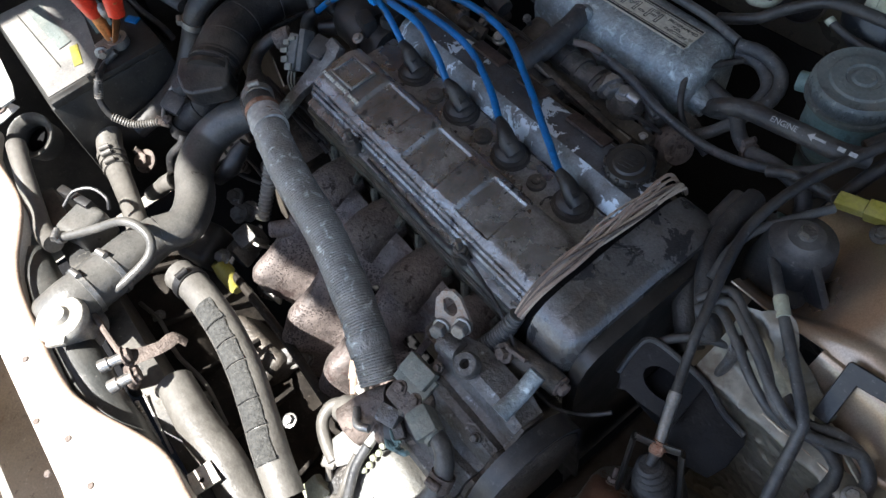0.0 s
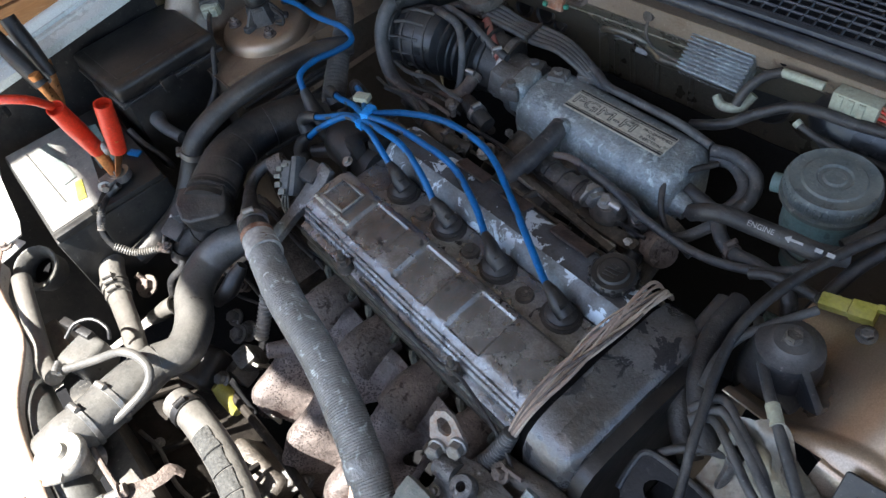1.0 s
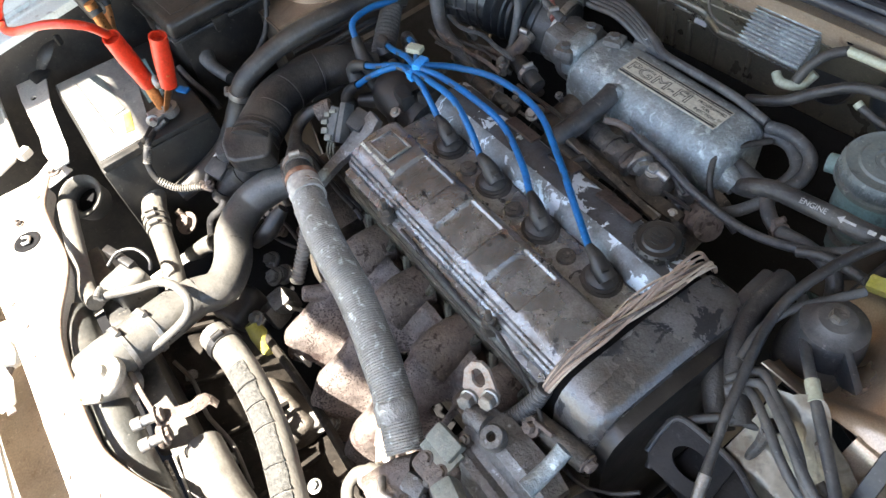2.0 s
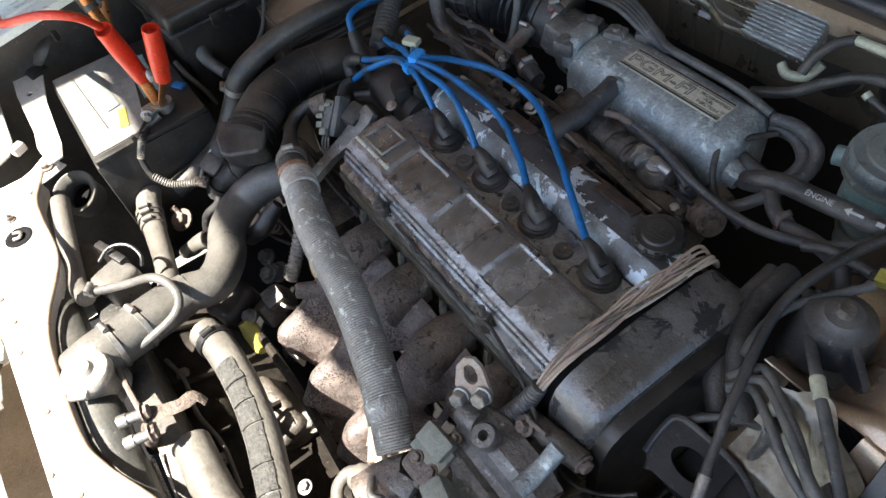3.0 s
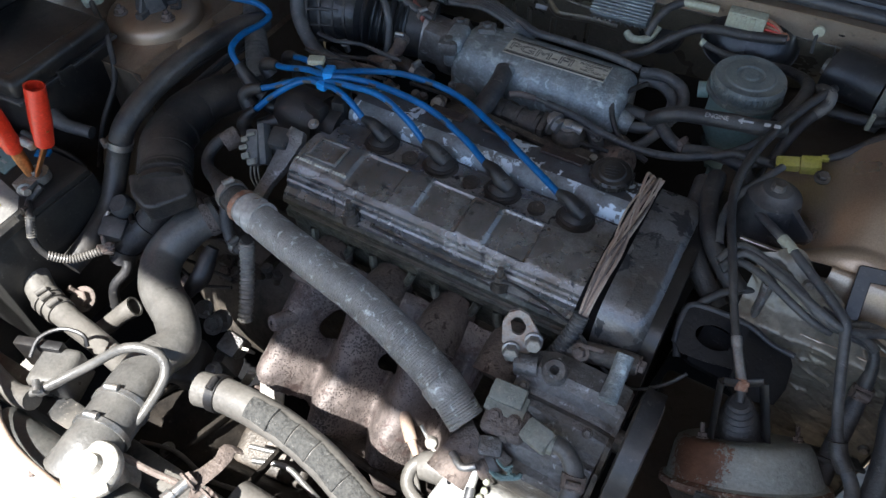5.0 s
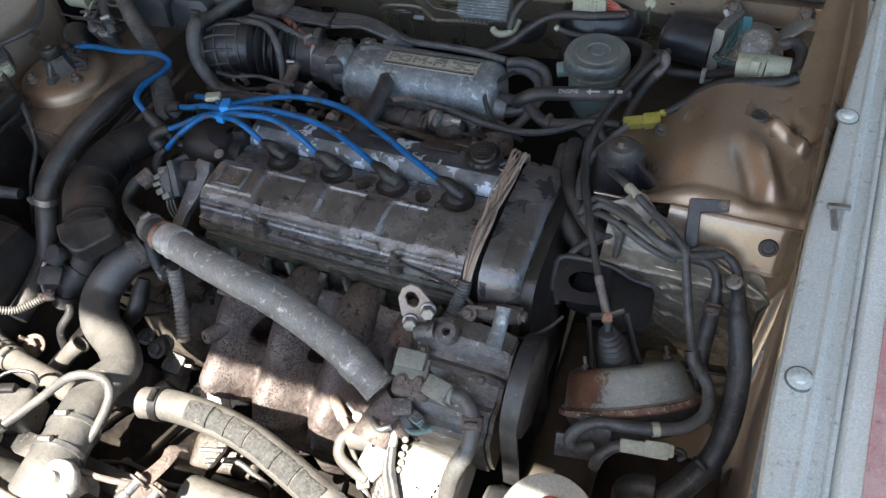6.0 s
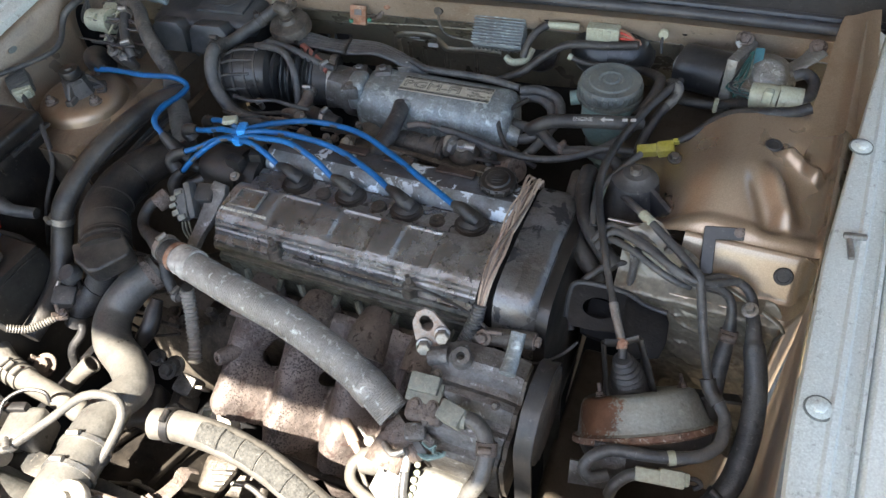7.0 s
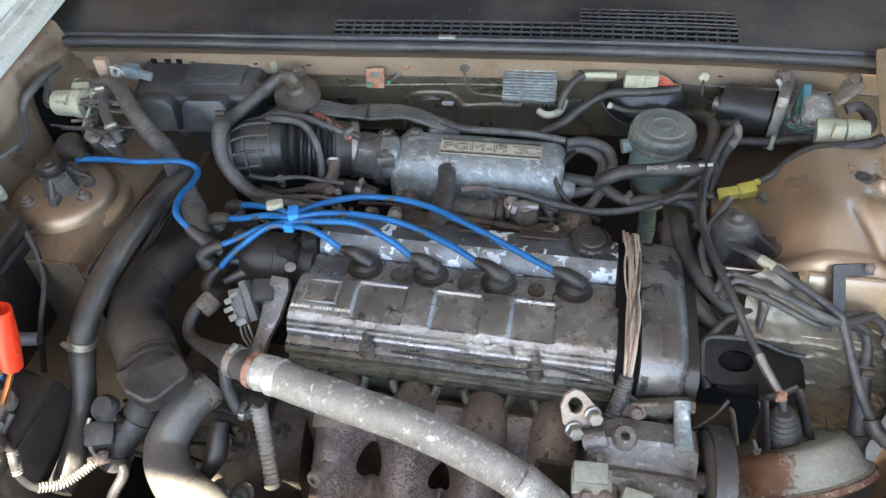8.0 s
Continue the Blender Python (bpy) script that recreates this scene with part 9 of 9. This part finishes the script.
YL, YR = (0.345, -0.008, 0.836), (0.381, 0.010, 0.838)
for top, foot in ((YL, (0.3595, -0.034, 0.778)), (YR, (0.409, -0.012, 0.778))):
    part("yoke_leg", tube([top, foot], 0.0026, 8, 0.01, flat=2.4), M_PLASTIC, can, "black steel yoke")
part("yoke_bar", tube([YL, YC, YR], 0.0026, 8, 0.006, flat=2.4), M_PLASTIC, can)
for k in (-1, 1):
    p = on_can(0.046, 0.048 * k, 0.02)
    part("stud", merge(hexbolt(p, CA, 0.005, 0.006, 1.2), lathe([(0, 0.016), (0.0022, 0.016), (0.0026, 0)], p, CA, 10)), M_RUST, can, "rusty stud")
part("bracket", box(on_can(0.03, 0.09, 0.01), (0.05, 0.03, 0.004), (-40, 0, 10), 0.001), M_PLASTIC, can)
AC = [BT, YC, (0.347, 0.034, 0.843), (0.331, 0.067, 0.856), (0.316, 0.100, 0.872), (0.288, 0.18, 0.89), (0.288, 0.25, 0.895), (0.305, 0.32, 0.90), (0.33, 0.38, 0.908), (0.345, 0.41, 0.91)]
cbl = hose("actuator_cable", "black sheathed cable from the actuator up to the rear", AC, [0.0045, 0.0045, 0.0048, 0.0042, 0.0045, 0.005, 0.0055, 0.0055, 0.0055, 0.005], M_RUBBER, category="cable")
part("ferrule", merge(tube([tuple(Vector(YC) * 0.6 + Vector(BT) * 0.4), tuple(Vector(YC) * 1.25 - Vector(BT) * 0.25)], 0.0062, 12), lathe([(0.004, -0.002), (0.0085, -0.002), (0.0085, 0.002), (0.004, 0.002)], YC, tuple(Vector(YC) - Vector(BT)), 6)), M_RUST_BRIGHT, cbl, "rusty steel ferrule nut")
part("end_rod", tube([YC, (0.347, 0.034, 0.843)], 0.0052, 10), M_STEEL, cbl, "grey steel cable end")
part("sleeve", tube([AC[2], tuple(Vector(AC[2]) * 0.75 + Vector(AC[3]) * 0.25)], 0.0056, 12), M_STEEL, cbl)
brk = thing("mount_bracket", (0.34, 0.03, 0.72), "black pressed steel engine bracket with oval holes", "bracket")
BM = frame_of((0.323, 0.058, 0.819), (1, 0.08, 0.0), (0, 0.83, 0.55))
BO = [(-0.034, 0.014), (-0.028, 0.0205), (0.0, 0.021), (0.031, 0.018), (0.032, -0.03), (0.0, -0.033), (-0.024, -0.033), (-0.033, -0.024)]
BP = [(0.03, 0.017), (0.055, 0.008), (0.080, 0.004), (0.085, -0.005), (0.086, -0.03), (0.080, -0.05), (0.042, -0.058), (0.03, -0.048)]
M_BRACKET = surface("dark_bracket", (0.009, 0.009, 0.0095), 0.45, 0.2, 0.4, 20, 0.2, 300, (0.02, 0.018, 0.016), 0.35, 18, gloss=0.2)
part("plate", holed_plate(BO, (0.003, -0.006, 0.020, 0.0125), 0.005, BM), M_BRACKET, brk)
part("side_plate", prism(BP, 0.005, BM @ pose(0, 0, -0.007, 0, 6, 0), 0.002), M_BRACKET, brk)
part("edge_lip", tube([tuple(BM @ Vector((x, y, 0.004))) for x, y in ((-0.034, -0.024), (-0.035, 0.0), (-0.031, 0.018), (-0.01, 0.0215), (0.03, 0.0185), (0.055, 0.0085), (0.08, 0.004))], 0.0032, 8, 0.004), M_PLASTIC_DUSTY, brk, "rounded upper lip")
# Near-black block paints the shade behind the plate's hole.
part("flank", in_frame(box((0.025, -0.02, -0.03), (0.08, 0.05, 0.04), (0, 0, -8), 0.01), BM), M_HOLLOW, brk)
hose("bracket_wire", "thin black hose looping over the bracket", [(0.40, 0.125, 0.82), (0.36, 0.115, 0.842), (0.325, 0.10, 0.845), (0.298, 0.075, 0.828), (0.292, 0.05, 0.805), (0.30, 0.03, 0.79)], 0.0045, M_RUBBER)
def foil(u, v):
    x0, x1 = 0.335 + 0.05 * smooth01((v - 0.22) / 0.15), 0.44 + 0.082 * smooth01((v - 0.03) / 0.05)
    x = x0 + (x1 - x0) * u
    z = 0.868 + 0.006 * math.sin(x * 90) - 0.01 * u + 0.022 * (1 - smooth01((x - 0.40) / 0.035)) * (1 - v) ** 4 - 0.28 * v
    y = float(np.interp(z, (0.58, 0.70, 0.83, 0.84, 0.884, 0.896), (0.045, 0.062, 0.078, 0.098, 0.126, 0.145)))
    n = 0.5 * noise.noise(Vector((x * 22, z * 26, 1.0)))
    for f, g, w in ((20, 30, 0.50), (42, 80, 0.34), (90, 120, 0.10)):
        crease = max(0.0, 1 - abs(noise.noise(Vector((x * f + 0.4 * z * g, z * g, f)))) * 5)
        n += w * crease * crease
    return (x, y + 0.003 - 0.0034 * n, z)
fo = thing("foil_insulation", (0.37, 0.09, 0.75), "crumpled dusty foil insulation on the inner wall", "insulation")
part("foil", sheet(foil, 130, 200, 0.001), M_FOIL, fo, angle=60)
part("edge_fold", tube([tuple(Vector(foil(1.0, v)) + Vector((0, -0.003, 0))) for v in np.linspace(0.02, 0.98, 14)], 0.003, 8, 0.006, flat=0.6), M_FOIL, fo)
for u, v in ((0.92, 0.05), (0.5, 0.03), (0.93, 0.5), (0.06, 0.3)):
    part("push_pin", lathe([(0, 0.004), (0.004, 0.0035), (0.006, 0)], tuple(Vector(foil(u, v)) + Vector((0, -0.002, 0))), (0, -1, 0.3), 12), M_STEEL, fo)
solo("stay_rod", tube([(0.352, 0.105, 0.872), (0.353, 0.098, 0.85), (0.352, 0.085, 0.81)], [0.012, 0.008, 0.008], 12, flat=0.6), M_ALLOY, "dusty grey stay beside the hoses", "stay")
for pts, r in (([(0.262, 0.238, 0.865), (0.266, 0.194, 0.865), (0.281, 0.153, 0.858), (0.305, 0.124, 0.850), (0.332, 0.103, 0.840)], 0.011), ([(0.251, 0.235, 0.855), (0.255, 0.187, 0.850), (0.267, 0.148, 0.840), (0.291, 0.118, 0.825), (0.320, 0.099, 0.810)], 0.012)):
    hose("taped_loom", "thick black taped loom between engine and inner fender", pts, r, M_RUBBER, category="wiring loom")
hose("taped_hose", "long black hose with white tape marks round the actuator", [(0.285, 0.235, 0.86), (0.315, 0.19, 0.878), (0.354, 0.147, 0.889), (0.420, 0.089, 0.882), (0.430, 0.076, 0.872), (0.440, 0.050, 0.850), (0.453, 0.017, 0.825), (0.463, -0.008, 0.815), (0.478, -0.025, 0.805), (0.486, -0.038, 0.800), (0.486, -0.063, 0.795), (0.469, -0.085, 0.795), (0.442, -0.097, 0.795), (0.413, -0.104, 0.795), (0.383, -0.108, 0.792), (0.365, -0.119, 0.785), (0.359, -0.129, 0.775), (0.367, -0.134, 0.768), (0.383, -0.124, 0.765)], [0.005] * 4 + [0.0052] * 4 + [0.0068] * 11, M_RUBBER_GREY, n=14)
th = bpy.data.objects["taped_hose"]
part("tape_mark", tube([(0.348, 0.153, 0.8885), (0.362, 0.139, 0.8895)], 0.0062, 14), M_WHITE, th, "white tape mark")
part("tape_mark", tube([(0.438, -0.099, 0.795), (0.445, -0.096, 0.795)], 0.0078, 14), M_WHITE, th, "white tape mark")
part("taped_wrap", tube([(0.460, -0.004, 0.818), (0.465, -0.012, 0.811), (0.476, -0.024, 0.806)], 0.0085, 14), M_RUBBER, th)
for pts, r in (([(0.299, 0.115, 0.862), (0.314, 0.136, 0.875), (0.345, 0.118, 0.882), (0.375, 0.100, 0.884), (0.400, 0.081, 0.880), (0.422, 0.079, 0.872), (0.447, 0.086, 0.866), (0.463, 0.085, 0.857)], 0.0048), ([(0.304, 0.107, 0.862), (0.321, 0.126, 0.876), (0.360, 0.105, 0.884), (0.390, 0.087, 0.884), (0.417, 0.078, 0.878), (0.438, 0.083, 0.872), (0.469, 0.101, 0.868)], 0.0046), ([(0.306, 0.106, 0.860), (0.319, 0.117, 0.870), (0.349, 0.100, 0.878), (0.377, 0.084, 0.876), (0.402, 0.078, 0.868), (0.420, 0.082, 0.860)], 0.0042), ([(0.293, 0.138, 0.865), (0.286, 0.171, 0.872), (0.291, 0.199, 0.882), (0.306, 0.224, 0.890), (0.323, 0.255, 0.895)], 0.0044)):
    hose("coolant_line", "black dusty hose running along the inner fender", pts, r, M_RUBBER_GREY, n=12)
hose("lower_line", "black hose with a rusty clamp", [(0.417, 0.098, 0.862), (0.435, 0.090, 0.858), (0.456, 0.093, 0.852), (0.468, 0.087, 0.842), (0.473, 0.074, 0.815), (0.473, 0.057, 0.795), (0.473, 0.038, 0.775), (0.474, 0.021, 0.755), (0.476, 0.001, 0.730), (0.479, -0.027, 0.700)], [0.0045, 0.0045, 0.0048, 0.0052, 0.0075, 0.0095, 0.010, 0.0105, 0.0105, 0.0105], M_RUBBER_GREY, ((0.47, 0.014),), M_RUST, n=16)
hose("fat_right_hose", "thick black foam-sleeved hose beside the fender", [(0.404, 0.095, 0.872), (0.430, 0.091, 0.868), (0.448, 0.102, 0.866), (0.472, 0.103, 0.862), (0.486, 0.097, 0.852), (0.491, 0.085, 0.840), (0.496, 0.069, 0.832), (0.499, 0.058, 0.824), (0.502, 0.050, 0.818), (0.514, 0.021, 0.785), (0.519, -0.018, 0.748), (0.513, -0.061, 0.715), (0.495, -0.092, 0.695), (0.469, -0.123, 0.680)], [0.0045, 0.0045, 0.0048, 0.005, 0.0055, 0.007, 0.0085, 0.0095, 0.012, 0.0128, 0.0132, 0.0136, 0.014, 0.0145], M_RUBBER_GREY, ((0.88, 0.006),), M_RUBBER_GREY, n=22)
part("fitting", hexbolt((0.487, 0.078, 0.850), (-0.3, -0.3, 1), 0.006, 0.010), M_STEEL, bpy.data.objects["fat_right_hose"], "grey pipe fitting")
solo("lower_elbow", tube([(0.458, -0.111, 0.680), (0.441, -0.113, 0.680), (0.429, -0.120, 0.675), (0.430, -0.127, 0.660)], 0.015, 16), M_RUBBER_GREY, "dark rubber elbow under the actuator", "hose")
solo("apron_plug", lathe([(0, 0.004), (0.009, 0.004), (0.012, 0.002), (0.018, 0.002), (0.02, 0.0)], (0.514, 0.112, 0.800), (-0.3, -0.8, 0.3), 24), M_PLASTIC_DUSTY, "round grey plug in the inner fender", "plug")
ac = thing("actuator_connector", (0.415, -0.125, 0.70), "pale grey-white wiring connector under the actuator", "connector")
part("housing", merge(box((0.425, -0.114, 0.775), (0.03, 0.015, 0.015), (30, 0, 9), 0.003), box((0.447, -0.109, 0.775), (0.026, 0.018, 0.018), (30, 0, 9), 0.003), box((0.459, -0.106, 0.775), (0.012, 0.014, 0.012), (30, 0, 9), 0.003)), M_WHITE, ac)
part("wire", tube([(0.414, -0.116, 0.775), (0.403, -0.121, 0.770), (0.393, -0.133, 0.765), (0.390, -0.138, 0.750)], 0.0065, 10), M_RUBBER_GREY, ac)
part("wire", tube([(0.462, -0.104, 0.775), (0.471, -0.102, 0.775), (0.477, -0.104, 0.770), (0.471, -0.108, 0.765)], 0.0028, 8), M_RUBBER, ac)
solo("actuator_bracket", merge(box((0.382, -0.108, 0.760), (0.035, 0.004, 0.05), (-30, 0, 10), 0.001), box((0.367, -0.117, 0.740), (0.05, 0.004, 0.03), (-30, 0, 10), 0.001)), M_ALLOY, "grey steel bracket under the actuator", "bracket")
solo("fender_clip", box((0.545, -0.066, 0.690), (0.014, 0.02, 0.045), (0, 10, 10), 0.003), M_STEEL, "small grey steel clip on the inner fender", "clip")
